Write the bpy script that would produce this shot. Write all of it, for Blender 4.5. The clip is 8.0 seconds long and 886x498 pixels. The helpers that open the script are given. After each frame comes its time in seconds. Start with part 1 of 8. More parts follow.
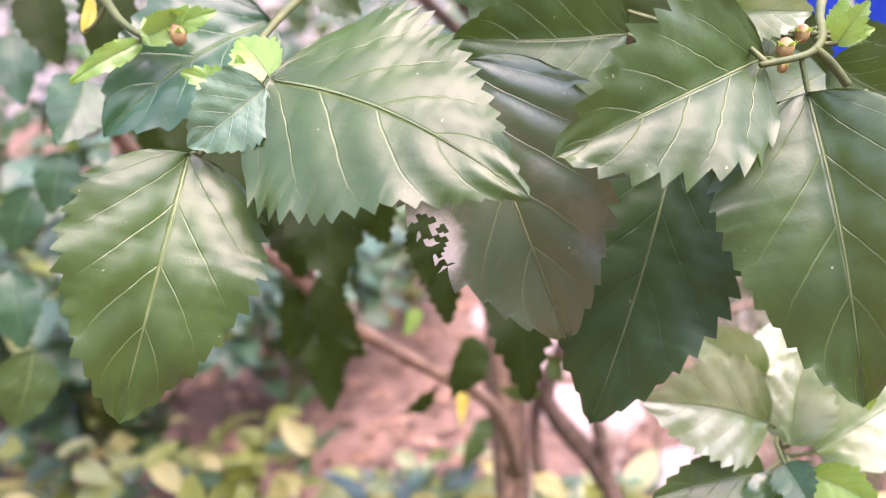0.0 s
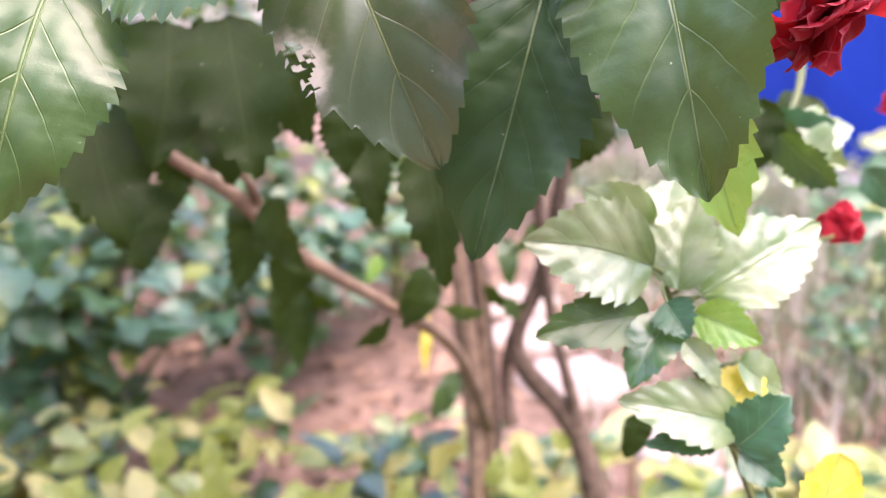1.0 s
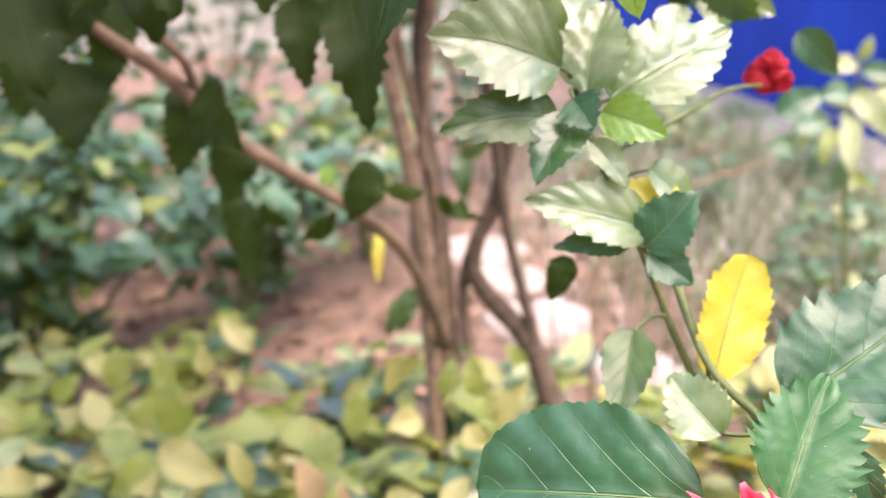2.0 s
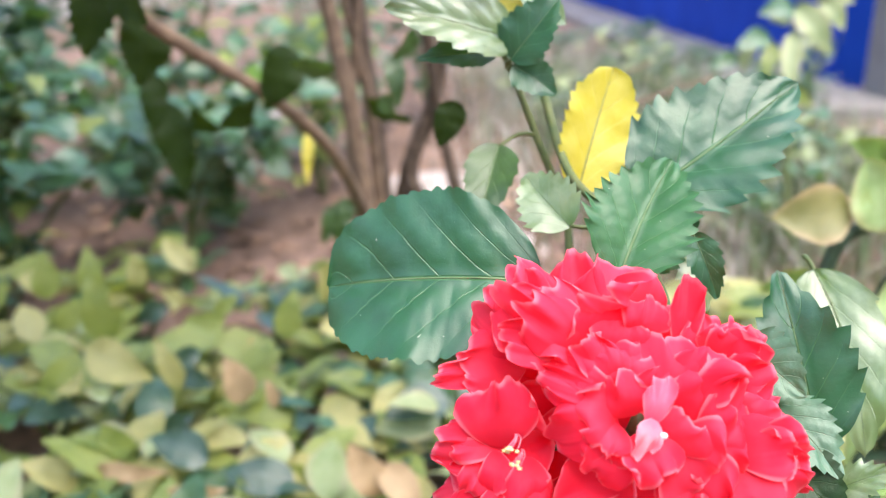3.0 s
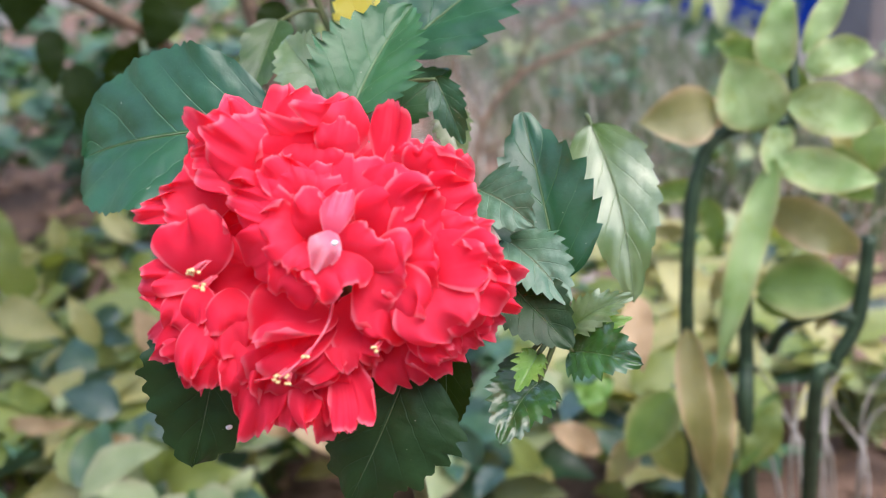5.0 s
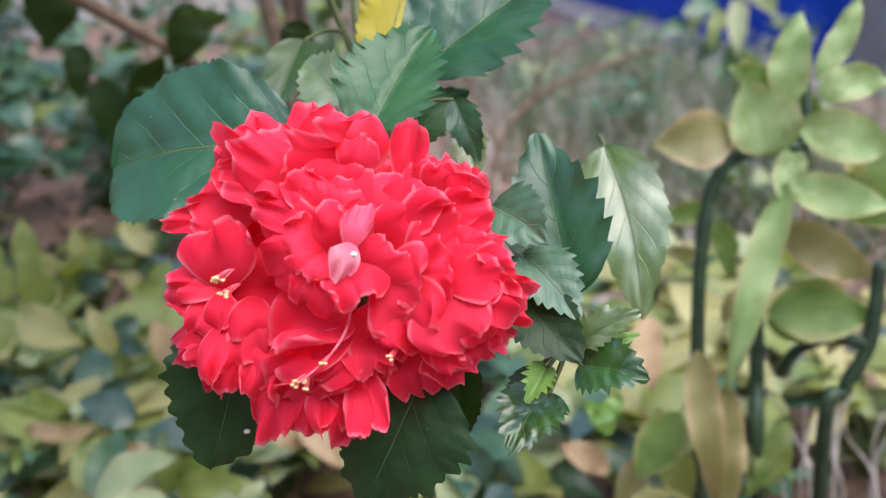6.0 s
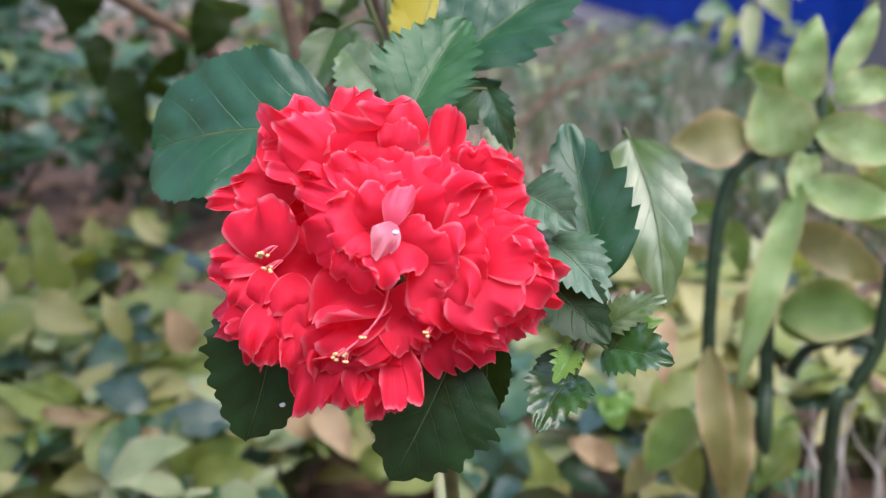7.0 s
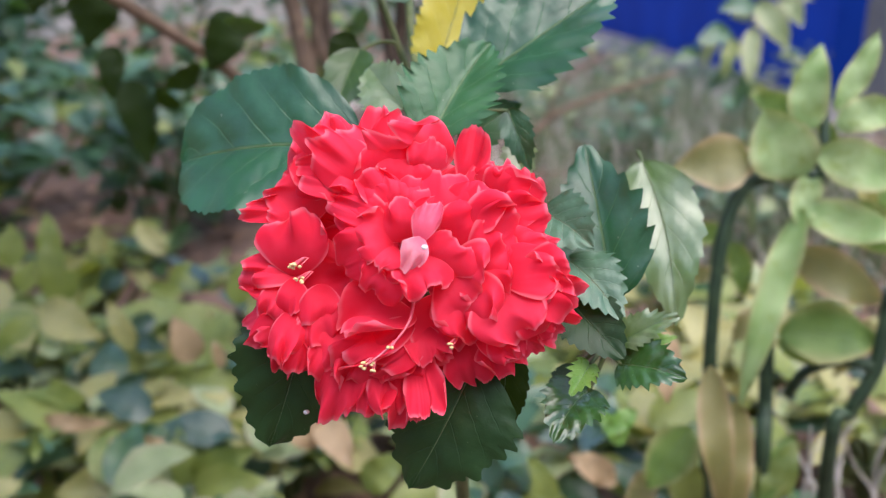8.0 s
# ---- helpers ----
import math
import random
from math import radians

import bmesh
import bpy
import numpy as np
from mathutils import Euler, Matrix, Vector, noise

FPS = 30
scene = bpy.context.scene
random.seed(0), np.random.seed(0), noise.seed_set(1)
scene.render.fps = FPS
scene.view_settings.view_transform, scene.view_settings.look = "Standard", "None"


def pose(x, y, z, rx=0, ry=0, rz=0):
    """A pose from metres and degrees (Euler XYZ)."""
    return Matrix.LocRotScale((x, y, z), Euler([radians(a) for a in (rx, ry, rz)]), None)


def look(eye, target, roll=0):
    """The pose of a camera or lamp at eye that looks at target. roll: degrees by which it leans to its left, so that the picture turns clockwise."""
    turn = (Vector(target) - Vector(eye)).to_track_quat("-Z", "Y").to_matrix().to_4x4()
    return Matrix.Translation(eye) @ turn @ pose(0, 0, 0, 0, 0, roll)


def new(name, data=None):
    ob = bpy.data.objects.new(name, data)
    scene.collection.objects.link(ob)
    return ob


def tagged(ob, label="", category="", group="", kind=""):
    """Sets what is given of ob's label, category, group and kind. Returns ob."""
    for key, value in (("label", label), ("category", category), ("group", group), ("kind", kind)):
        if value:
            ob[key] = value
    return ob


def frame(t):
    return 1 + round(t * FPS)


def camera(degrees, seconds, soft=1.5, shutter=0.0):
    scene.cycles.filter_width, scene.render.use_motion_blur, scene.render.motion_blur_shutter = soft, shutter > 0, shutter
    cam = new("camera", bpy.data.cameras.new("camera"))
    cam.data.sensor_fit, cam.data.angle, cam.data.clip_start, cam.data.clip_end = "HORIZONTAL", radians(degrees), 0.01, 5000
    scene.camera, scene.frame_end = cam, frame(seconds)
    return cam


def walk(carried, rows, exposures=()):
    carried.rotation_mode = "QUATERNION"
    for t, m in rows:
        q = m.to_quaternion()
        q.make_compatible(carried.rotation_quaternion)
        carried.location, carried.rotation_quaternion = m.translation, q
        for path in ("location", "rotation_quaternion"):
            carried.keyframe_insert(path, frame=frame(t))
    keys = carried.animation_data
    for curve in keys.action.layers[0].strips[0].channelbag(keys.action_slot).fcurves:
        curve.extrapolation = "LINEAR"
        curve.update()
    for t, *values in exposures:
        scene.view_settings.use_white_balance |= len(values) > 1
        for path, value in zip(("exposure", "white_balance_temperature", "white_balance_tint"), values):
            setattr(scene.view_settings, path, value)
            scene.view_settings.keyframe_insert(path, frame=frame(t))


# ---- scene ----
cam = camera(55.5, 8.0, soft=1.2)
cam.data.dof.use_dof = True
cam.data.dof.focus_distance = 0.295
cam.data.dof.aperture_fstop = 7.4
METRES, EYE, TILT, LEAN, TURN = 0.42, 0.85, -15.0, 0.0, 0.0
ROWS = [
    (0.0, 0.0, 0.0, 0.0, -0.0, 0.0, 0.0),
    (0.5, 0.0682, -0.0021, -0.0845, 0.13, 0.4, 0.65),
    (1.0, 0.1249, -0.0206, -0.1693, 0.39, 0.44, 1.09),
    (1.5, 0.1616, -0.0132, -0.2695, -0.04, -0.12, 1.43),
    (3.0, 0.315, -0.0122, -0.5188, -2.77, -4.17, 1.67),
    (3.5, 0.3928, -0.0014, -0.5979, -3.45, -5.46, 2.72),
    (4.0, 0.4695, -0.0001, -0.6344, -4.48, -5.85, 3.92),
    (5.5, 0.5391, -0.0386, -0.657, -2.42, -4.38, 4.24),
    (6.0, 0.5334, -0.0485, -0.6551, -2.16, -3.74, 3.36),
    (6.5, 0.5243, -0.0565, -0.6605, -2.07, -3.58, 2.74),
    (7.0, 0.5056, -0.0716, -0.6677, -1.89, -3.67, 2.11),
    (7.5, 0.4906, -0.0944, -0.6643, -2.15, -2.8, 1.4),
    (8.0, 0.4801, -0.0969, -0.6667, -2.18, -2.57, 0.92),
]
EXPOSURES = [(0.0, 2.92, 7500, 42), (1.0, 3.0, 7500, 32), (1.5, 2.88, 8300, 29), (3.0, 2.47, 7150, 10), (4.0, 2.24, 6900, 11), (5.5, 1.79, 6750, 14), (8.0, 1.71, 6750, 14)]
walk(cam, [(t, pose(0, 0, EYE, TILT, LEAN, TURN) @ pose(METRES * x, METRES * y, METRES * z, 90 + pitch, roll, yaw)) for t, x, y, z, yaw, pitch, roll in ROWS],
     exposures=EXPOSURES)

# ---- light ----
world = bpy.data.worlds.new("sky")
scene.world = world
world.use_nodes = True
_n = world.node_tree.nodes
_sky = _n.new("ShaderNodeTexSky")
_sky.sky_type = "NISHITA"
_sky.sun_disc = False
_sky.sun_elevation = radians(68)
_sky.sun_rotation = radians(137)
_sky.air_density, _sky.dust_density = 1.0, 1.2
world.node_tree.links.new(_sky.outputs[0], _n["Background"].inputs[0])
_n["Background"].inputs[1].default_value = 0.15

sun = new("sun", bpy.data.lights.new("sun", "SUN"))
sun.data.energy = 1.0
sun.data.angle = radians(60)
sun.data.color = (1.0, 0.97, 0.93)
# elevation 68 degrees, from behind the camera and to its right
sun.matrix_world = look((1.7, -1.8, 6.1), (0, 0, 0))


# ---- materials ----
class Nodes:
    """Short hand for a node tree."""

    def __init__(self, name):
        self.mat = bpy.data.materials.new(name)
        self.mat.use_nodes = True
        self.t = self.mat.node_tree
        self.t.nodes.clear()

    def add(self, kind, props=None, **ins):
        n = self.t.nodes.new(kind)
        props = props or {}
        if "operation" in props:
            n.operation = props["operation"]
        if "interpolation_type" in props:
            n.interpolation_type = props["interpolation_type"]
        if "data_type" in props:
            n.data_type = props["data_type"]
        if "feature" in props:
            n.feature = props["feature"]
        for k, v in ins.items():
            key = int(k[1:]) if k[0] == "i" and k[1:].isdigit() else k.replace("_", " ")
            self.put(n.inputs[key], v)
        return n

    def put(self, socket, v):
        if isinstance(v, bpy.types.NodeSocket):
            self.t.links.new(v, socket)
        elif isinstance(v, bpy.types.Node):
            self.t.links.new(v.outputs[0], socket)
        elif isinstance(v, (tuple, list)) and len(v) == 3 and socket.type == "RGBA":
            socket.default_value = (*v, 1)
        else:
            socket.default_value = v

    def math(self, op, a, b=0.0, c=0.0):
        return self.add("ShaderNodeMath", {"operation": op}, i0=a, i1=b, i2=c).outputs[0]

    def step(self, v, lo, hi, a=0.0, b=1.0):
        return self.add("ShaderNodeMapRange", {"interpolation_type": "SMOOTHSTEP"}, Value=v, From_Min=lo, From_Max=hi,
                        To_Min=a, To_Max=b).outputs[0]

    def mix(self, f, a, b):
        n = self.add("ShaderNodeMix", {"data_type": "RGBA"})
        self.put(n.inputs[0], f)
        self.put(n.inputs[6], a)
        self.put(n.inputs[7], b)
        return n.outputs[2]

    def noise(self, scale, detail=3.0, rough=0.55, where="Object"):
        co = self.add("ShaderNodeTexCoord").outputs[where]
        return self.add("ShaderNodeTexNoise", None, Vector=co, Scale=scale, Detail=detail, Roughness=rough).outputs[0]

    def bump(self, height, strength, distance):
        return self.add("ShaderNodeBump", None, Strength=strength, Distance=distance, Height=height).outputs[0]

    def random(self):
        return self.add("ShaderNodeObjectInfo").outputs["Random"]

    def out(self, shader):
        self.add("ShaderNodeOutputMaterial", None, Surface=shader)
        return self.mat


def leaf_material(name, dark, light, vein, rough=0.52, through_light=0.12, glow=(0.16, 0.30, 0.02), veins=4.6, edge=None, blotch=None,
                  vein_strength=0.75, specular=0.75, spread=0.35, patch=None, coat=0.0, heart=None):
    """A leaf blade: midrib and side veins from its own map, blotches, small pale specks, light that shines through."""
    n = Nodes(name)
    uv = n.add("ShaderNodeSeparateXYZ", None, Vector=n.add("ShaderNodeTexCoord").outputs["UV"])
    u = n.math("ABSOLUTE", n.math("MULTIPLY_ADD", uv.outputs[0], 2.0, -1.0))
    v = uv.outputs[1]
    wob = n.noise(7.0, 2.0)
    shift = n.math("MULTIPLY", n.math("MULTIPLY", u, 0.55), n.math("MULTIPLY_ADD", v, -0.55, 1.0))
    ph = n.math("FRACT", n.math("MULTIPLY", n.math("ADD", n.math("SUBTRACT", v, shift), n.math("MULTIPLY", wob, 0.03)), veins))
    d = n.math("MULTIPLY", n.math("ABSOLUTE", n.math("SUBTRACT", ph, 0.5)), 2.0)
    side = n.math("MULTIPLY", n.step(d, 0.93, 1.0), n.step(u, 1.0, 0.2))
    mid = n.step(n.math("MULTIPLY", u, n.math("MULTIPLY_ADD", v, 0.5, 0.75)), 0.034, 0.010)
    lines = n.math("MAXIMUM", n.math("MULTIPLY", side, 0.7), mid)
    fine = n.add("ShaderNodeTexVoronoi", {"feature": "DISTANCE_TO_EDGE"}, Vector=n.add("ShaderNodeTexCoord").outputs["Object"], Scale=42.0).outputs[0]
    net = n.step(fine, 0.06, 0.0)
    big = n.noise(3.2, 3.0)
    tone = n.math("ADD", n.math("MULTIPLY", n.step(big, 0.3, 0.7), 0.65), n.math("MULTIPLY", n.random(), spread))
    col = n.mix(tone, dark, light)
    if edge:
        col = n.mix(n.math("MULTIPLY", n.step(n.math("ADD", u, n.math("MULTIPLY", big, 0.5)), 0.85, 1.3), 0.5), col, edge)
    if heart:
        # shade round the blade's base, painted into the colour
        near = n.math("ADD", v, n.math("ADD", n.math("MULTIPLY", u, 0.35), n.math("MULTIPLY", n.noise(5.0, 3.0), 0.35)))
        col = n.mix(n.math("MULTIPLY", n.step(near, 0.72, 0.28), 0.85), col, heart)
    if blotch:
        col = n.mix(n.step(n.noise(4.5, 4.0, 0.65), 0.53, 0.66), col, blotch)
    if patch:
        # bleached skin round an insect bite
        du = n.math("MULTIPLY", n.math("SUBTRACT", uv.outputs[0], patch[0]), 0.7)
        dv = n.math("SUBTRACT", v, patch[1])
        far = n.math("SQRT", n.math("ADD", n.math("MULTIPLY", du, du), n.math("MULTIPLY", dv, dv)))
        col = n.mix(n.step(n.math("ADD", far, n.math("MULTIPLY", n.noise(14.0, 4.0), 0.12)), patch[2] + 0.06, patch[2] - 0.02), col, patch[3])
    col = n.mix(n.math("MULTIPLY", lines, vein_strength), col, vein)
    col = n.mix(n.math("MULTIPLY", net, 0.06), col, vein)
    specks = n.step(n.noise(46.0, 1.0), 0.79, 0.81)
    col = n.mix(n.math("MULTIPLY", specks, 0.6), col, (0.62, 0.62, 0.45))
    height = n.math("ADD", n.math("MULTIPLY", lines, -0.8), n.math("ADD", n.math("MULTIPLY", net, -0.03), n.math("MULTIPLY", n.noise(22.0, 3.0), 0.35)))
    bmp = n.bump(height, 0.6, 0.0007)
    ro = n.math("ADD", n.math("MULTIPLY", n.noise(9.0, 3.0), 0.2), rough - 0.1)
    face = n.add("ShaderNodeBsdfPrincipled", None, Base_Color=col, Roughness=ro, Normal=bmp)
    face.inputs["Specular IOR Level"].default_value = specular
    face.inputs["Coat Weight"].default_value = coat
    face.inputs["Coat Roughness"].default_value = 0.3
    shine = n.add("ShaderNodeBsdfTranslucent", None, Color=n.mix(n.math("MULTIPLY", lines, 0.5), glow, dark), Normal=bmp)
    return n.out(n.add("ShaderNodeMixShader", None, i0=through_light, i1=face, i2=shine))


M_LEAF = leaf_material("leaf_green", (0.014, 0.046, 0.006), (0.034, 0.088, 0.013), (0.15, 0.24, 0.07), specular=0.75, rough=0.44)
M_LEAF_COOL = leaf_material("leaf_blue_green", (0.006, 0.050, 0.020), (0.015, 0.102, 0.040), (0.11, 0.25, 0.10), specular=0.75, rough=0.40)
M_LEAF_MID = leaf_material("leaf_fresh_green", (0.016, 0.084, 0.028), (0.038, 0.142, 0.048), (0.16, 0.30, 0.13), rough=0.42, specular=0.5)
M_LEAF_FRESH = leaf_material("leaf_light_green", (0.045, 0.13, 0.07), (0.095, 0.20, 0.115), (0.34, 0.46, 0.30), rough=0.42, through_light=0.15, specular=0.7)
# Leaf green darkened in the colour itself, standing in for shade
M_LEAF_SHADE = leaf_material("leaf_green_shaded", (0.009, 0.033, 0.010), (0.020, 0.058, 0.017), (0.05, 0.12, 0.05), rough=0.46, through_light=0.08, vein_strength=0.5, specular=0.33)
# Darkened copy of leaf_green: the shrub's inner shade is put into its colour
M_LEAF_DEEP_SHADE = leaf_material("leaf_deep_shade", (0.008, 0.020, 0.004), (0.018, 0.037, 0.008), (0.05, 0.08, 0.02), rough=0.5, through_light=0.17, glow=(0.12, 0.18, 0.01), vein_strength=0.5, specular=0.12)
M_LEAF_YOUNG = leaf_material("leaf_young", (0.10, 0.27, 0.05), (0.24, 0.42, 0.10), (0.36, 0.50, 0.20), rough=0.3, through_light=0.3, glow=(0.4, 0.6, 0.06))
# Sunlit sheen is put into the paler base colour, shade into its heart
M_LEAF_LIT = leaf_material("leaf_painted_sheen", (0.08, 0.17, 0.05), (0.28, 0.335, 0.20), (0.20, 0.30, 0.10), rough=0.33, coat=0.6, heart=(0.05, 0.13, 0.02), through_light=0.22, glow=(0.45, 0.6, 0.12), spread=0.3, specular=1.0)
M_LEAF_GLOSS = leaf_material("leaf_glossy", (0.010, 0.055, 0.010), (0.03, 0.11, 0.02), (0.10, 0.22, 0.06), rough=0.24, through_light=0.15, coat=0.5)
M_LEAF_YELLOW = leaf_material("leaf_yellow", (0.64, 0.52, 0.04), (0.82, 0.73, 0.20), (0.88, 0.84, 0.45), rough=0.45, through_light=0.35, glow=(0.9, 0.7, 0.03),
                              edge=(0.55, 0.50, 0.08), vein_strength=0.45)
M_LEAF_EATEN = leaf_material("leaf_bitten", (0.026, 0.058, 0.022), (0.062, 0.095, 0.050), (0.20, 0.25, 0.12), rough=0.38, specular=1.0, blotch=(0.095, 0.11, 0.075), patch=(0.97, 0.5, 0.15, (0.55, 0.53, 0.50)))
M_COVER = leaf_material("cover_leaf", (0.080, 0.145, 0.030), (0.24, 0.285, 0.070), (0.33, 0.42, 0.16), rough=0.5, through_light=0.3, glow=(0.45, 0.5, 0.06), vein_strength=0.4, spread=0.8)
M_COVER_PALE = leaf_material("cover_leaf_pale", (0.16, 0.24, 0.085), (0.34, 0.40, 0.20), (0.5, 0.55, 0.34), rough=0.5, through_light=0.3, glow=(0.5, 0.55, 0.16), edge=(0.5, 0.36, 0.26), vein_strength=0.35, spread=0.8)
M_COVER_YELLOW = leaf_material("cover_leaf_yellow", (0.22, 0.235, 0.075), (0.40, 0.375, 0.15), (0.6, 0.6, 0.3), rough=0.5, through_light=0.3, glow=(0.7, 0.6, 0.1), vein_strength=0.3, spread=0.8)
M_COVER_TAN = leaf_material("cover_leaf_tan", (0.28, 0.18, 0.08), (0.45, 0.31, 0.17), (0.66, 0.52, 0.36), rough=0.65, through_light=0.2, glow=(0.7, 0.45, 0.2), vein_strength=0.3, spread=0.8)
M_COVER_BLUE = leaf_material("cover_leaf_blue", (0.008, 0.035, 0.026), (0.03, 0.075, 0.055), (0.14, 0.22, 0.16), rough=0.35, through_light=0.15, vein_strength=0.4, spread=0.8)
M_THICK = leaf_material("slipper_leaf", (0.045, 0.12, 0.022), (0.135, 0.235, 0.05), (0.38, 0.47, 0.2), rough=0.55, specular=0.5, through_light=0.28, glow=(0.5, 0.6, 0.1), edge=(0.50, 0.40, 0.20), vein_strength=0.3)
M_THICK_LIGHT = leaf_material("slipper_leaf_light", (0.18, 0.33, 0.10), (0.40, 0.52, 0.25), (0.4, 0.48, 0.22), rough=0.56, through_light=0.25, glow=(0.45, 0.55, 0.12), vein_strength=0.25, edge=(0.50, 0.38, 0.20), blotch=(0.24, 0.33, 0.10), specular=0.5)
M_THICK_OLD = leaf_material("slipper_leaf_fading", (0.13, 0.145, 0.036), (0.25, 0.225, 0.08), (0.46, 0.44, 0.22), rough=0.5, through_light=0.28, glow=(0.6, 0.5, 0.15), edge=(0.62, 0.38, 0.24), vein_strength=0.3)
M_BUSH = leaf_material("bush_leaf", (0.008, 0.034, 0.013), (0.045, 0.115, 0.04), (0.12, 0.22, 0.10), rough=0.33, through_light=0.2, vein_strength=0.4, spread=0.9)
M_BUSH_BLUE = leaf_material("bush_leaf_bluish", (0.016, 0.065, 0.035), (0.065, 0.155, 0.080), (0.12, 0.2, 0.12), rough=0.34, through_light=0.2, vein_strength=0.4, spread=0.9)


def petal_material(name, a, b, rim, glow, heart):
    n = Nodes(name)
    uv = n.add("ShaderNodeSeparateXYZ", None, Vector=n.add("ShaderNodeTexCoord").outputs["UV"])
    u = n.math("ABSOLUTE", n.math("MULTIPLY_ADD", uv.outputs[0], 2.0, -1.0))
    v = uv.outputs[1]
    rays = n.add("ShaderNodeTexNoise", None, Vector=n.add("ShaderNodeCombineXYZ", None, X=n.math("MULTIPLY", uv.outputs[0], 26.0), Y=n.math("MULTIPLY", v, 2.2)), Scale=1.0, Detail=3.0).outputs[0]
    tone = n.math("ADD", n.math("MULTIPLY", n.step(n.noise(2.5), 0.3, 0.7), 0.5), n.math("MULTIPLY", n.random(), 0.5))
    col = n.mix(tone, a, b)
    col = n.mix(n.math("MULTIPLY", n.step(rays, 0.5, 0.75), 0.12), col, a)
    col = n.mix(n.math("MULTIPLY", n.step(v, 0.55, 0.05), 0.6), col, heart)
    # edge highlight painted in: the colour pales towards the rim
    col = n.mix(n.math("MULTIPLY", n.math("MAXIMUM", n.step(v, 0.90, 0.99), n.step(u, 0.93, 0.99)), 0.6), col, rim)
    bmp = n.bump(n.math("ADD", n.math("MULTIPLY", rays, 0.2), n.math("MULTIPLY", n.noise(24.0), 0.2)), 0.25, 0.0004)
    face = n.add("ShaderNodeBsdfPrincipled", None, Base_Color=col, Roughness=0.6, Normal=bmp)
    face.inputs["Specular IOR Level"].default_value = 0.14
    face.inputs["Sheen Weight"].default_value = 0.1
    face.inputs["Sheen Tint"].default_value = (1.0, 0.5, 0.62, 1.0)
    shine = n.add("ShaderNodeBsdfTranslucent", None, Color=glow, Normal=bmp)
    return n.out(n.add("ShaderNodeMixShader", None, i0=0.38, i1=face, i2=shine))


M_PETAL = petal_material("petal_red", (0.96, 0.020, 0.066), (0.99, 0.062, 0.128), (0.98, 0.30, 0.38), (1.0, 0.10, 0.15), (0.62, 0.008, 0.03))
M_PETAL_PINK = petal_material("petal_pink", (0.88, 0.20, 0.32), (0.93, 0.52, 0.60), (0.94, 0.55, 0.62), (0.95, 0.25, 0.3), (0.80, 0.10, 0.2))
M_PETAL_ROSE = petal_material("petal_rose", (0.92, 0.10, 0.20), (0.95, 0.20, 0.31), (0.95, 0.36, 0.44), (0.95, 0.14, 0.2), (0.80, 0.06, 0.14))
# Darker copy of petal_red; the far flowers' shade sits in this colour
M_PETAL_SHADED = petal_material("petal_red_shaded", (0.30, 0.010, 0.020), (0.46, 0.024, 0.045), (0.55, 0.12, 0.16), (0.5, 0.02, 0.03), (0.16, 0.004, 0.01))


def plain_material(name, a, b, scale, rough, bump=0.3, dist=0.002, metal=0.0, c=None, through_light=0.0, specular=0.5):
    """Two tones at a large and a small scale, with relief."""
    n = Nodes(name)
    big, small = n.noise(scale, 4.0, 0.6), n.noise(scale * 7.3, 4.0, 0.6)
    col = n.mix(n.step(big, 0.3, 0.7), a, b)
    if c:
        col = n.mix(n.step(small, 0.48, 0.68), col, c)
    bmp = n.bump(n.math("ADD", small, n.math("MULTIPLY", big, 0.6)), bump, dist)
    face = n.add("ShaderNodeBsdfPrincipled", None, Base_Color=col, Roughness=n.math("MULTIPLY_ADD", small, 0.2, rough - 0.1), Normal=bmp, Metallic=metal)
    face.inputs["Specular IOR Level"].default_value = specular
    if through_light:
        return n.out(n.add("ShaderNodeMixShader", None, i0=through_light, i1=face, i2=n.add("ShaderNodeBsdfTranslucent", None, Color=b)))
    return n.out(face)


def litter_material():
    """Dry leaves, each of its own brown."""
    n = Nodes("dry_leaf")
    own = n.add("ShaderNodeNewGeometry").outputs["Random Per Island"]
    col = n.mix(n.step(own, 0.0, 0.6), (0.075, 0.045, 0.03), (0.26, 0.15, 0.10))
    col = n.mix(n.step(own, 0.72, 0.95), col, (0.44, 0.28, 0.19))
    col = n.mix(n.math("MULTIPLY", n.step(n.noise(60.0, 4.0), 0.4, 0.7), 0.4), col, (0.12, 0.075, 0.05))
    face = n.add("ShaderNodeBsdfPrincipled", None, Base_Color=col, Roughness=0.8, Normal=n.bump(n.noise(200.0, 3.0), 0.4, 0.001))
    return n.out(face)


M_BARK = plain_material("bark", (0.07, 0.045, 0.03), (0.16, 0.11, 0.08), 60.0, 0.85, 0.8, 0.002, c=(0.05, 0.035, 0.025))
M_BARK_TAN = plain_material("bark_tan", (0.14, 0.09, 0.06), (0.27, 0.18, 0.12), 60.0, 0.8, 0.6, 0.002)
M_TWIG = plain_material("green_twig", (0.06, 0.10, 0.03), (0.13, 0.15, 0.05), 80.0, 0.6, 0.3, 0.001)
M_RIB = plain_material("leaf_rib", (0.11, 0.17, 0.07), (0.20, 0.26, 0.13), 8.0, 0.5, 0.1, 0.0003, through_light=0.1)
M_SLIPPER_STEM = plain_material("slipper_stem", (0.012, 0.036, 0.016), (0.035, 0.07, 0.032), 90.0, 0.55, 0.3, 0.001)
M_SOIL = plain_material("soil", (0.115, 0.068, 0.048), (0.255, 0.158, 0.118), 4.0, 0.95, 0.9, 0.02, c=(0.10, 0.062, 0.045))
M_LITTER = litter_material()
M_STONE = plain_material("pale_stone", (0.31, 0.24, 0.21), (0.45, 0.37, 0.34), 9.0, 0.85, 0.5, 0.01)
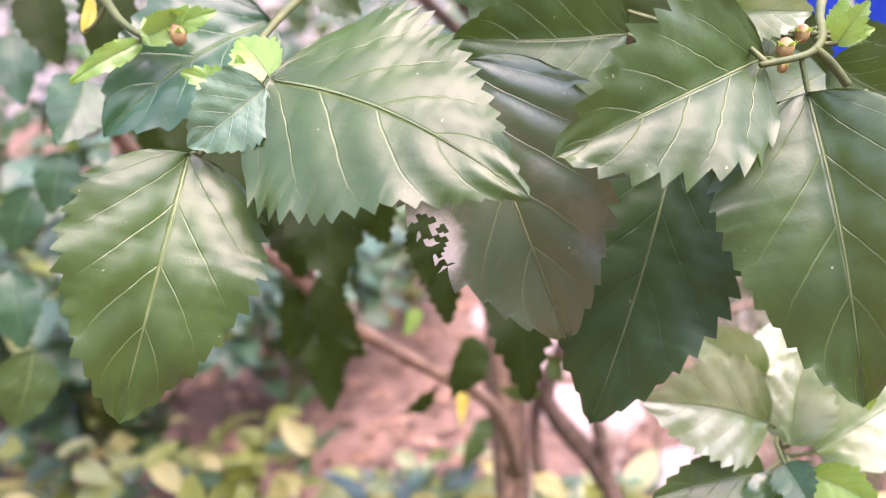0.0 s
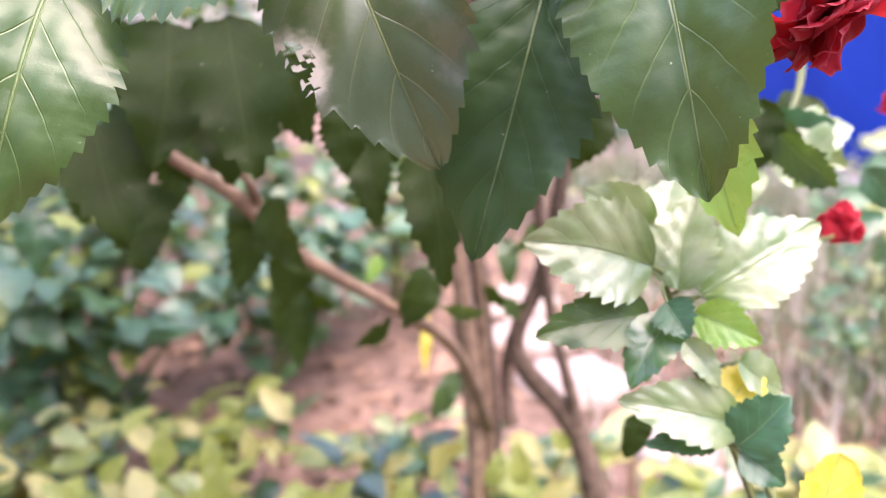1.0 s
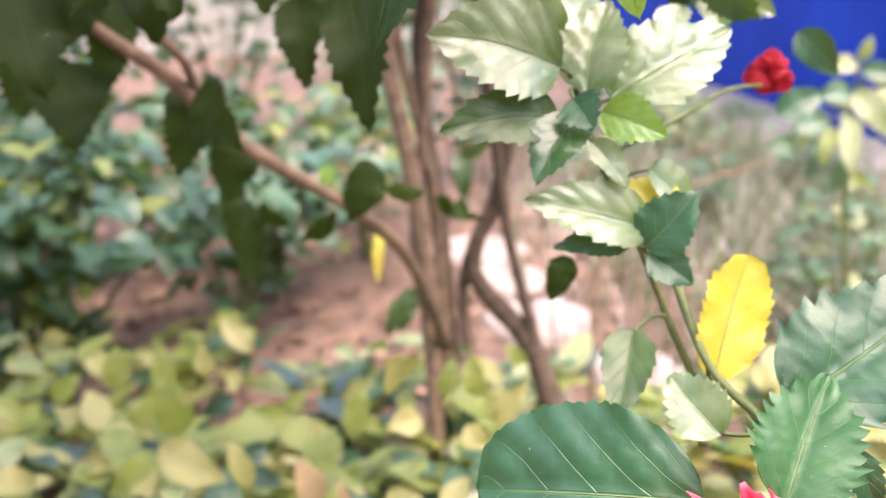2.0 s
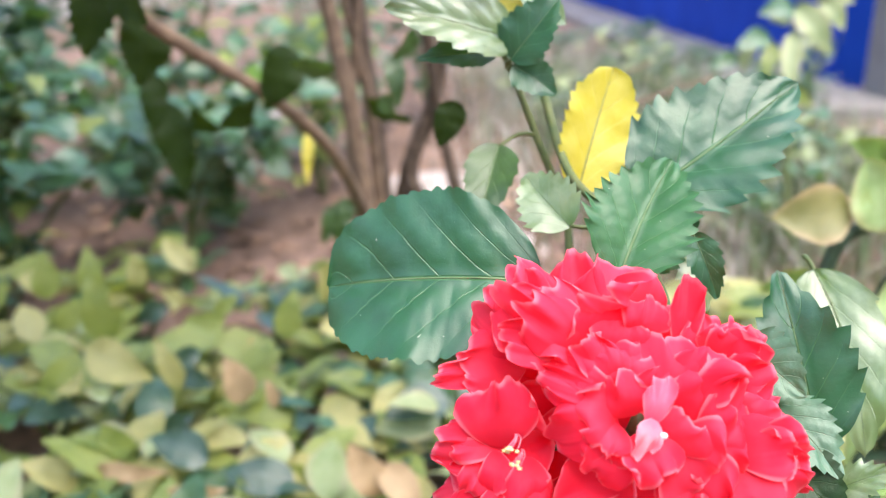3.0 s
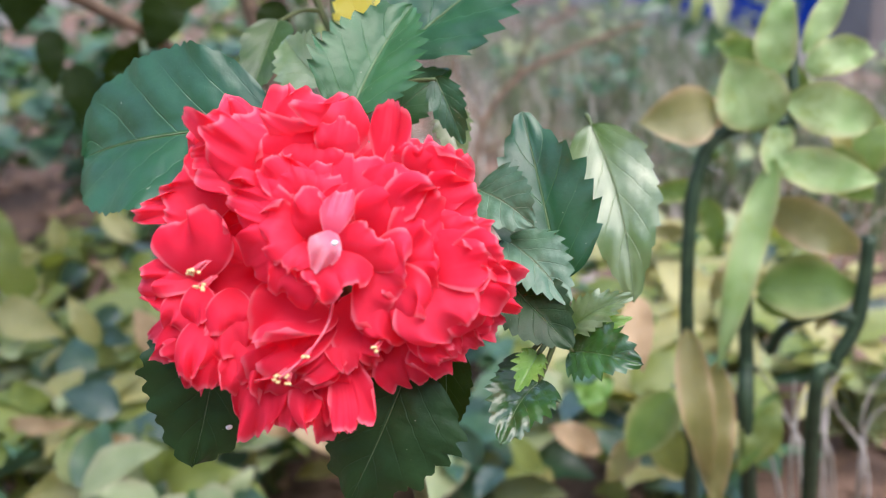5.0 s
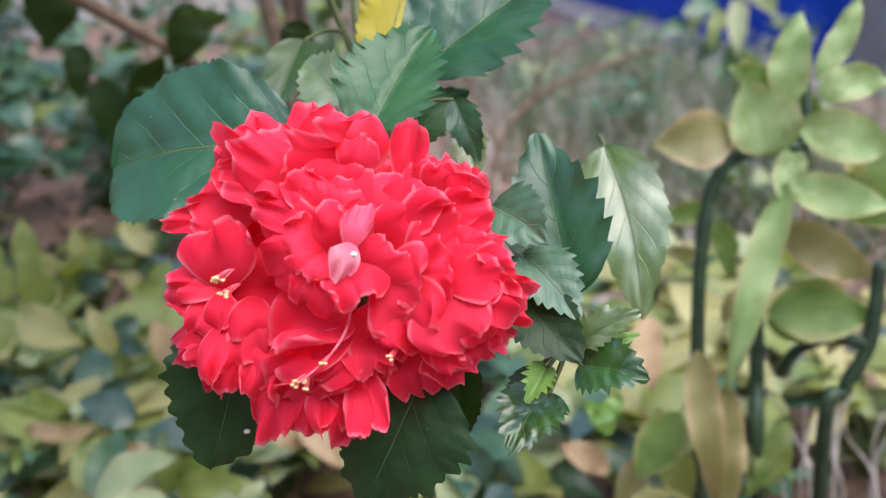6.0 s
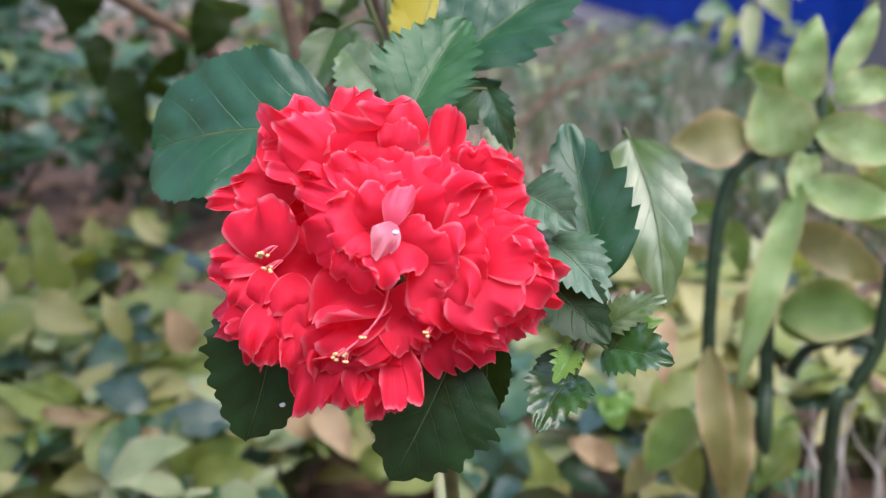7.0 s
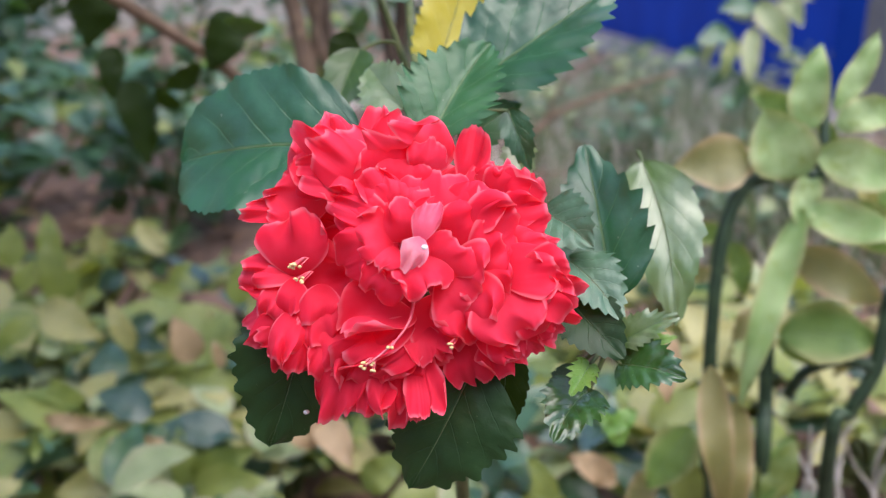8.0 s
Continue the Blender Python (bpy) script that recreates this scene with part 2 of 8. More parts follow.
M_BLUE = plain_material("blue_paint", (0.002, 0.034, 0.28), (0.003, 0.050, 0.38), 1.4, 0.85, 0.15, 0.004, specular=0.15)
M_PLASTER = plain_material("grey_plaster", (0.18, 0.15, 0.14), (0.26, 0.23, 0.22), 3.0, 0.9, 0.4, 0.006)
M_GRASS = plain_material("grass_blade", (0.05, 0.095, 0.03), (0.17, 0.22, 0.10), 12.0, 0.6, 0.1, 0.001, through_light=0.2)
M_STRAW = plain_material("dry_stalk", (0.26, 0.23, 0.19), (0.58, 0.54, 0.49), 25.0, 0.8, 0.3, 0.001)
# Plaster of the added walls, lightened to throw light onto flower and leaves
M_BOUNCE = plain_material("bounce_plaster", (0.36, 0.34, 0.30), (0.46, 0.43, 0.38), 1.2, 0.9, 0.3, 0.006)
M_ANTHER = plain_material("anther", (0.80, 0.50, 0.14), (0.92, 0.74, 0.42), 300.0, 0.7, 0.3, 0.0003)
M_STYLE = plain_material("style", (0.80, 0.08, 0.14), (0.86, 0.22, 0.27), 200.0, 0.45, 0.2, 0.0003)
M_BUD = plain_material("bud_scale", (0.30, 0.13, 0.07), (0.42, 0.30, 0.12), 120.0, 0.6, 0.3, 0.0005)
M_DROP = plain_material("white_droplet", (0.75, 0.76, 0.75), (0.85, 0.85, 0.84), 200.0, 0.2, 0.1, 0.0002)


# ---- builders ----
def mesh_of(name, verts, faces, mats, uvs=None, smooth=True):
    me = bpy.data.meshes.new(name)
    me.from_pydata([tuple(v) for v in verts], [], faces)
    for m in mats if isinstance(mats, (list, tuple)) else [mats]:
        me.materials.append(m)
    if uvs is not None:
        layer = me.uv_layers.new(name="map")
        idx = np.empty(len(me.loops), dtype=np.int32)
        me.loops.foreach_get("vertex_index", idx)
        layer.data.foreach_set("uv", np.asarray(uvs, dtype=np.float32)[idx].ravel())
    me.polygons.foreach_set("use_smooth", [smooth] * len(me.polygons))
    me.update()
    return me


def part(name, me, parent=None, m=None, label=""):
    """One mesh object under a thing or a part; m: its pose in the thing's own space."""
    ob = new(name, me)
    if parent is not None:
        ob.parent = parent
    if m is not None:
        ob.matrix_basis = m
    return tagged(ob, label)


def thing(name, place, label, category, group="", kind=""):
    ob = new(name)
    ob.empty_display_size = 0.02
    ob.location = place
    return tagged(ob, label, category, group, kind)


def grid_faces(rows, cols):
    return [(r * cols + c, r * cols + c + 1, (r + 1) * cols + c + 1, (r + 1) * cols + c) for r in range(rows - 1) for c in range(cols - 1)]


RIBS = {}
GROWN = []
STALKS = {}


def leaf_mesh(mat, ratio=0.7, teeth=10, tooth=0.16, curl=0.5, fold=0.12, cup=0.0, quilt=0.012, ripple=0.02, wide=(0.5, 0.95), fine=True,
              seed=0, veins=4.6, twist=0.0, holes=None, dense=False, scallop=False):
    """A toothed leaf blade of length 1 from its base at the origin to its tip on +y; it faces +z. ratio: width over length."""
    rng = random.Random(seed)
    per = 4 if fine else 2
    cols = 13 if fine else 5
    if dense:
        per, cols = 12, 41
    vs = [0.0, 0.012, 0.03, 0.06, 0.10] if fine else [0.0, 0.05]
    first = 0.14 if teeth else 0.1
    count = max(teeth, 6)
    marks = [0.0] * len(vs)
    edges = np.linspace(first, 0.975, count + 1)
    for k in range(count):
        jit = rng.uniform(-0.6, 0.6) * (edges[1] - edges[0])
        big = rng.uniform(0.5, 1.35)
        for j in range(per):
            vs.append(edges[k] + jit * (j / per) * (1 - j / per) + (edges[k + 1] - edges[k]) * j / per)
            if scallop:
                marks.append(math.sin(math.pi * (j + 0.35) / per) ** 0.7 * big)
            else:
                marks.append((j / (per - 1) if per > 1 else 0.5) * big if teeth else 0.0)
    vs.append(0.985), marks.append(0.0)
    vs.append(1.0), marks.append(0.0)
    a, b = wide
    top = (a / (a + b)) ** a * (b / (a + b)) ** b
    verts, uvs = [], []
    # bend along the blade
    n_arc = 200
    ang = curl * (np.linspace(0, 1, n_arc) - 0.5)
    ys = np.concatenate([[0], np.cumsum(np.cos(ang))[:-1]]) / n_arc
    zs = np.concatenate([[0], np.cumsum(-np.sin(ang))[:-1]]) / n_arc
    tip_y, tip_z = ys[-1], zs[-1]
    rot, size = math.atan2(tip_z, tip_y), math.hypot(tip_y, tip_z)
    ph1, ph2 = rng.uniform(0, 6.3), rng.uniform(0, 6.3)
    lean = rng.uniform(-0.05, 0.05)
    for v, mk in zip(vs, marks):
        half = ratio / 2 * (v ** a * (1 - v) ** b / top if 0 < v < 1 else 0.0)
        half = max(half, 0.006 if v < 0.5 else 0.0005)
        for c in range(cols):
            u = 2 * c / (cols - 1) - 1
            w = abs(u)
            push = (1 + tooth * (mk - 0.55)) if w > 0.99 else (1 + 0.25 * tooth * (mk - 0.55) if w > 0.8 else 1.0)
            x = u * half * push + lean * math.sin(math.pi * v)
            vv = min(1.0, v + (0.022 * tooth / 0.16 * mk if (w > 0.99 and teeth) else 0.0))
            k = vv * (n_arc - 1)
            i0 = min(int(k), n_arc - 2)
            y = ys[i0] + (ys[i0 + 1] - ys[i0]) * (k - i0)
            z = zs[i0] + (zs[i0 + 1] - zs[i0]) * (k - i0)
            phase = (v - 0.55 * w * (1 - 0.55 * v)) * veins
            swell = abs(math.sin(math.pi * phase)) * min(1.0, 3 * w) * (1 - 0.5 * w)
            z2 = fold * w * half * 2 - cup * w * w * half * 2 + quilt * swell * (1 - v * 0.5)
            z2 += ripple * w * w * (math.sin(v * 9 + ph1 + (2.0 if u > 0 else 0)) + 0.6 * math.sin(v * 21 + ph2 - u))
            x, z2 = x * math.cos(twist * (v - 0.5)) - z2 * math.sin(twist * (v - 0.5)), x * math.sin(twist * (v - 0.5)) + z2 * math.cos(twist * (v - 0.5))
            z += z2
            cr, sr = math.cos(-rot), math.sin(-rot)
            y, z = (y * cr - z * sr) / size, (y * sr + z * cr) / size
            verts.append((x, y, z))
            uvs.append((0.5 + u / 2, v))
    faces = grid_faces(len(vs), cols)
    RIBS["last"] = [verts[r * cols + cols // 2] for r in range(1, len(vs), 3)]
    if holes:
        # insect bites: small gaps crowded round one place near the margin
        hu, hv, hr = holes
        faces = [f for f in faces if math.hypot((uvs[f[0]][0] - hu) * 0.7, uvs[f[0]][1] - hv) > hr
                 or noise.noise((uvs[f[0]][0] * 24, uvs[f[0]][1] * 42, 3.3)) < 0.02]
    return mesh_of("leaf", verts, faces, mat, uvs)


def aim(base, tip, facing):
    """The pose that lays +y from base to tip, with +z turned to the side named by facing, scaled to that length."""
    y = Vector(tip) - Vector(base)
    size = y.length
    y.normalize()
    z = Vector(facing)
    z = (z - y * z.dot(y)).normalized()
    x = y.cross(z)
    return Matrix(((x.x * size, y.x * size, z.x * size, base[0]), (x.y * size, y.y * size, z.y * size, base[1]),
                   (x.z * size, y.z * size, z.z * size, base[2]), (0, 0, 0, 1)))


def tube_mesh(name, mat, points, radii, sides=8, steps=6, knobs=0.0, seed=0):
    """A tapered, slightly uneven stem through the points."""
    rng = random.Random(seed)
    pts = [Vector(p) for p in points]
    dense, rad = [], []
    for i in range(len(pts) - 1):
        p0, p1, p2, p3 = pts[max(i - 1, 0)], pts[i], pts[i + 1], pts[min(i + 2, len(pts) - 1)]
        for s in range(steps):
            t = s / steps
            dense.append(0.5 * ((2 * p1) + (p2 - p0) * t + (2 * p0 - 5 * p1 + 4 * p2 - p3) * t * t + (3 * p1 - p0 - 3 * p2 + p3) * t ** 3))
            rad.append(radii[i] + (radii[i + 1] - radii[i]) * t)
    dense.append(pts[-1]), rad.append(radii[-1])
    verts, faces, uvs = [], [], []
    side = None
    for i, p in enumerate(dense):
        d = (dense[min(i + 1, len(dense) - 1)] - dense[max(i - 1, 0)]).normalized()
        if side is None:
            side = d.orthogonal().normalized()
        side = (side - d * side.dot(d)).normalized()
        up = d.cross(side)
        r0 = rad[i] * (1 + knobs * rng.uniform(-1, 1))
        for k in range(sides):
            a = 2 * math.pi * k / sides
            r = r0 * (1 + knobs * 0.5 * rng.uniform(-1, 1))
            verts.append(p + (side * math.cos(a) + up * math.sin(a)) * r)
            uvs.append((k / sides, i / len(dense)))
        if i:
            for k in range(sides):
                o, q = (i - 1) * sides, i * sides
                faces.append((o + k, o + (k + 1) % sides, q + (k + 1) % sides, q + k))
    faces.append(tuple(range(sides))[::-1])
    faces.append(tuple(range((len(dense) - 1) * sides, len(dense) * sides)))
    return mesh_of(name, verts, faces, mat, uvs)


def leaf(parent, base, tip, facing, mat, label="", name="leaf", **shape):
    """A leaf blade from base to tip (world places) under a plant."""
    me = leaf_mesh(mat, **shape)
    ob = part(name, me, parent, Matrix.Translation(-Vector(parent.location)) @ aim(base, tip, facing), label)
    if shape.get("fine", True):
        # the raised midrib
        pts = [(p[0], p[1], p[2] + 0.003) for p in RIBS["last"]]
        rad = [0.0048 * (1 - 0.8 * i / (len(pts) - 1)) for i in range(len(pts))]
        part("midrib", tube_mesh("midrib", M_RIB, pts, rad, sides=5, steps=1), ob)
        GROWN.append((ob, parent, Vector(base), Vector(tip)))
    return ob


def leaf_stalks():
    """A stalk from each large leaf's base to the twig beside it."""
    for ob, parent, base, tip in GROWN:
        along = (base - tip).normalized()
        near = min(STALKS[parent.name], key=lambda p: (p - base).length)
        end = near if (near - base).length < 0.045 else base + along * 0.006 + Vector((0, 0.006, -0.002))
        mid = base.lerp(end, 0.5) + along * 0.3 * (end - base).length * 0.5
        inv = (Matrix.Translation(parent.location) @ ob.matrix_basis).inverted()
        st = part("petiole", tube_mesh("petiole", M_TWIG, [base - along * 0.001, mid, end], (0.0009, 0.001, 0.0012), sides=6, steps=5), ob)
        st.matrix_parent_inverse = inv


def stem(parent, points, radii, mat, name="branch", label="", **kw):
    off = Vector(parent.location)
    for p, q in zip(points, points[1:]):
        STALKS.setdefault(parent.name, []).extend(Vector(p).lerp(Vector(q), k / 8) for k in range(9))
    return part(name, tube_mesh(name, mat, [Vector(p) - off for p in points], radii, **kw), parent, None, label)


def petal_mesh(mat, ratio=1.0, ruffle=1.0, cup=0.2, curl=0.5, roll=1.1, flare=0.0, lobes=0.05, seed=0):
    """A broad, smooth petal of length 1 from its base at the origin towards +y; it faces +z. It arches back by curl along its length,
    and its wavy, lobed rim rolls back by about roll radians."""
    rng = random.Random(seed)
    rows, cols = 21, 41
    s1, s2, s3 = (rng.uniform(0, 90) for _ in range(3))
    waves, tilt = rng.uniform(0.8, 1.3), rng.uniform(-0.09, 0.09)
    skew = rng.uniform(-0.10, 0.10)
    verts = [None] * (rows * cols)
    uvs = [None] * (rows * cols)
    for c in range(cols):
        u = 2 * c / (cols - 1) - 1
        long = 0.66 + 0.34 * (1 - abs(u) ** 2.6) ** 0.5 + tilt * u
        long += lobes * (2.0 * noise.noise((u * 2.0 + s1, s2, 0.5)) + 0.8 * noise.noise((u * 4.6 + s2, s1, 3.5)) + 0.45 * noise.noise((u * 9.5 + s3, s1, 1.5)))
        turn = roll * (0.55 + 0.9 * noise.noise((u * 1.1 + s1, s3, 2.5)))
        wave = 1.4 * noise.noise((u * 0.8 + s3, s1, 4.5))
        frill = 2.4 * noise.noise((u * waves * 2.1 + s2, s3, 6.5))
        crinkle = noise.noise((u * 5.2 + s1, s2, 8.5)) + 0.6 * noise.noise((u * 10.5 + s3, s2, 7.5))
        slip = noise.noise((u * waves * 2.3 + s1, s2, 9.5))
        y = z = last = 0.0
        for r in range(rows):
            v = (r / (rows - 1)) ** 0.85
            late = max(0.0, (v - 0.4) / 0.6)
            late = late * late * (3 - 2 * late)
            ang = curl * (v * 1.5 - 0.55) + turn * late
            y += math.cos(ang) * (v - last) * long
            z -= math.sin(ang) * (v - last) * long
            last = v
            half = ratio / 2 * (0.16 + 0.84 * math.sin(min(1.0, v * 1.3) * math.pi / 2) ** 0.8) * (1 + flare * (v ** 3 - 0.35)) * (1 - 0.22 * max(0.0, (v - 0.75) / 0.25) ** 2)
            x = u * half + skew * v * v * ratio
            dz = cup * ratio * 0.5 * (u * u - 0.3) * v + ruffle * 0.10 * ratio * v * v * wave
            dz += ruffle * ((0.10 + 0.11 * ratio) * late * frill + 0.10 * max(0.0, (v - 0.7) / 0.3) ** 1.5 * crinkle)
            x += ruffle * 0.16 * late * ratio * slip
            verts[r * cols + c] = (x, y, z + dz)
            uvs[r * cols + c] = (0.5 + u / 2, v)
    return mesh_of("petal", verts, grid_faces(rows, cols), mat, uvs)


def blob_mesh(name, mat, r, seed=0, sub=1, uneven=0.2):
    bm = bmesh.new()
    bmesh.ops.create_icosphere(bm, subdivisions=sub, radius=1.0)
    rng = random.Random(seed)
    for v in bm.verts:
        v.co *= 1 + rng.uniform(-uneven, uneven)
        v.co = Vector((v.co.x * r[0], v.co.y * r[1], v.co.z * r[2]))
    me = bpy.data.meshes.new(name)
    bm.to_mesh(me)
    bm.free()
    me.materials.append(mat)
    me.polygons.foreach_set("use_smooth", [True] * len(me.polygons))
    return me


# ---- ground, wall ----
def uneven(x, y):
    h = 0.030 * noise.noise((x * 0.7, y * 0.7, 0.3)) + 0.012 * noise.noise((x * 3.1, y * 3.1, 4.0)) + 0.004 * noise.noise((x * 11, y * 11, 9.0))
    return h - 0.02


def ground_sheet():
    xs = np.concatenate([np.linspace(-200, -6, 12), np.linspace(-5, 5, 121), np.linspace(6, 200, 12)])
    ys = np.concatenate([np.linspace(-200, -3, 12), np.linspace(-2, 9, 131), np.linspace(10, 200, 12)])
    verts = [(x, y, uneven(x, y) if abs(x) < 6 and -3 < y < 10 else -0.03) for y in ys for x in xs]
    me = mesh_of("ground", verts, grid_faces(len(ys), len(xs)), M_SOIL)
    return tagged(new("ground", me), "reddish brown garden soil with dry litter", "ground", kind="structure")


ground_sheet()


def slab(name, x0, x1, y0, y1, z0, z1, mat, label, category, bevel=0.006):
    bm = bmesh.new()
    bmesh.ops.create_cube(bm, size=1.0)
    for v in bm.verts:
        v.co = Vector(((x0 + x1) / 2 + v.co.x * (x1 - x0), (y0 + y1) / 2 + v.co.y * (y1 - y0), (z0 + z1) / 2 + v.co.z * (z1 - z0)))
    bmesh.ops.bevel(bm, geom=bm.edges[:], offset=bevel, segments=2, affect="EDGES")
    me = bpy.data.meshes.new(name)
    bm.to_mesh(me)
    bm.free()
    me.materials.append(mat)
    return tagged(new(name, me), label, category, kind="structure")


_lean = Matrix.Translation((2.30, 3.80, 0)) @ Matrix.Rotation(radians(-3.0), 4, "Z")
for _wall in (
        slab("wall_east", 0.0, 0.2, 0.30, 26.0, -0.1, 2.6, M_BLUE, "garden wall painted deep blue", "wall"),
        slab("wall_pillar", -0.03, 0.27, -0.40, -0.06, -0.1, 2.7, M_PLASTER, "grey pink plastered pillar at the end of the blue wall", "pillar"),
        slab("pavement", -0.62, -0.06, -0.6, 9.6, -0.1, 0.035, M_PLASTER, "grey cement strip along the foot of the blue wall", "pavement", 0.015)):
    _wall.matrix_world = _lean
# Added walls; the unseen south one blocks low sky and bounces light forward
slab("wall_south", -5.0, 5.0, -3.0, -2.8, -0.1, 2.8, M_BOUNCE, "plain plastered wall added to close the garden", "wall")
slab("wall_west", -4.2, -4.0, -2.79, 14.0, -0.1, 2.4, M_BOUNCE, "plain plastered wall added to close the garden", "wall")
slab("wall_north", -4.2, 2.80, 14.01, 14.2, -0.1, 2.4, M_BOUNCE, "plain plastered wall added to close the garden", "wall")
slab("wall_side", 4.0, 4.2, -2.79, 4.6, -0.1, 2.4, M_BOUNCE, "plain plastered wall added to close the garden", "wall")


def flat_stone(name, x, y, rx, ry, turn, seed, label):
    """An uneven flat stone lying in the soil."""
    rng = random.Random(seed)
    n, rings = 18, (0.0, 0.55, 0.88, 0.97, 1.0)
    lift = (0.026, 0.027, 0.024, 0.014, -0.03)
    shape = [1 + rng.uniform(-0.13, 0.13) for _ in range(n)]
    verts, faces = [(0, 0, lift[0])], []
    for k in range(1, len(rings)):
        for i in range(n):
            a = 2 * math.pi * i / n
            verts.append((math.cos(a) * rx * shape[i] * rings[k], math.sin(a) * ry * shape[i] * rings[k], lift[k] + rng.uniform(-0.003, 0.003)))
    for i in range(n):
        faces.append((0, 1 + i, 1 + (i + 1) % n))
        for k in range(len(rings) - 2):
            o, q = 1 + k * n, 1 + (k + 1) * n
            faces.append((o + i, q + i, q + (i + 1) % n, o + (i + 1) % n))
    ob = new(name, mesh_of(name, verts, faces, M_STONE))
    ob.matrix_world = pose(x, y, uneven(x, y), 0, 0, turn)
    return tagged(ob, label, "stone", "flat stones behind the stems")


def bud(parent, place, r, seed):
    """A small closed bud of overlapping scales."""
    b = part("bud", blob_mesh("bud", M_BUD, (r * 0.8, r * 0.8, r), seed, 2, 0.08), parent, Matrix.Translation(Vector(place) - parent.location), "small pinkish brown bud")
    for k in range(5):
        a = k * 1.257
        part("sepal", leaf_mesh(M_LEAF_YOUNG, ratio=0.4, teeth=0, tooth=0, curl=-0.8, fine=False, seed=seed + k), b,
             aim((0, 0, -r), (math.cos(a) * r * 1.3, math.sin(a) * r * 1.3, r * 0.7), (math.cos(a), math.sin(a), -0.3)))
    return b

bloom = thing("hibiscus_flower", (0.1966, 0.1743, 0.4980), "large double red hibiscus flower with ruffled petals in full bloom", "flower")

def petal(base, tip, facing, mat, **shape):
    return part("petal", petal_mesh(mat, **shape), bloom, Matrix.Translation(-Vector(bloom.location)) @ aim(base, tip, facing))


petal((0.2001, 0.1903, 0.4920), (0.2459, 0.1852, 0.4814), (0.0178, -0.8667, 0.4985), M_PETAL, ratio=0.727, curl=0.3, roll=0.46, seed=1)
petal((0.2001, 0.1903, 0.4920), (0.2364, 0.1801, 0.4655), (0.1878, -0.8033, 0.5652), M_PETAL, ratio=0.746, curl=0.3, roll=0.46, seed=2)
petal((0.2001, 0.1903, 0.4920), (0.2197, 0.1771, 0.4546), (0.2540, -0.8621, 0.4386), M_PETAL, ratio=0.777, curl=0.3, roll=0.46, seed=3)
petal((0.2001, 0.1903, 0.4920), (0.1991, 0.1766, 0.4510), (-0.1950, -0.9285, 0.3161), M_PETAL, ratio=0.794, curl=0.3, roll=0.46, seed=4)
petal((0.2001, 0.1903, 0.4920), (0.1787, 0.1787, 0.4553), (0.1850, -0.9630, 0.1962), M_PETAL, ratio=0.780, curl=0.3, roll=0.46, seed=5)
petal((0.2001, 0.1903, 0.4920), (0.1625, 0.1831, 0.4667), (0.1386, -0.9875, 0.0751), M_PETAL, ratio=0.749, curl=0.3, roll=0.46, seed=6)
petal((0.2001, 0.1903, 0.4920), (0.1538, 0.1889, 0.4829), (-0.0157, -0.9720, 0.2343), M_PETAL, ratio=0.728, curl=0.3, roll=0.46, seed=7)
petal((0.2001, 0.1903, 0.4920), (0.1542, 0.1949, 0.5008), (-0.0097, -0.9072, 0.4207), M_PETAL, ratio=0.732, curl=0.3, roll=0.46, seed=8)
petal((0.2001, 0.1903, 0.4920), (0.1637, 0.1999, 0.5167), (-0.1303, -0.9741, 0.1850), M_PETAL, ratio=0.764, curl=0.3, roll=0.46, seed=9)
petal((0.2001, 0.1903, 0.4920), (0.1804, 0.2029, 0.5275), (0.0675, -0.9277, 0.3672), M_PETAL, ratio=0.809, curl=0.3, roll=0.46, seed=10)
petal((0.2001, 0.1903, 0.4920), (0.2010, 0.2035, 0.5312), (0.2071, -0.9290, 0.3067), M_PETAL, ratio=0.833, curl=0.3, roll=0.46, seed=11)
petal((0.2001, 0.1903, 0.4920), (0.2214, 0.2013, 0.5269), (0.2122, -0.9618, 0.1728), M_PETAL, ratio=0.813, curl=0.3, roll=0.46, seed=12)
petal((0.2001, 0.1903, 0.4920), (0.2376, 0.1969, 0.5155), (0.0758, -0.9850, 0.1548), M_PETAL, ratio=0.769, curl=0.3, roll=0.46, seed=13)
petal((0.2001, 0.1903, 0.4920), (0.2463, 0.1911, 0.4993), (-0.0718, -0.8298, 0.5534), M_PETAL, ratio=0.735, curl=0.3, roll=0.46, seed=14)
petal((0.1607, 0.1722, 0.4780), (0.1402, 0.1690, 0.4726), (0.0673, -0.9488, 0.3088), M_PETAL, ratio=0.814, curl=0.2, lobes=0.13, seed=15)
petal((0.1627, 0.1706, 0.4765), (0.1441, 0.1660, 0.4640), (0.0356, -0.9537, 0.2986), M_PETAL, ratio=0.865, lobes=0.13, seed=16)
petal((0.1655, 0.1701, 0.4755), (0.1544, 0.1616, 0.4582), (-0.0361, -0.8853, 0.4636), M_PETAL, ratio=0.985, lobes=0.13, seed=17)
petal((0.1738, 0.1697, 0.4720), (0.1649, 0.1594, 0.4528), (0.1381, -0.8971, 0.4196), M_PETAL, ratio=0.978, lobes=0.13, seed=18)
petal((0.1804, 0.1652, 0.4654), (0.1740, 0.1533, 0.4452), (-0.0584, -0.8526, 0.5192), M_PETAL, ratio=0.848, curl=0.3, roll=0.35, lobes=0.13, seed=19)
petal((0.1878, 0.1666, 0.4642), (0.1843, 0.1560, 0.4449), (0.1816, -0.8757, 0.4474), M_PETAL, ratio=0.983, curl=0.3, roll=0.35, lobes=0.13, seed=20)
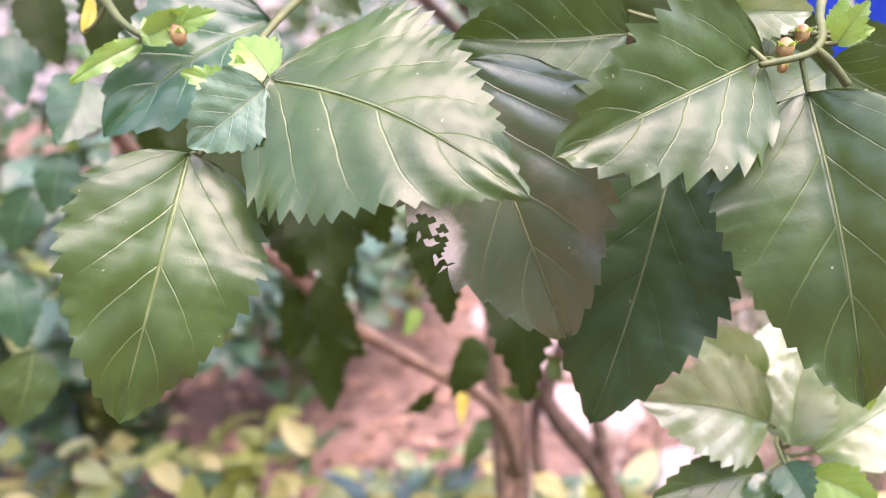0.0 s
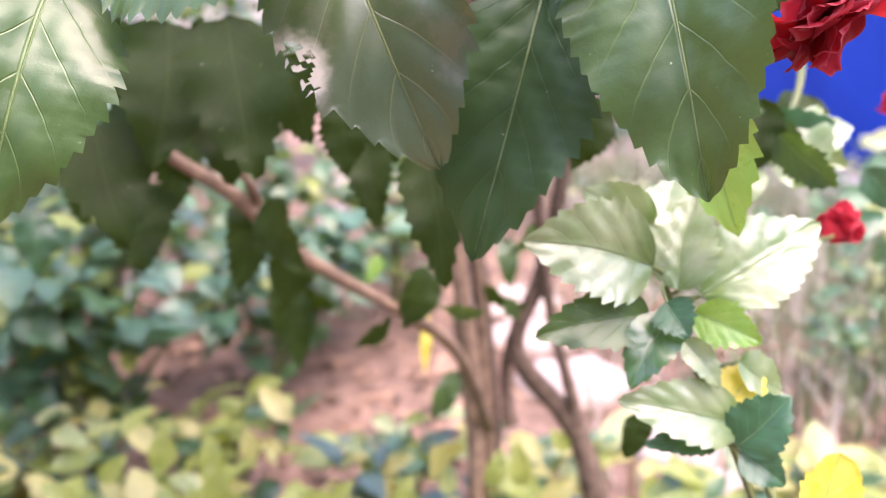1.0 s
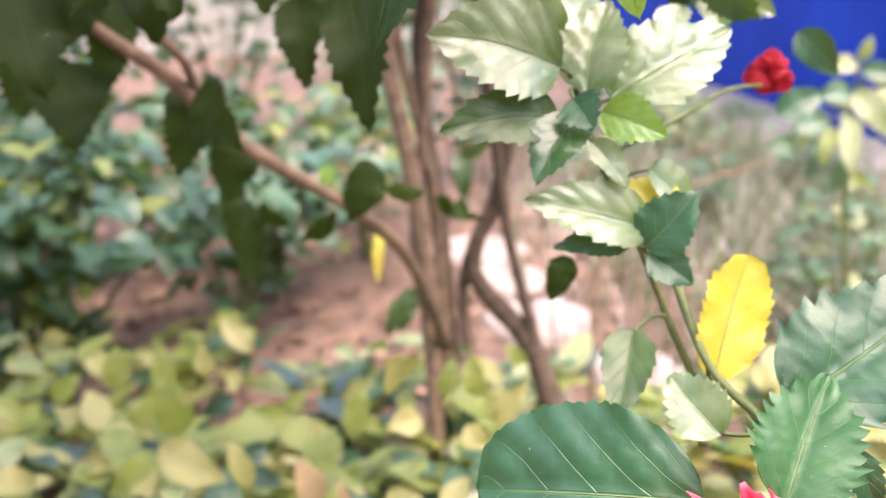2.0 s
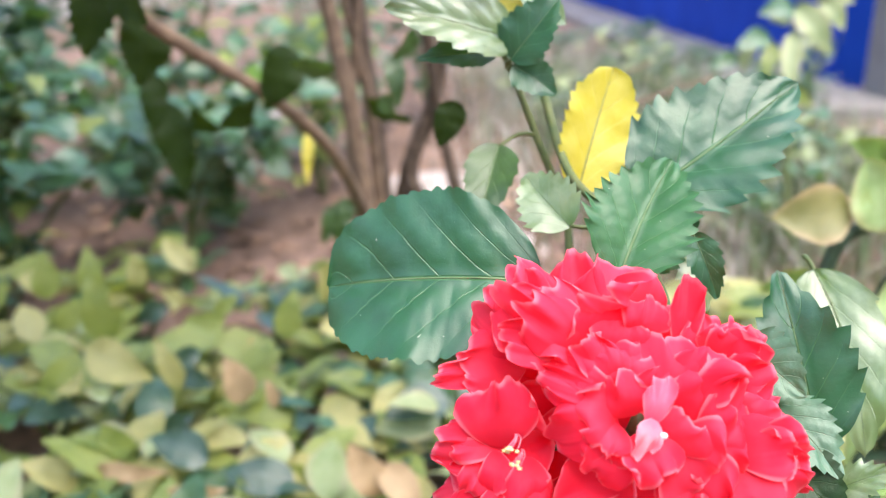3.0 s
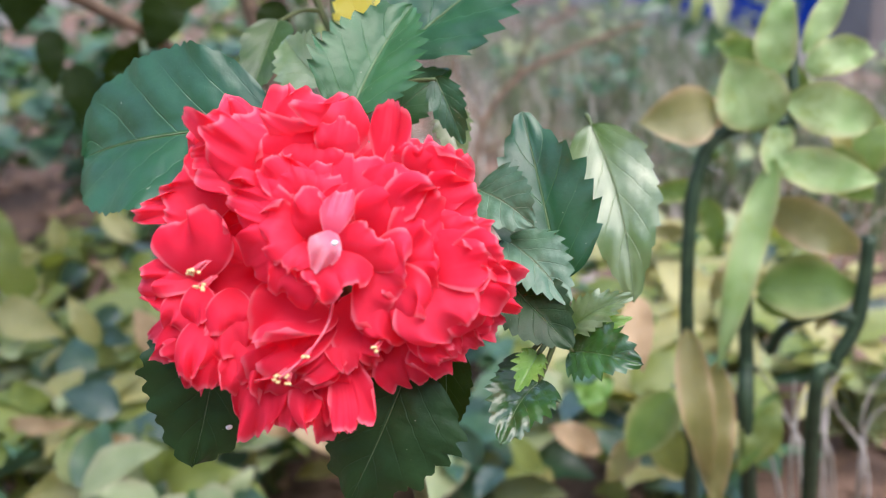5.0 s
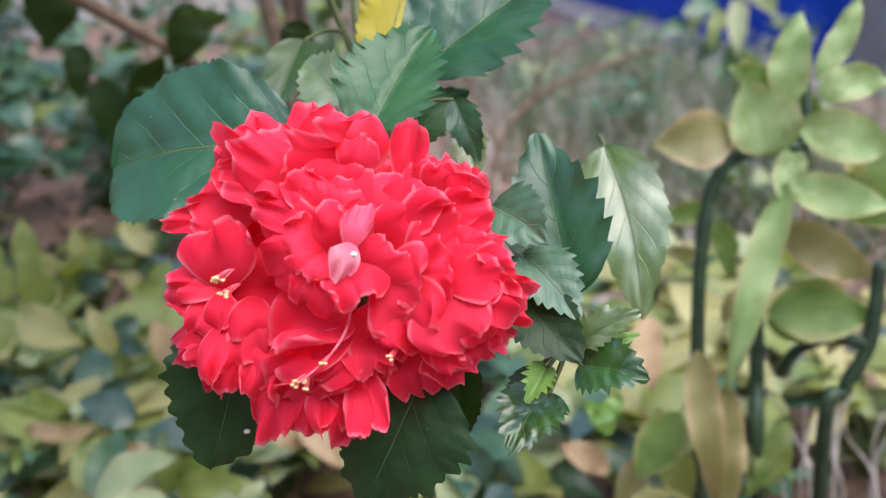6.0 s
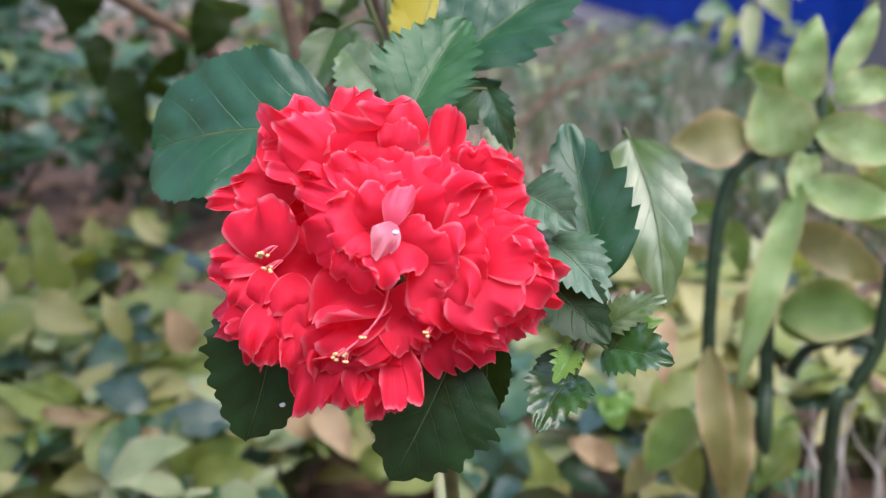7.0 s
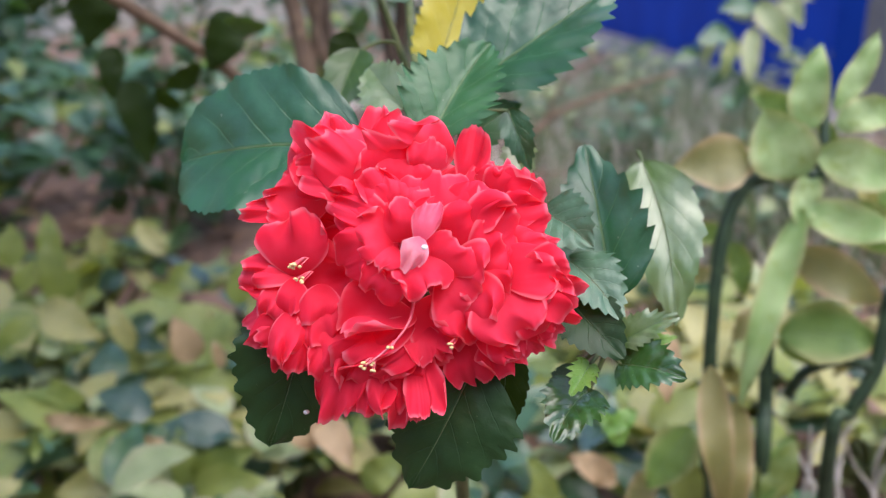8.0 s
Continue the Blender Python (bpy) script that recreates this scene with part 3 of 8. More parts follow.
petal((0.1935, 0.1658, 0.4622), (0.1931, 0.1538, 0.4422), (0.3010, -0.8199, 0.4870), M_PETAL, ratio=0.741, curl=0.2, roll=0.35, lobes=0.13, seed=21)
petal((0.1994, 0.1652, 0.4642), (0.1995, 0.1544, 0.4449), (-0.0125, -0.8746, 0.4847), M_PETAL, ratio=0.779, curl=0.2, roll=0.35, lobes=0.13, seed=22)
petal((0.2017, 0.1636, 0.4691), (0.2079, 0.1471, 0.4444), (-0.2035, -0.8369, 0.5080), M_PETAL, ratio=0.460, curl=-0.5, roll=-0.7, flare=0.25, lobes=0.13, seed=23)
petal((0.2054, 0.1683, 0.4709), (0.2118, 0.1600, 0.4564), (-0.0446, -0.8763, 0.4798), M_PETAL, ratio=1.103, lobes=0.13, seed=24)
petal((0.2121, 0.1689, 0.4702), (0.2195, 0.1613, 0.4578), (-0.1768, -0.8828, 0.4352), M_PETAL, ratio=1.353, lobes=0.13, seed=25)
petal((0.2197, 0.1660, 0.4689), (0.2245, 0.1574, 0.4531), (-0.1131, -0.8857, 0.4503), M_PETAL, ratio=1.053, lobes=0.13, seed=26)
petal((0.2283, 0.1656, 0.4686), (0.2376, 0.1584, 0.4573), (0.0495, -0.8203, 0.5698), M_PETAL, ratio=1.130, lobes=0.13, seed=27)
petal((0.2314, 0.1664, 0.4743), (0.2457, 0.1585, 0.4616), (-0.1228, -0.8979, 0.4227), M_PETAL, ratio=0.945, lobes=0.13, seed=28)
petal((0.2375, 0.1689, 0.4792), (0.2538, 0.1624, 0.4678), (-0.1316, -0.9301, 0.3429), M_PETAL, ratio=0.830, lobes=0.13, seed=29)
petal((0.2414, 0.1690, 0.4830), (0.2609, 0.1614, 0.4720), (-0.1411, -0.9153, 0.3772), M_PETAL, ratio=0.778, lobes=0.13, seed=30)
petal((0.2397, 0.1703, 0.4867), (0.2631, 0.1645, 0.4815), (-0.0697, -0.8106, 0.5814), M_PETAL, ratio=0.747, lobes=0.13, seed=31)
petal((0.2399, 0.1715, 0.4903), (0.2605, 0.1683, 0.4924), (-0.1814, -0.8346, 0.5202), M_PETAL, ratio=0.934, lobes=0.13, seed=32)
petal((0.2382, 0.1728, 0.4940), (0.2564, 0.1726, 0.5015), (-0.1749, -0.9009, 0.3972), M_PETAL, ratio=0.937, lobes=0.13, seed=33)
petal((0.2310, 0.1774, 0.5009), (0.2512, 0.1766, 0.5067), (-0.1003, -0.9737, 0.2047), M_PETAL, ratio=0.828, lobes=0.08, seed=34)
petal((0.2274, 0.1798, 0.5044), (0.2515, 0.1810, 0.5168), (-0.2238, -0.8268, 0.5160), M_PETAL, ratio=0.817, seed=35)
petal((0.2265, 0.1805, 0.5062), (0.2472, 0.1843, 0.5260), (-0.2256, -0.8853, 0.4065), M_PETAL, ratio=0.728, seed=36)
petal((0.2239, 0.1828, 0.5097), (0.2357, 0.1874, 0.5310), (0.0529, -0.9815, 0.1838), M_PETAL, ratio=0.710, seed=37)
petal((0.2213, 0.1841, 0.5165), (0.2267, 0.1888, 0.5404), (-0.0957, -0.9726, 0.2119), M_PETAL, ratio=0.485, curl=-0.1, roll=0.23, flare=0.45, seed=38)
petal((0.1960, 0.1895, 0.5173), (0.2048, 0.1946, 0.5492), (0.0317, -0.9881, 0.1504), M_PETAL, ratio=0.945, curl=0.5, seed=39)
petal((0.1882, 0.1898, 0.5176), (0.1892, 0.1971, 0.5486), (-0.1106, -0.9672, 0.2286), M_PETAL, ratio=0.889, curl=0.5, seed=40)
petal((0.1806, 0.1892, 0.5182), (0.1716, 0.1969, 0.5496), (0.3335, -0.8892, 0.3131), M_PETAL, ratio=0.525, curl=0.4, seed=41)
petal((0.1757, 0.1895, 0.5183), (0.1639, 0.1951, 0.5464), (0.0351, -0.9770, 0.2102), M_PETAL, ratio=0.682, seed=42)
petal((0.1719, 0.1881, 0.5169), (0.1527, 0.1901, 0.5335), (0.0231, -0.9888, 0.1474), M_PETAL, ratio=0.871, seed=43)
petal((0.1715, 0.1878, 0.5129), (0.1494, 0.1862, 0.5185), (0.1844, -0.8499, 0.4936), M_PETAL, ratio=1.178, roll=0.23, seed=44)
petal((0.1637, 0.1879, 0.5123), (0.1412, 0.1827, 0.5135), (0.2181, -0.8376, 0.5008), M_PETAL, ratio=0.463, curl=-0.2, roll=0.23, flare=0.4, seed=45)
petal((0.1624, 0.1749, 0.4892), (0.1390, 0.1705, 0.4925), (0.2164, -0.9309, 0.2943), M_PETAL, ratio=0.835, curl=0.3, roll=0.58, seed=46)
petal((0.1615, 0.1749, 0.4892), (0.1439, 0.1689, 0.4820), (0.2040, -0.9360, 0.2868), M_PETAL, ratio=0.982, seed=47)
petal((0.1601, 0.1734, 0.4909), (0.1622, 0.1720, 0.5155), (-0.0595, -0.9968, -0.0524), M_PETAL, ratio=1.016, curl=0.6, roll=0.46, cup=0.1, seed=48)
petal((0.1633, 0.1764, 0.4906), (0.1464, 0.1779, 0.5028), (0.3223, -0.7747, 0.5440), M_PETAL, ratio=1.168, seed=49)
petal((0.1600, 0.1784, 0.4901), (0.1782, 0.1750, 0.4944), (-0.2121, -0.9687, 0.1287), M_PETAL, ratio=1.287, roll=0.23, cup=0.5, curl=0.2, seed=50)
petal((0.1598, 0.1772, 0.4864), (0.1703, 0.1699, 0.4784), (0.0916, -0.6737, 0.7333), M_PETAL, ratio=1.238, curl=0.2, seed=51)
petal((0.1596, 0.1731, 0.4900), (0.1594, 0.1618, 0.4813), (0.1999, -0.5982, 0.7760), M_PETAL, ratio=0.754, cup=-0.4, seed=52)
petal((0.1559, 0.1736, 0.4880), (0.1506, 0.1638, 0.4771), (0.2899, -0.7773, 0.5583), M_PETAL, ratio=0.846, seed=53)
petal((0.1703, 0.1720, 0.4878), (0.1683, 0.1589, 0.4788), (0.2579, -0.5726, 0.7782), M_PETAL, ratio=0.865, curl=0.5, seed=54)
petal((0.1683, 0.1709, 0.4843), (0.1717, 0.1580, 0.4714), (-0.0776, -0.7151, 0.6947), M_PETAL, ratio=0.971, seed=55)
petal((0.1606, 0.1688, 0.4805), (0.1555, 0.1515, 0.4659), (0.0443, -0.6509, 0.7578), M_PETAL, ratio=0.590, curl=0.7, cup=-0.6, roll=0.46, seed=56)
petal((0.1641, 0.1687, 0.4772), (0.1620, 0.1554, 0.4626), (0.4312, -0.6977, 0.5722), M_PETAL, ratio=0.908, seed=57)
petal((0.1718, 0.1689, 0.4788), (0.1666, 0.1553, 0.4628), (0.2808, -0.7727, 0.5694), M_PETAL, ratio=0.887, seed=58)
petal((0.1742, 0.1679, 0.4728), (0.1707, 0.1557, 0.4582), (0.2381, -0.7736, 0.5873), M_PETAL, ratio=0.820, seed=59)
petal((0.1857, 0.1649, 0.4714), (0.1770, 0.1521, 0.4577), (0.0341, -0.7402, 0.6715), M_PETAL, ratio=0.703, seed=60)
petal((0.2023, 0.1647, 0.4788), (0.1776, 0.1519, 0.4814), (0.2345, -0.2603, 0.9366), M_PETAL, ratio=0.898, cup=0.75, curl=0.2, roll=0.69, seed=61)
petal((0.2021, 0.1650, 0.4766), (0.1761, 0.1511, 0.4704), (0.1159, -0.5780, 0.8078), M_PETAL, ratio=0.658, cup=0.3, seed=62)
petal((0.2010, 0.1639, 0.4731), (0.1701, 0.1544, 0.4692), (0.1005, -0.6420, 0.7601), M_PETAL, ratio=0.583, seed=63)
petal((0.2040, 0.1646, 0.4757), (0.1926, 0.1480, 0.4662), (0.4687, -0.6554, 0.5922), M_PETAL, ratio=0.837, curl=0.5, roll=0.69, seed=64)
petal((0.2049, 0.1643, 0.4747), (0.2062, 0.1508, 0.4657), (0.0240, -0.5540, 0.8322), M_PETAL, ratio=0.847, curl=0.6, seed=65)
petal((0.2008, 0.1651, 0.4705), (0.1847, 0.1542, 0.4582), (0.2064, -0.8487, 0.4869), M_PETAL, ratio=0.933, seed=66)
petal((0.1969, 0.1662, 0.4702), (0.1942, 0.1549, 0.4551), (0.0719, -0.8042, 0.5900), M_PETAL, ratio=0.956, seed=67)
petal((0.2006, 0.1654, 0.4683), (0.2021, 0.1536, 0.4553), (0.0112, -0.7388, 0.6738), M_PETAL, ratio=0.967, seed=68)
petal((0.2032, 0.1686, 0.4812), (0.2205, 0.1589, 0.4697), (0.0278, -0.7413, 0.6706), M_PETAL, ratio=1.190, cup=0.5, curl=0.1, seed=69)
petal((0.2040, 0.1689, 0.4790), (0.2117, 0.1577, 0.4620), (-0.0257, -0.8388, 0.5438), M_PETAL, ratio=1.047, cup=0.4, curl=0.1, seed=70)
petal((0.2172, 0.1625, 0.4948), (0.2277, 0.1476, 0.4757), (-0.3181, -0.8242, 0.4685), M_PETAL, ratio=1.030, curl=0.7, roll=1.04, seed=71)
petal((0.2112, 0.1639, 0.4867), (0.2208, 0.1545, 0.4781), (0.0072, -0.6699, 0.7424), M_PETAL, ratio=1.253, seed=72)
petal((0.2239, 0.1631, 0.4700), (0.2368, 0.1522, 0.4678), (-0.4022, -0.6135, 0.6796), M_PETAL, ratio=0.603, curl=0.5, seed=73)
petal((0.2292, 0.1625, 0.4720), (0.2404, 0.1521, 0.4661), (-0.1876, -0.6300, 0.7536), M_PETAL, ratio=0.952, seed=74)
petal((0.1967, 0.1649, 0.5048), (0.1719, 0.1573, 0.5039), (0.2294, -0.8164, 0.5299), M_PETAL, ratio=0.873, curl=0.9, roll=1.04, seed=75)
petal((0.1959, 0.1650, 0.5067), (0.1809, 0.1571, 0.5128), (0.5463, -0.7320, 0.4072), M_PETAL, ratio=1.042, curl=0.9, roll=0.92, seed=76)
petal((0.1968, 0.1627, 0.5036), (0.1878, 0.1521, 0.5021), (0.3005, -0.3776, 0.8758), M_PETAL, ratio=1.095, curl=0.8, roll=1.04, seed=77)
petal((0.1974, 0.1626, 0.4997), (0.1840, 0.1504, 0.4932), (0.2180, -0.6370, 0.7394), M_PETAL, ratio=1.167, curl=0.9, roll=1.04, seed=78)
petal((0.1992, 0.1609, 0.4983), (0.1953, 0.1504, 0.4944), (0.0723, -0.3712, 0.9257), M_PETAL, ratio=1.267, curl=0.7, seed=79)
petal((0.2014, 0.1598, 0.5024), (0.2079, 0.1470, 0.4924), (0.1146, -0.5703, 0.8134), M_PETAL, ratio=1.210, curl=0.6, roll=0.58, seed=80)
petal((0.1996, 0.1634, 0.5060), (0.1946, 0.1616, 0.5208), (-0.0907, -0.9843, -0.1517), M_PETAL, ratio=1.303, curl=0.7, roll=0.92, seed=81)
petal((0.1961, 0.1661, 0.5101), (0.1730, 0.1636, 0.5192), (0.2041, -0.9449, 0.2559), M_PETAL, ratio=0.679, curl=0.7, seed=82)
petal((0.1953, 0.1673, 0.5117), (0.1789, 0.1666, 0.5254), (0.2949, -0.9036, 0.3106), M_PETAL, ratio=0.653, seed=83)
petal((0.1953, 0.1681, 0.5125), (0.1875, 0.1685, 0.5286), (0.3250, -0.9279, 0.1829), M_PETAL, ratio=0.977, seed=84)
petal((0.1961, 0.1694, 0.5130), (0.1961, 0.1694, 0.5320), (0.0097, -1.0000, 0.0008), M_PETAL, ratio=0.896, curl=0.9, roll=1.04, seed=85)
petal((0.1979, 0.1693, 0.5129), (0.1874, 0.1724, 0.5314), (0.2980, -0.8989, 0.3213), M_PETAL, ratio=0.739, seed=86)
petal((0.2033, 0.1685, 0.5110), (0.2044, 0.1660, 0.5244), (-0.0747, -0.9813, -0.1775), M_PETAL, ratio=1.518, roll=0.92, curl=0.8, seed=87)
petal((0.2034, 0.1701, 0.5124), (0.2071, 0.1716, 0.5277), (0.1929, -0.9799, 0.0513), M_PETAL, ratio=1.194, seed=88)
petal((0.2034, 0.1658, 0.5099), (0.2131, 0.1661, 0.5206), (-0.0743, -0.9922, 0.1002), M_PETAL, ratio=0.913, seed=89)
petal((0.1894, 0.1804, 0.5209), (0.1694, 0.1725, 0.5403), (0.4078, -0.9116, 0.0513), M_PETAL, ratio=0.718, curl=0.6, cup=-0.4, roll=0.81, seed=90)
petal((0.1849, 0.1788, 0.5221), (0.1725, 0.1694, 0.5280), (0.6447, -0.4869, 0.5893), M_PETAL, ratio=0.791, curl=0.8, seed=91)
petal((0.1819, 0.1809, 0.5218), (0.1636, 0.1721, 0.5280), (0.5041, -0.7793, 0.3722), M_PETAL, ratio=0.834, seed=92)
petal((0.1843, 0.1854, 0.5229), (0.1647, 0.1803, 0.5457), (0.4243, -0.8902, 0.1658), M_PETAL, ratio=0.424, cup=-0.5, seed=93)
petal((0.2011, 0.1954, 0.5386), (0.1998, 0.1705, 0.5338), (0.8027, 0.0714, -0.5921), M_PETAL, ratio=1.034, curl=1.0, roll=1.04, seed=94)
petal((0.2047, 0.1811, 0.5249), (0.2112, 0.1759, 0.5374), (-0.1037, -0.9349, -0.3395), M_PETAL, ratio=0.918, seed=95)
petal((0.1920, 0.1809, 0.5197), (0.1910, 0.1788, 0.5388), (0.2183, -0.9714, -0.0939), M_PETAL, ratio=1.164, seed=96)
petal((0.1880, 0.1830, 0.5194), (0.1792, 0.1809, 0.5421), (0.3536, -0.9340, 0.0514), M_PETAL, ratio=0.824, seed=97)
petal((0.1959, 0.1782, 0.5183), (0.2036, 0.1774, 0.5342), (-0.0370, -0.9989, -0.0295), M_PETAL, ratio=1.203, seed=98)
petal((0.1766, 0.1836, 0.5198), (0.1595, 0.1812, 0.5393), (0.0587, -0.9959, -0.0688), M_PETAL, ratio=0.692, seed=99)
petal((0.2111, 0.1662, 0.5016), (0.2147, 0.1692, 0.5334), (-0.0335, -0.9946, 0.0978), M_PETAL, ratio=0.852, curl=0.7, roll=0.69, cup=0.2, ruffle=0.8, seed=100)
petal((0.2142, 0.1679, 0.5087), (0.2317, 0.1654, 0.5272), (-0.3541, -0.9112, 0.2105), M_PETAL, ratio=0.809, curl=0.6, roll=0.92, ruffle=0.8, seed=101)
petal((0.2131, 0.1646, 0.5040), (0.2294, 0.1623, 0.5161), (-0.1242, -0.9920, -0.0206), M_PETAL, ratio=1.122, curl=0.5, ruffle=0.8, seed=102)
petal((0.2176, 0.1654, 0.5035), (0.2405, 0.1615, 0.5130), (-0.2274, -0.9631, 0.1440), M_PETAL, ratio=1.089, curl=0.6, roll=0.58, ruffle=0.8, seed=103)
petal((0.2118, 0.1597, 0.4961), (0.2165, 0.1558, 0.5093), (-0.3689, -0.9190, -0.1393), M_PETAL, ratio=1.661, curl=0.8, roll=0.81, ruffle=0.8, seed=104)
petal((0.2118, 0.1613, 0.4975), (0.2258, 0.1521, 0.4905), (-0.3637, -0.8456, 0.3908), M_PETAL, ratio=1.800, curl=0.5, roll=0.58, ruffle=0.8, seed=105)
petal((0.2209, 0.1619, 0.4968), (0.2373, 0.1577, 0.5031), (-0.2943, -0.9476, 0.1239), M_PETAL, ratio=1.393, curl=0.6, ruffle=0.8, seed=106)
petal((0.2237, 0.1618, 0.4967), (0.2310, 0.1508, 0.4889), (-0.3095, -0.6785, 0.6661), M_PETAL, ratio=1.340, curl=0.7, roll=1.04, ruffle=0.8, seed=107)
petal((0.2279, 0.1603, 0.4892), (0.2393, 0.1470, 0.4750), (-0.1006, -0.7654, 0.6357), M_PETAL, ratio=1.350, curl=0.7, roll=0.81, ruffle=0.8, seed=108)
petal((0.2317, 0.1613, 0.4925), (0.2481, 0.1582, 0.5024), (-0.4142, -0.7966, 0.4403), M_PETAL, ratio=1.134, ruffle=0.8, seed=109)
petal((0.2353, 0.1605, 0.4906), (0.2501, 0.1536, 0.4905), (-0.3948, -0.8473, 0.3553), M_PETAL, ratio=1.473, roll=1.04, ruffle=0.8, seed=110)
petal((0.2369, 0.1593, 0.4871), (0.2541, 0.1506, 0.4803), (-0.2756, -0.8680, 0.4131), M_PETAL, ratio=1.182, roll=1.04, ruffle=0.8, seed=111)
petal((0.2369, 0.1665, 0.5002), (0.2478, 0.1627, 0.5070), (-0.5060, -0.7781, 0.3722), M_PETAL, ratio=1.327, ruffle=0.8, seed=112)
petal((0.2393, 0.1631, 0.4954), (0.2570, 0.1571, 0.4950), (-0.3123, -0.9342, 0.1723), M_PETAL, ratio=1.007, ruffle=0.8, seed=113)
petal((0.2409, 0.1618, 0.4899), (0.2583, 0.1543, 0.4849), (-0.3040, -0.9041, 0.3003), M_PETAL, ratio=0.904, ruffle=0.8, seed=114)
petal((0.2317, 0.1797, 0.5171), (0.2456, 0.1694, 0.5200), (-0.6083, -0.7790, 0.1520), M_PETAL, ratio=1.339, curl=0.7, ruffle=0.8, seed=115)
petal((0.2299, 0.1811, 0.5178), (0.2323, 0.1756, 0.5301), (-0.1963, -0.9100, -0.3651), M_PETAL, ratio=1.022, ruffle=0.8, seed=116)
petal((0.2297, 0.1789, 0.5145), (0.2420, 0.1751, 0.5264), (-0.2254, -0.9712, -0.0778), M_PETAL, ratio=1.158, ruffle=0.8, seed=117)
petal((0.2312, 0.1754, 0.5075), (0.2486, 0.1691, 0.5142), (-0.4105, -0.8801, 0.2385), M_PETAL, ratio=1.024, ruffle=0.8, seed=118)
petal((0.2037, 0.1556, 0.5074), (0.2094, 0.1585, 0.5217), (-0.0109, -0.9797, 0.2001), M_PETAL_ROSE, ratio=0.601, roll=0.35, lobes=0.05, ruffle=1.0, flare=0.3, seed=119)
petal((0.2052, 0.1557, 0.5095), (0.2005, 0.1485, 0.5014), (0.2247, -0.7909, 0.5692), M_PETAL_PINK, ratio=0.886, roll=0.23, lobes=0.12, flare=0.3, seed=120)
part("droplet", blob_mesh("droplet", M_DROP, (0.0011, 0.0011, 0.0009), 3, 2, 0.05), bloom, Matrix.Translation(Vector((0.2058, 0.1480, 0.5085)) - bloom.location), "white droplet")
style = part("style", tube_mesh("style", M_STYLE, [Vector(p) - bloom.location for p in ((0.2022, 0.1625, 0.4848), (0.2005, 0.1538, 0.4806), (0.1949, 0.1460, 0.4757), (0.1858, 0.1412, 0.4701))], (0.0006, 0.0005, 0.0004, 0.0003), sides=7), bloom, None, "pink style")

def stamen(base, tip, seed):
    off = Vector(bloom.location)
    st = part("stamen", tube_mesh("stamen", M_STYLE, [Vector(base) - off, (Vector(base) + Vector(tip)) / 2 - off + Vector((0.001, 0, 0.001)), Vector(tip) - off],
                                  (0.00022, 0.0002, 0.00016), sides=5, steps=3), bloom)
    part("anther", blob_mesh("anther", M_ANTHER, (0.0008, 0.0006, 0.0006), seed), st, Matrix.Translation(Vector(tip) - off))


stamen((0.1869, 0.1507, 0.4683), (0.1851, 0.1425, 0.4707), 0)
stamen((0.1875, 0.1523, 0.4676), (0.1842, 0.1422, 0.4696), 1)
stamen((0.1870, 0.1512, 0.4681), (0.1876, 0.1422, 0.4701), 2)
stamen((0.1880, 0.1502, 0.4686), (0.1848, 0.1425, 0.4706), 3)
stamen((0.1868, 0.1520, 0.4677), (0.1878, 0.1416, 0.4682), 4)
stamen((0.1876, 0.1518, 0.4678), (0.1853, 0.1419, 0.4689), 5)
stamen((0.1875, 0.1514, 0.4680), (0.1882, 0.1424, 0.4706), 6)
stamen((0.1868, 0.1510, 0.4682), (0.1864, 0.1423, 0.4703), 7)
stamen((0.1871, 0.1512, 0.4681), (0.1885, 0.1415, 0.4681), 8)
stamen((0.1660, 0.1665, 0.4996), (0.1641, 0.1565, 0.4998), 0)
stamen((0.1655, 0.1666, 0.4996), (0.1624, 0.1575, 0.4999), 1)
stamen((0.1651, 0.1666, 0.4996), (0.1612, 0.1571, 0.5004), 2)
stamen((0.1656, 0.1666, 0.4996), (0.1605, 0.1583, 0.4991), 3)
stamen((0.1652, 0.1666, 0.4996), (0.1625, 0.1564, 0.5005), 4)
stamen((0.1653, 0.1666, 0.4996), (0.1621, 0.1576, 0.5005), 5)
stamen((0.1657, 0.1666, 0.4996), (0.1617, 0.1581, 0.4988), 6)
stamen((0.1667, 0.1650, 0.4951), (0.1646, 0.1577, 0.4954), 0)
stamen((0.1668, 0.1650, 0.4951), (0.1643, 0.1569, 0.4947), 1)
stamen((0.1672, 0.1650, 0.4951), (0.1626, 0.1576, 0.4948), 2)
stamen((0.1675, 0.1650, 0.4950), (0.1648, 0.1553, 0.4946), 3)
stamen((0.1673, 0.1650, 0.4951), (0.1627, 0.1551, 0.4960), 4)
stamen((0.2169, 0.1580, 0.4724), (0.2145, 0.1488, 0.4726), 0)
stamen((0.2161, 0.1580, 0.4725), (0.2143, 0.1497, 0.4735), 1)
stamen((0.2160, 0.1580, 0.4725), (0.2144, 0.1496, 0.4722), 2)
stamen((0.2164, 0.1580, 0.4725), (0.2136, 0.1488, 0.4740), 3)
stamen((0.1949, 0.1540, 0.4731), (0.1932, 0.1438, 0.4754), 0)
stamen((0.1948, 0.1512, 0.4744), (0.1932, 0.1439, 0.4755), 1)
stamen((0.1952, 0.1512, 0.4744), (0.1945, 0.1438, 0.4753), 2)

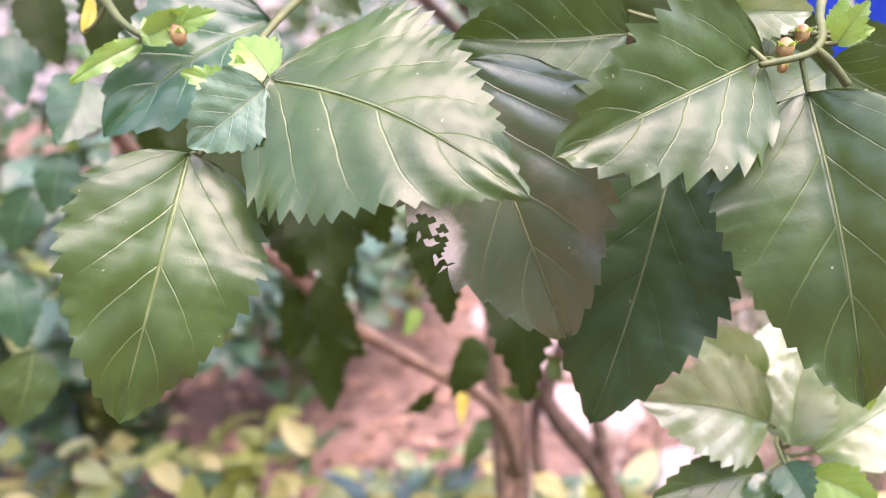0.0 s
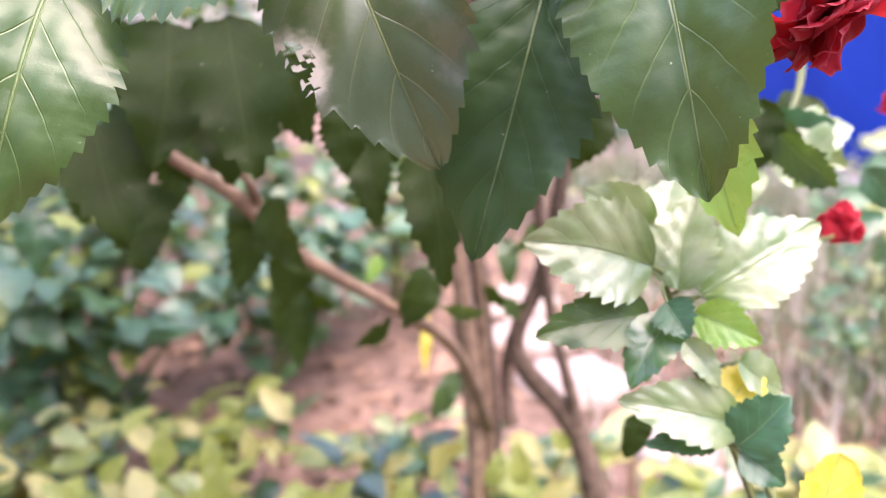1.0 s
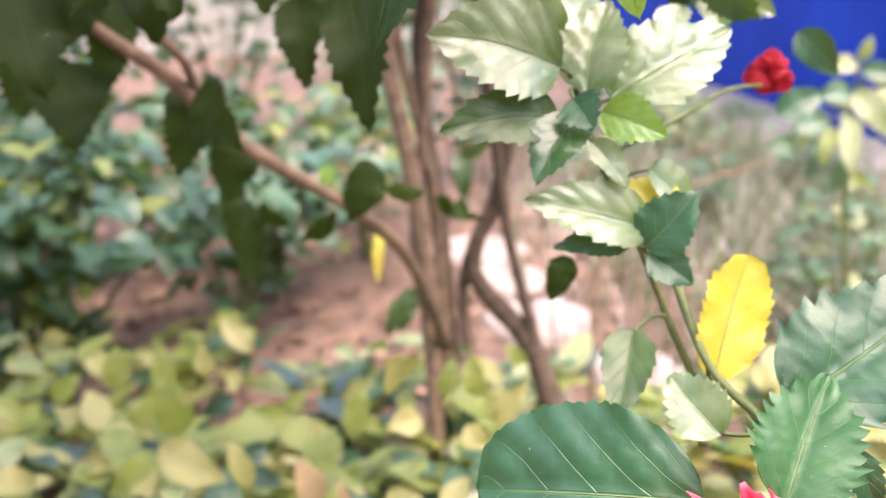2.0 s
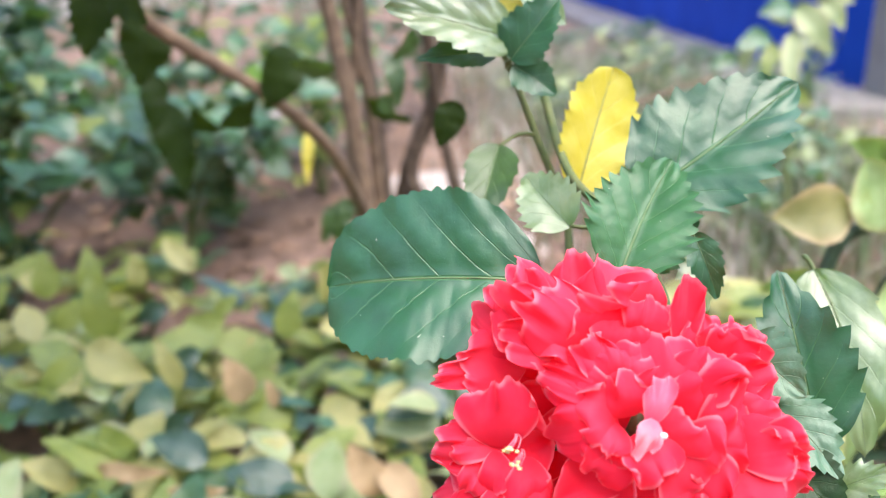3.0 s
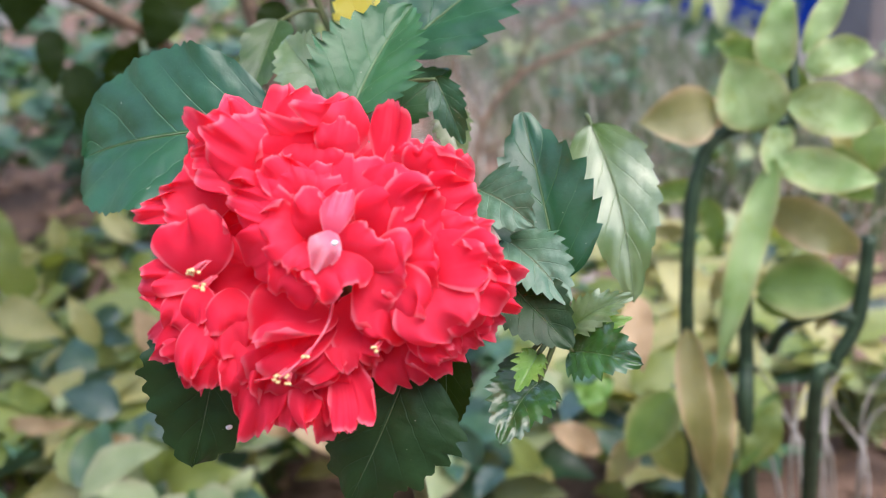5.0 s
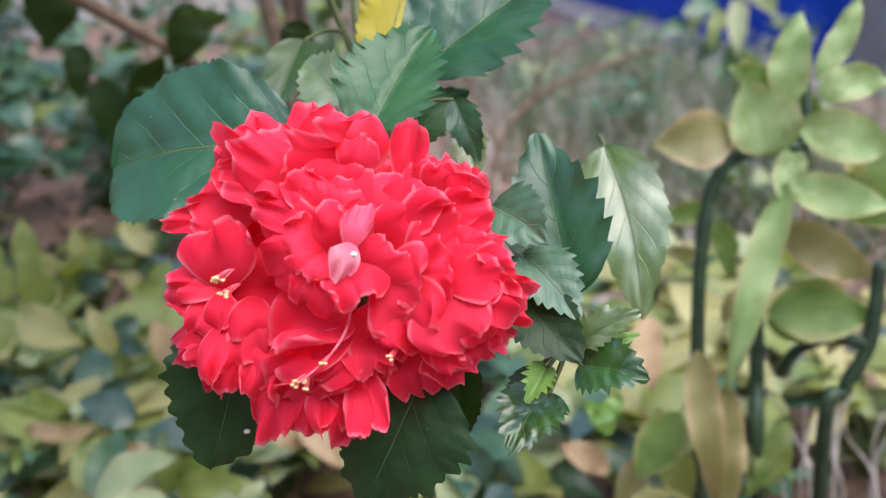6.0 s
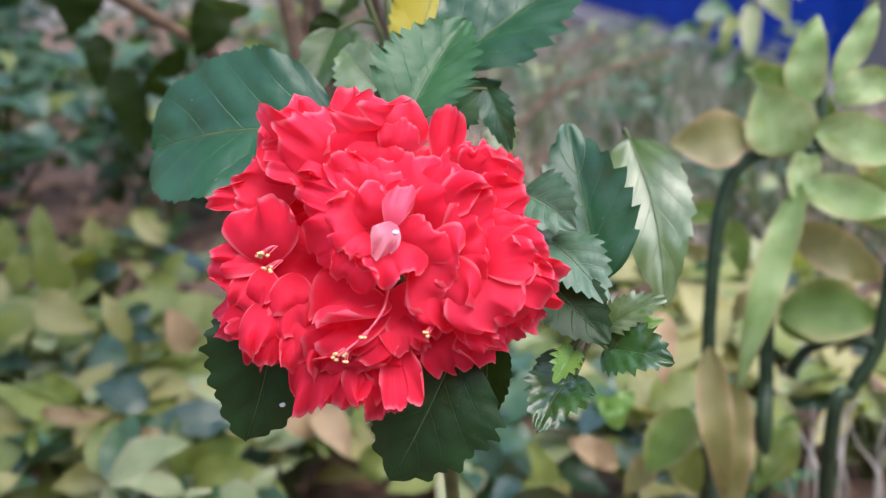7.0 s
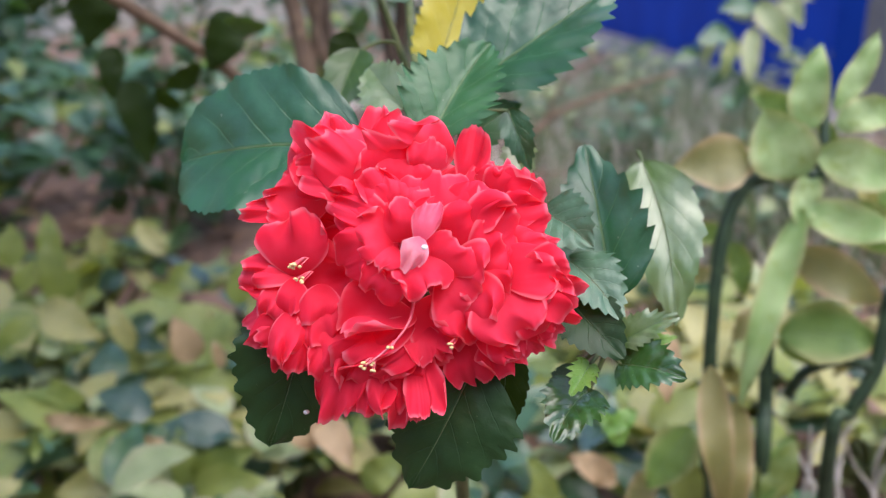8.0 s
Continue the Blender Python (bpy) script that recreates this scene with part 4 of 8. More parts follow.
shoot = thing("hibiscus_shoot", (0.2217, 0.2048, 0.4943), "leafy hibiscus shoot with toothed green leaves and one yellow leaf", "plant")
leaf(shoot, (0.1833, 0.2261, 0.5270), (0.1015, 0.2585, 0.5149), (-0.3669, -0.6960, 0.6172), M_LEAF_COOL, label="broad toothed green leaf", ratio=0.76, teeth=15, tooth=0.07, scallop=True, curl=0.7, fold=0.1, wide=(0.5, 0.5), quilt=0.04, seed=205)
leaf(shoot, (0.2091, 0.2184, 0.5294), (0.2364, 0.2507, 0.5656), (-0.0857, -0.7102, 0.6988), M_LEAF_MID, ratio=0.72, teeth=10, tooth=0.2, curl=0.3, quilt=0.05, fold=0.22, seed=206)
leaf(shoot, (0.2285, 0.2637, 0.5461), (0.2968, 0.2810, 0.5893), (-0.2627, -0.6777, 0.6868), M_LEAF_COOL, ratio=0.7, teeth=9, tooth=0.18, curl=0.4, quilt=0.05, seed=207)
leaf(shoot, (0.2123, 0.3069, 0.5377), (0.2306, 0.3248, 0.5917), (0.2387, -0.9432, 0.2309), M_LEAF_YELLOW, label="fading yellow leaf", ratio=0.62, teeth=10, tooth=0.1, curl=-0.2, wide=(0.55, 0.55), seed=208)
leaf(shoot, (0.2812, 0.1988, 0.4691), (0.2743, 0.2329, 0.5259), (-0.2046, -0.8501, 0.4853), M_LEAF_COOL, ratio=0.6, teeth=7, tooth=0.24, curl=0.3, wide=(0.5, 1.0), fold=0.14, quilt=0.025, seed=209)
leaf(shoot, (0.2549, 0.2177, 0.5006), (0.2715, 0.1933, 0.4926), (-0.4570, -0.5414, 0.7058), M_LEAF_FRESH, ratio=0.85, teeth=7, tooth=0.18, curl=0.5, quilt=0.05, seed=210)
leaf(shoot, (0.2628, 0.2048, 0.4849), (0.2804, 0.1795, 0.4681), (-0.0686, -0.5861, 0.8073), M_LEAF_FRESH, ratio=0.7, teeth=8, tooth=0.2, curl=0.5, quilt=0.05, seed=211)
leaf(shoot, (0.3112, 0.2745, 0.5090), (0.3162, 0.2238, 0.4466), (-0.2849, -0.7547, 0.5910), M_LEAF_LIT, ratio=0.44, teeth=8, tooth=0.12, curl=0.5, quilt=0.018, fold=0.05, seed=212)
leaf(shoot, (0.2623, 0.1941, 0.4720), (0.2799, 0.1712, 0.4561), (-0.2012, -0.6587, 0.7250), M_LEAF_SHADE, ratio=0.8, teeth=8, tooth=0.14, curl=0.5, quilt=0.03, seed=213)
leaf(shoot, (0.2830, 0.1878, 0.4460), (0.3030, 0.1672, 0.4495), (-0.5134, -0.3700, 0.7743), M_LEAF_GLOSS, ratio=0.85, teeth=8, tooth=0.26, curl=0.9, quilt=0.085, seed=214)
leaf(shoot, (0.2830, 0.1905, 0.4540), (0.3040, 0.1838, 0.4676), (-0.5597, -0.6013, 0.5702), M_LEAF_LIT, ratio=0.55, teeth=7, tooth=0.3, curl=0.5, quilt=0.06, seed=215)
leaf(shoot, (0.2878, 0.1927, 0.4516), (0.3051, 0.1877, 0.4575), (-0.4051, -0.6237, 0.6685), M_LEAF_YOUNG, ratio=0.35, teeth=6, tooth=0.2, curl=0.4, seed=216)
leaf(shoot, (0.2704, 0.1850, 0.4365), (0.2520, 0.1587, 0.4285), (0.1064, -0.3538, 0.9292), M_LEAF_GLOSS, ratio=0.75, teeth=8, tooth=0.25, curl=0.8, quilt=0.085, seed=217)
leaf(shoot, (0.2693, 0.1794, 0.4510), (0.2592, 0.1667, 0.4436), (0.0507, -0.5331, 0.8446), M_LEAF_YOUNG, ratio=0.6, teeth=6, tooth=0.45, curl=0.4, fold=0.4, seed=218)
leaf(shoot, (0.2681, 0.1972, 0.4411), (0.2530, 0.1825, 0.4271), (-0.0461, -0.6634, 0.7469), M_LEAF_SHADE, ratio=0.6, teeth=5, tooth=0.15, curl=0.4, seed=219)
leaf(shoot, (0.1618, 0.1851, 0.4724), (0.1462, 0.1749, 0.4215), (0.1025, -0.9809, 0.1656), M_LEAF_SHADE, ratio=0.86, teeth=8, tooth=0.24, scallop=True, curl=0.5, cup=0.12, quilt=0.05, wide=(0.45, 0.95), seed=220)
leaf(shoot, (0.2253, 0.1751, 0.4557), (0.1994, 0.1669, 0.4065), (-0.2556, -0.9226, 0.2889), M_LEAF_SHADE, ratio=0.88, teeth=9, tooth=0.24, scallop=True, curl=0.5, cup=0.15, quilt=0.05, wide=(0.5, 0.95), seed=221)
leaf(shoot, (0.2379, 0.1822, 0.4560), (0.2377, 0.1785, 0.4232), (-0.0584, -0.9922, 0.1102), M_LEAF_DEEP_SHADE, ratio=0.55, teeth=8, tooth=0.1, curl=0.4, seed=222)
leaf(shoot, (0.1993, 0.2568, 0.5375), (0.1837, 0.2798, 0.5540), (-0.4276, -0.7011, 0.5706), M_LEAF_LIT, ratio=0.8, teeth=7, tooth=0.2, curl=0.5, seed=223)
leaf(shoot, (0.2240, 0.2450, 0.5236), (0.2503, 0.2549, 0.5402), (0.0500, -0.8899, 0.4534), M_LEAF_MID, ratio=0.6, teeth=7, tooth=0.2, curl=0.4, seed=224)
leaf(shoot, (0.2498, 0.2575, 0.5245), (0.2517, 0.2408, 0.5054), (-0.1774, -0.7491, 0.6383), M_LEAF_LIT, ratio=0.6, teeth=6, tooth=0.2, curl=0.4, seed=225)
leaf(shoot, (0.2428, 0.2395, 0.5397), (0.2515, 0.2312, 0.5149), (-0.1472, -0.9525, 0.2668), M_LEAF_COOL, ratio=0.5, teeth=6, tooth=0.2, curl=0.4, seed=226)
stem(shoot, [(0.2039, 0.1737, 0.4937), (0.2266, 0.2106, 0.5132), (0.2221, 0.2497, 0.5362), (0.2057, 0.2971, 0.5508), (0.2022, 0.3611, 0.5862)], (0.0022, 0.002, 0.0019, 0.002, 0.0024), M_TWIG, sides=8, seed=227)
stem(shoot, [(0.2266, 0.2106, 0.5132), (0.2574, 0.2025, 0.4752), (0.2781, 0.1898, 0.4545)], (0.0028, 0.0025, 0.002), M_TWIG, sides=8, seed=228)
stem(shoot, [(0.1999, 0.1739, 0.4938), (0.2124, 0.1891, 0.4583), (0.2189, 0.2092, 0.4087), (0.2249, 0.2453, 0.3442), (0.2306, 0.3193, 0.1880), (0.2963, 0.3163, -0.0985)], (0.0026, 0.0027, 0.003, 0.0033, 0.004, 0.005), M_TWIG, sides=8, seed=229)
part("droplet", blob_mesh("droplet", M_DROP, (0.0013, 0.0013, 0.0010), 5, 2, 0.05), shoot, Matrix.Translation(Vector((0.1609, 0.1743, 0.4361)) - shoot.location), "white droplet")
rosette = thing("hibiscus_sprig", (0.1504, 0.3500, 0.6729), "sunlit sprig with pale glossy toothed leaves round one tip", "plant")
leaf(rosette, (0.1453, 0.3459, 0.6766), (0.0845, 0.3345, 0.6924), (0.2573, -0.9049, 0.3389), M_LEAF_LIT, ratio=0.74, quilt=0.045, fold=0.1, teeth=9, tooth=0.12, curl=0.5, seed=230)
leaf(rosette, (0.1588, 0.3477, 0.6640), (0.1719, 0.3690, 0.7051), (-0.3087, -0.8008, 0.5133), M_LEAF_LIT, ratio=0.72, quilt=0.05, fold=0.15, teeth=8, tooth=0.12, curl=0.4, seed=231)
leaf(rosette, (0.1692, 0.3469, 0.6613), (0.2289, 0.3653, 0.6910), (-0.0795, -0.7688, 0.6345), M_LEAF_LIT, ratio=0.66, quilt=0.05, fold=0.12, teeth=9, tooth=0.12, curl=0.5, seed=232)
leaf(rosette, (0.1514, 0.3652, 0.6912), (0.1199, 0.3896, 0.7051), (-0.4593, -0.8059, 0.3736), M_LEAF_LIT, ratio=0.62, teeth=7, tooth=0.12, curl=0.5, seed=233)
leaf(rosette, (0.1541, 0.3653, 0.6911), (0.1667, 0.3908, 0.7088), (-0.0407, -0.5559, 0.8303), M_LEAF_LIT, ratio=0.7, teeth=7, tooth=0.12, curl=0.4, seed=234)
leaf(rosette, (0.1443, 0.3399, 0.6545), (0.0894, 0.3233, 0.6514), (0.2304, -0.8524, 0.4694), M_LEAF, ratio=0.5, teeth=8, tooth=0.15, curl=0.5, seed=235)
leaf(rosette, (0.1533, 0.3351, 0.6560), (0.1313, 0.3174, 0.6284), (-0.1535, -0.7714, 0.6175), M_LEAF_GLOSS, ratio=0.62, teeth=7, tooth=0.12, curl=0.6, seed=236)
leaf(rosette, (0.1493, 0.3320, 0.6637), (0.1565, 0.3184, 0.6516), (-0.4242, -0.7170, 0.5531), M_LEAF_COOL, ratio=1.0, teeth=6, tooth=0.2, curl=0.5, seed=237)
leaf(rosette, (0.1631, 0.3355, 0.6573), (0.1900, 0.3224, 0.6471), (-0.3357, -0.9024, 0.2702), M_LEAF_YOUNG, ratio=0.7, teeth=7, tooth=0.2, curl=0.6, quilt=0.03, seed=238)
leaf(rosette, (0.1589, 0.3370, 0.6438), (0.1737, 0.3265, 0.6238), (0.1216, -0.8378, 0.5322), M_LEAF_LIT, ratio=0.55, teeth=6, tooth=0.15, curl=0.4, seed=239)
leaf(rosette, (0.1858, 0.3314, 0.6035), (0.1269, 0.3254, 0.6199), (0.2317, -0.8155, 0.5304), M_LEAF_LIT, ratio=0.52, quilt=0.04, fold=0.12, teeth=7, tooth=0.15, curl=0.4, seed=240)
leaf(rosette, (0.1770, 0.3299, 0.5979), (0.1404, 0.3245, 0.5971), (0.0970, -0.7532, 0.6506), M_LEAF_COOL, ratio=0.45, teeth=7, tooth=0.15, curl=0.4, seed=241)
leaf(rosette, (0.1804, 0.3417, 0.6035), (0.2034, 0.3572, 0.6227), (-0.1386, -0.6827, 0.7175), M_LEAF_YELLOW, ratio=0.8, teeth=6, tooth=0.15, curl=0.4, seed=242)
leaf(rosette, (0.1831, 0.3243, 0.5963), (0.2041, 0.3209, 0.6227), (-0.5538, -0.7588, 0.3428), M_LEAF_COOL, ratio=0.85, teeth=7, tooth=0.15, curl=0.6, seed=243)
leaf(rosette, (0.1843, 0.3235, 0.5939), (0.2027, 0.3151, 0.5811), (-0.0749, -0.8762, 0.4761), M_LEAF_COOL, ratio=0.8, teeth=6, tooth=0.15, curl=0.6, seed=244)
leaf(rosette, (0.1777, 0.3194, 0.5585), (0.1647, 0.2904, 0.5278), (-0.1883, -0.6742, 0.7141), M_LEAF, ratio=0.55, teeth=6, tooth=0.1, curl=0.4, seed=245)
leaf(rosette, (0.1891, 0.3485, 0.6286), (0.2139, 0.3537, 0.6091), (0.4939, -0.7580, 0.4261), M_LEAF_LIT, ratio=0.7, teeth=6, tooth=0.1, curl=0.4, seed=246)
stem(rosette, [(0.1521, 0.3516, 0.6713), (0.1651, 0.3500, 0.6344), (0.1842, 0.3388, 0.5924), (0.1981, 0.3290, 0.5558), (0.2089, 0.3162, 0.5272), (0.2091, 0.3050, 0.5047)], (0.0014, 0.0015, 0.0016, 0.0018, 0.002, 0.002), M_TWIG, sides=8, seed=247)
upper = thing("hibiscus_branch", (-0.0011, 0.4309, 0.9127), "overhanging hibiscus branch with large drooping toothed leaves", "plant")
leaf(upper, (-0.0598, 0.3002, 0.8306), (0.0278, 0.2569, 0.7965), (-0.1262, -0.7590, 0.6388), M_LEAF, label="large toothed green leaf with a pale midrib", wide=(0.5, 1.3), ratio=0.88, teeth=16, tooth=0.11, curl=0.6, fold=-0.07, quilt=0.04, cup=0.02, seed=248)
leaf(upper, (-0.0889, 0.2936, 0.8060), (-0.1098, 0.2601, 0.7195), (0.42, -0.84, 0.34), M_LEAF, ratio=0.68, teeth=13, tooth=0.11, curl=1.0, quilt=0.042, cup=0.06, seed=249)
leaf(upper, (0.0068, 0.3326, 0.8356), (0.0498, 0.3152, 0.7280), (-0.0947, -0.9880, 0.1223), M_LEAF_EATEN, label="weathered leaf with bitten holes near its edge", ratio=0.7, teeth=11, tooth=0.13, curl=0.9, quilt=0.02, holes=(0.97, 0.5, 0.095), dense=True, fold=0.08, seed=250)
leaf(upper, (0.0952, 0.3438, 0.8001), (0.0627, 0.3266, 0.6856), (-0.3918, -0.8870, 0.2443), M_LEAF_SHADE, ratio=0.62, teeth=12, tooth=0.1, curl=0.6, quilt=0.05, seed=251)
leaf(upper, (0.1129, 0.3073, 0.8377), (0.0349, 0.2664, 0.8086), (0.2600, -0.9400, 0.2200), M_LEAF, ratio=0.66, teeth=9, tooth=0.22, curl=0.6, quilt=0.03, seed=252)
leaf(upper, (0.1279, 0.2991, 0.8264), (0.1447, 0.2651, 0.7229), (-0.55, -0.77, 0.32), M_LEAF, ratio=0.68, teeth=13, tooth=0.1, curl=0.7, quilt=0.042, fold=0.12, seed=253)
leaf(upper, (0.1565, 0.3242, 0.7657), (0.1739, 0.3162, 0.6972), (-0.3779, -0.9258, 0.0121), M_LEAF_YOUNG, ratio=0.5, teeth=6, tooth=0.2, curl=0.3, seed=254)
leaf(upper, (-0.0611, 0.2945, 0.8287), (-0.0874, 0.2871, 0.8089), (0.0698, -0.9615, 0.2657), M_LEAF_FRESH, ratio=0.85, teeth=9, tooth=0.1, curl=0.5, quilt=0.05, seed=255)
leaf(upper, (-0.0678, 0.2959, 0.8261), (-0.0901, 0.2938, 0.8339), (0.1882, -0.9382, 0.2904), M_LEAF_YOUNG, ratio=0.5, teeth=6, tooth=0.4, curl=0.4, seed=256)
leaf(upper, (-0.0612, 0.3055, 0.8309), (-0.0757, 0.3194, 0.8443), (-0.0746, -0.7308, 0.6785), M_LEAF_YOUNG, ratio=0.8, teeth=6, tooth=0.2, curl=0.4, seed=257)
leaf(upper, (-0.0745, 0.3780, 0.8504), (-0.1387, 0.3450, 0.8045), (0.0770, -0.8573, 0.5090), M_LEAF_COOL, ratio=0.7, teeth=8, tooth=0.1, curl=0.7, quilt=0.05, seed=258)
leaf(upper, (0.0766, 0.3612, 0.8459), (0.0037, 0.3503, 0.8438), (0.1473, -0.9888, 0.0225), M_LEAF, ratio=0.75, teeth=8, tooth=0.12, curl=0.6, quilt=0.02, seed=259)
leaf(upper, (0.0788, 0.3741, 0.8551), (-0.0058, 0.3791, 0.8737), (-0.0687, -0.9967, -0.0442), M_LEAF, ratio=0.6, teeth=8, tooth=0.12, curl=0.5, quilt=0.045, seed=260)
leaf(upper, (0.0500, 0.3882, 0.8307), (0.0288, 0.3690, 0.7976), (0.1073, -0.8880, 0.4472), M_LEAF_DEEP_SHADE, ratio=0.8, teeth=8, tooth=0.12, curl=0.4, seed=261)
leaf(upper, (0.1427, 0.3173, 0.8363), (0.1781, 0.3130, 0.8202), (-0.1571, -0.9842, -0.0819), M_LEAF, ratio=0.7, teeth=8, tooth=0.12, curl=0.4, seed=262)
leaf(upper, (0.1039, 0.3117, 0.8542), (0.1321, 0.3117, 0.8542), (0.0000, -0.9999, -0.0135), M_LEAF_LIT, ratio=0.7, teeth=8, tooth=0.15, curl=0.4, seed=263)
leaf(upper, (0.1401, 0.3086, 0.8426), (0.1471, 0.3023, 0.8578), (-0.4891, -0.8626, -0.1289), M_LEAF_YOUNG, ratio=0.6, teeth=7, tooth=0.2, curl=0.4, seed=264)
leaf(upper, (-0.1218, 0.3500, 0.8427), (-0.1470, 0.3354, 0.8268), (0.4531, -0.8863, 0.0956), M_LEAF_YOUNG, ratio=0.3, teeth=5, tooth=0.15, curl=0.4, seed=265)
leaf(upper, (-0.1173, 0.3509, 0.8460), (-0.1005, 0.3429, 0.8546), (-0.2613, -0.9056, -0.3340), M_LEAF_YOUNG, ratio=0.6, teeth=5, tooth=0.2, curl=0.4, seed=266)
leaf(upper, (-0.1787, 0.4276, 0.8232), (-0.1836, 0.3989, 0.7934), (0.5371, -0.6504, 0.5372), M_LEAF_COOL, ratio=0.75, teeth=7, tooth=0.1, curl=0.4, seed=267)
leaf(upper, (-0.1532, 0.3716, 0.8457), (-0.1508, 0.3766, 0.8644), (0.4101, -0.8928, 0.1862), M_LEAF_YELLOW, ratio=0.3, teeth=5, tooth=0.1, curl=0.3, seed=268)
leaf(upper, (0.1173, 0.4196, 0.7933), (0.0975, 0.4072, 0.7470), (-0.1895, -0.9252, 0.3287), M_LEAF_DEEP_SHADE, ratio=0.9, teeth=7, tooth=0.13, curl=0.5, fine=False, seed=269)
leaf(upper, (0.1576, 0.4311, 0.7975), (0.1374, 0.4169, 0.7446), (-0.2654, -0.9012, 0.3427), M_LEAF_DEEP_SHADE, ratio=0.9, teeth=7, tooth=0.13, curl=0.5, fine=False, seed=270)
leaf(upper, (0.1437, 0.4535, 0.8038), (0.1226, 0.4394, 0.7513), (-0.2167, -0.9176, 0.3331), M_LEAF_DEEP_SHADE, ratio=0.9, teeth=7, tooth=0.13, curl=0.5, fine=False, seed=271)
leaf(upper, (0.2187, 0.4291, 0.8287), (0.2103, 0.4189, 0.7906), (-0.4116, -0.8534, 0.3200), M_LEAF_DEEP_SHADE, ratio=0.9, teeth=7, tooth=0.13, curl=0.5, fine=False, seed=272)
leaf(upper, (0.2244, 0.4066, 0.8219), (0.2110, 0.3976, 0.7882), (-0.3855, -0.8413, 0.3789), M_LEAF_DEEP_SHADE, ratio=0.9, teeth=7, tooth=0.13, curl=0.5, fine=False, seed=273)
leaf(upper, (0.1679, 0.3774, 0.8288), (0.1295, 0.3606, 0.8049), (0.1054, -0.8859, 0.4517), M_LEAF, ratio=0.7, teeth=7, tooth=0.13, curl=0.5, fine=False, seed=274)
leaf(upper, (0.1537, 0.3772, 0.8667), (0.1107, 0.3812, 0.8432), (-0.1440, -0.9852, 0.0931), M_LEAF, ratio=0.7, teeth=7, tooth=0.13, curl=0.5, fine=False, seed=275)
leaf(upper, (0.1036, 0.4106, 0.8757), (0.0906, 0.3998, 0.8353), (-0.1447, -0.9431, 0.2995), M_LEAF_DEEP_SHADE, ratio=0.8, teeth=7, tooth=0.13, curl=0.5, fine=False, seed=276)
leaf(upper, (0.1654, 0.4149, 0.8530), (0.1691, 0.3937, 0.8125), (-0.4409, -0.8112, 0.3842), M_LEAF_DEEP_SHADE, ratio=0.8, teeth=7, tooth=0.13, curl=0.5, fine=False, seed=277)
leaf(upper, (0.1392, 0.4289, 0.8664), (0.1466, 0.4080, 0.8271), (-0.4160, -0.8329, 0.3649), M_LEAF_DEEP_SHADE, ratio=0.9, teeth=7, tooth=0.13, curl=0.5, fine=False, seed=278)
leaf(upper, (0.1730, 0.3716, 0.8457), (0.1971, 0.3697, 0.8387), (-0.1028, -0.9907, -0.0892), M_LEAF, ratio=0.7, teeth=7, tooth=0.13, curl=0.5, fine=False, seed=279)
leaf(upper, (-0.2429, 0.5230, 0.8700), (-0.2262, 0.5108, 0.8246), (0.3139, -0.8817, 0.3523), M_LEAF_DEEP_SHADE, ratio=0.6, teeth=7, tooth=0.13, curl=0.5, fine=False, seed=280)
leaf(upper, (-0.1794, 0.4723, 0.8738), (-0.1854, 0.4598, 0.8272), (0.3963, -0.8984, 0.1894), M_LEAF_DEEP_SHADE, ratio=0.6, teeth=7, tooth=0.13, curl=0.5, fine=False, seed=281)
leaf(upper, (-0.3076, 0.6193, 0.8429), (-0.2996, 0.6057, 0.7923), (0.4188, -0.8582, 0.2967), M_LEAF_COOL, ratio=0.6, teeth=7, tooth=0.13, curl=0.5, fine=False, seed=282)
leaf(upper, (-0.1825, 0.5108, 0.8246), (-0.1960, 0.5013, 0.7890), (0.3615, -0.9256, 0.1119), M_LEAF_DEEP_SHADE, ratio=0.7, teeth=7, tooth=0.13, curl=0.5, fine=False, seed=283)
leaf(upper, (-0.0631, 0.4408, 0.8722), (-0.0406, 0.4357, 0.8532), (-0.0938, -0.9838, 0.1526), M_LEAF, ratio=0.7, teeth=7, tooth=0.13, curl=0.5, fine=False, seed=284)
leaf(upper, (-0.2915, 0.5911, 0.7379), (-0.3076, 0.5786, 0.6912), (0.4136, -0.9050, 0.0997), M_LEAF_COOL, ratio=0.6, teeth=7, tooth=0.13, curl=0.5, fine=False, seed=285)
leaf(upper, (-0.2488, 0.5476, 0.7686), (-0.2562, 0.5371, 0.7294), (0.4152, -0.8952, 0.1617), M_LEAF_COOL, ratio=0.7, teeth=7, tooth=0.13, curl=0.5, fine=False, seed=286)
leaf(upper, (-0.3076, 0.5755, 0.6795), (-0.2996, 0.5609, 0.6251), (0.4506, -0.8434, 0.2926), M_LEAF_COOL, ratio=0.6, teeth=7, tooth=0.13, curl=0.5, fine=False, seed=287)
leaf(upper, (-0.2429, 0.4674, 0.6626), (-0.2564, 0.4553, 0.6172), (0.3829, -0.9143, 0.1317), M_LEAF, ratio=0.7, teeth=7, tooth=0.13, curl=0.5, fine=False, seed=288)
leaf(upper, (-0.1200, 0.3452, 0.8439), (-0.0897, 0.3481, 0.8547), (0.1170, -0.9912, -0.0616), M_LEAF_YOUNG, ratio=0.4, teeth=5, tooth=0.2, curl=0.4, seed=289)
leaf(upper, (-0.1156, 0.3446, 0.8417), (-0.1189, 0.3475, 0.8525), (0.2417, -0.9159, 0.3205), M_LEAF_YOUNG, ratio=0.5, teeth=5, tooth=0.25, curl=0.4, seed=290)
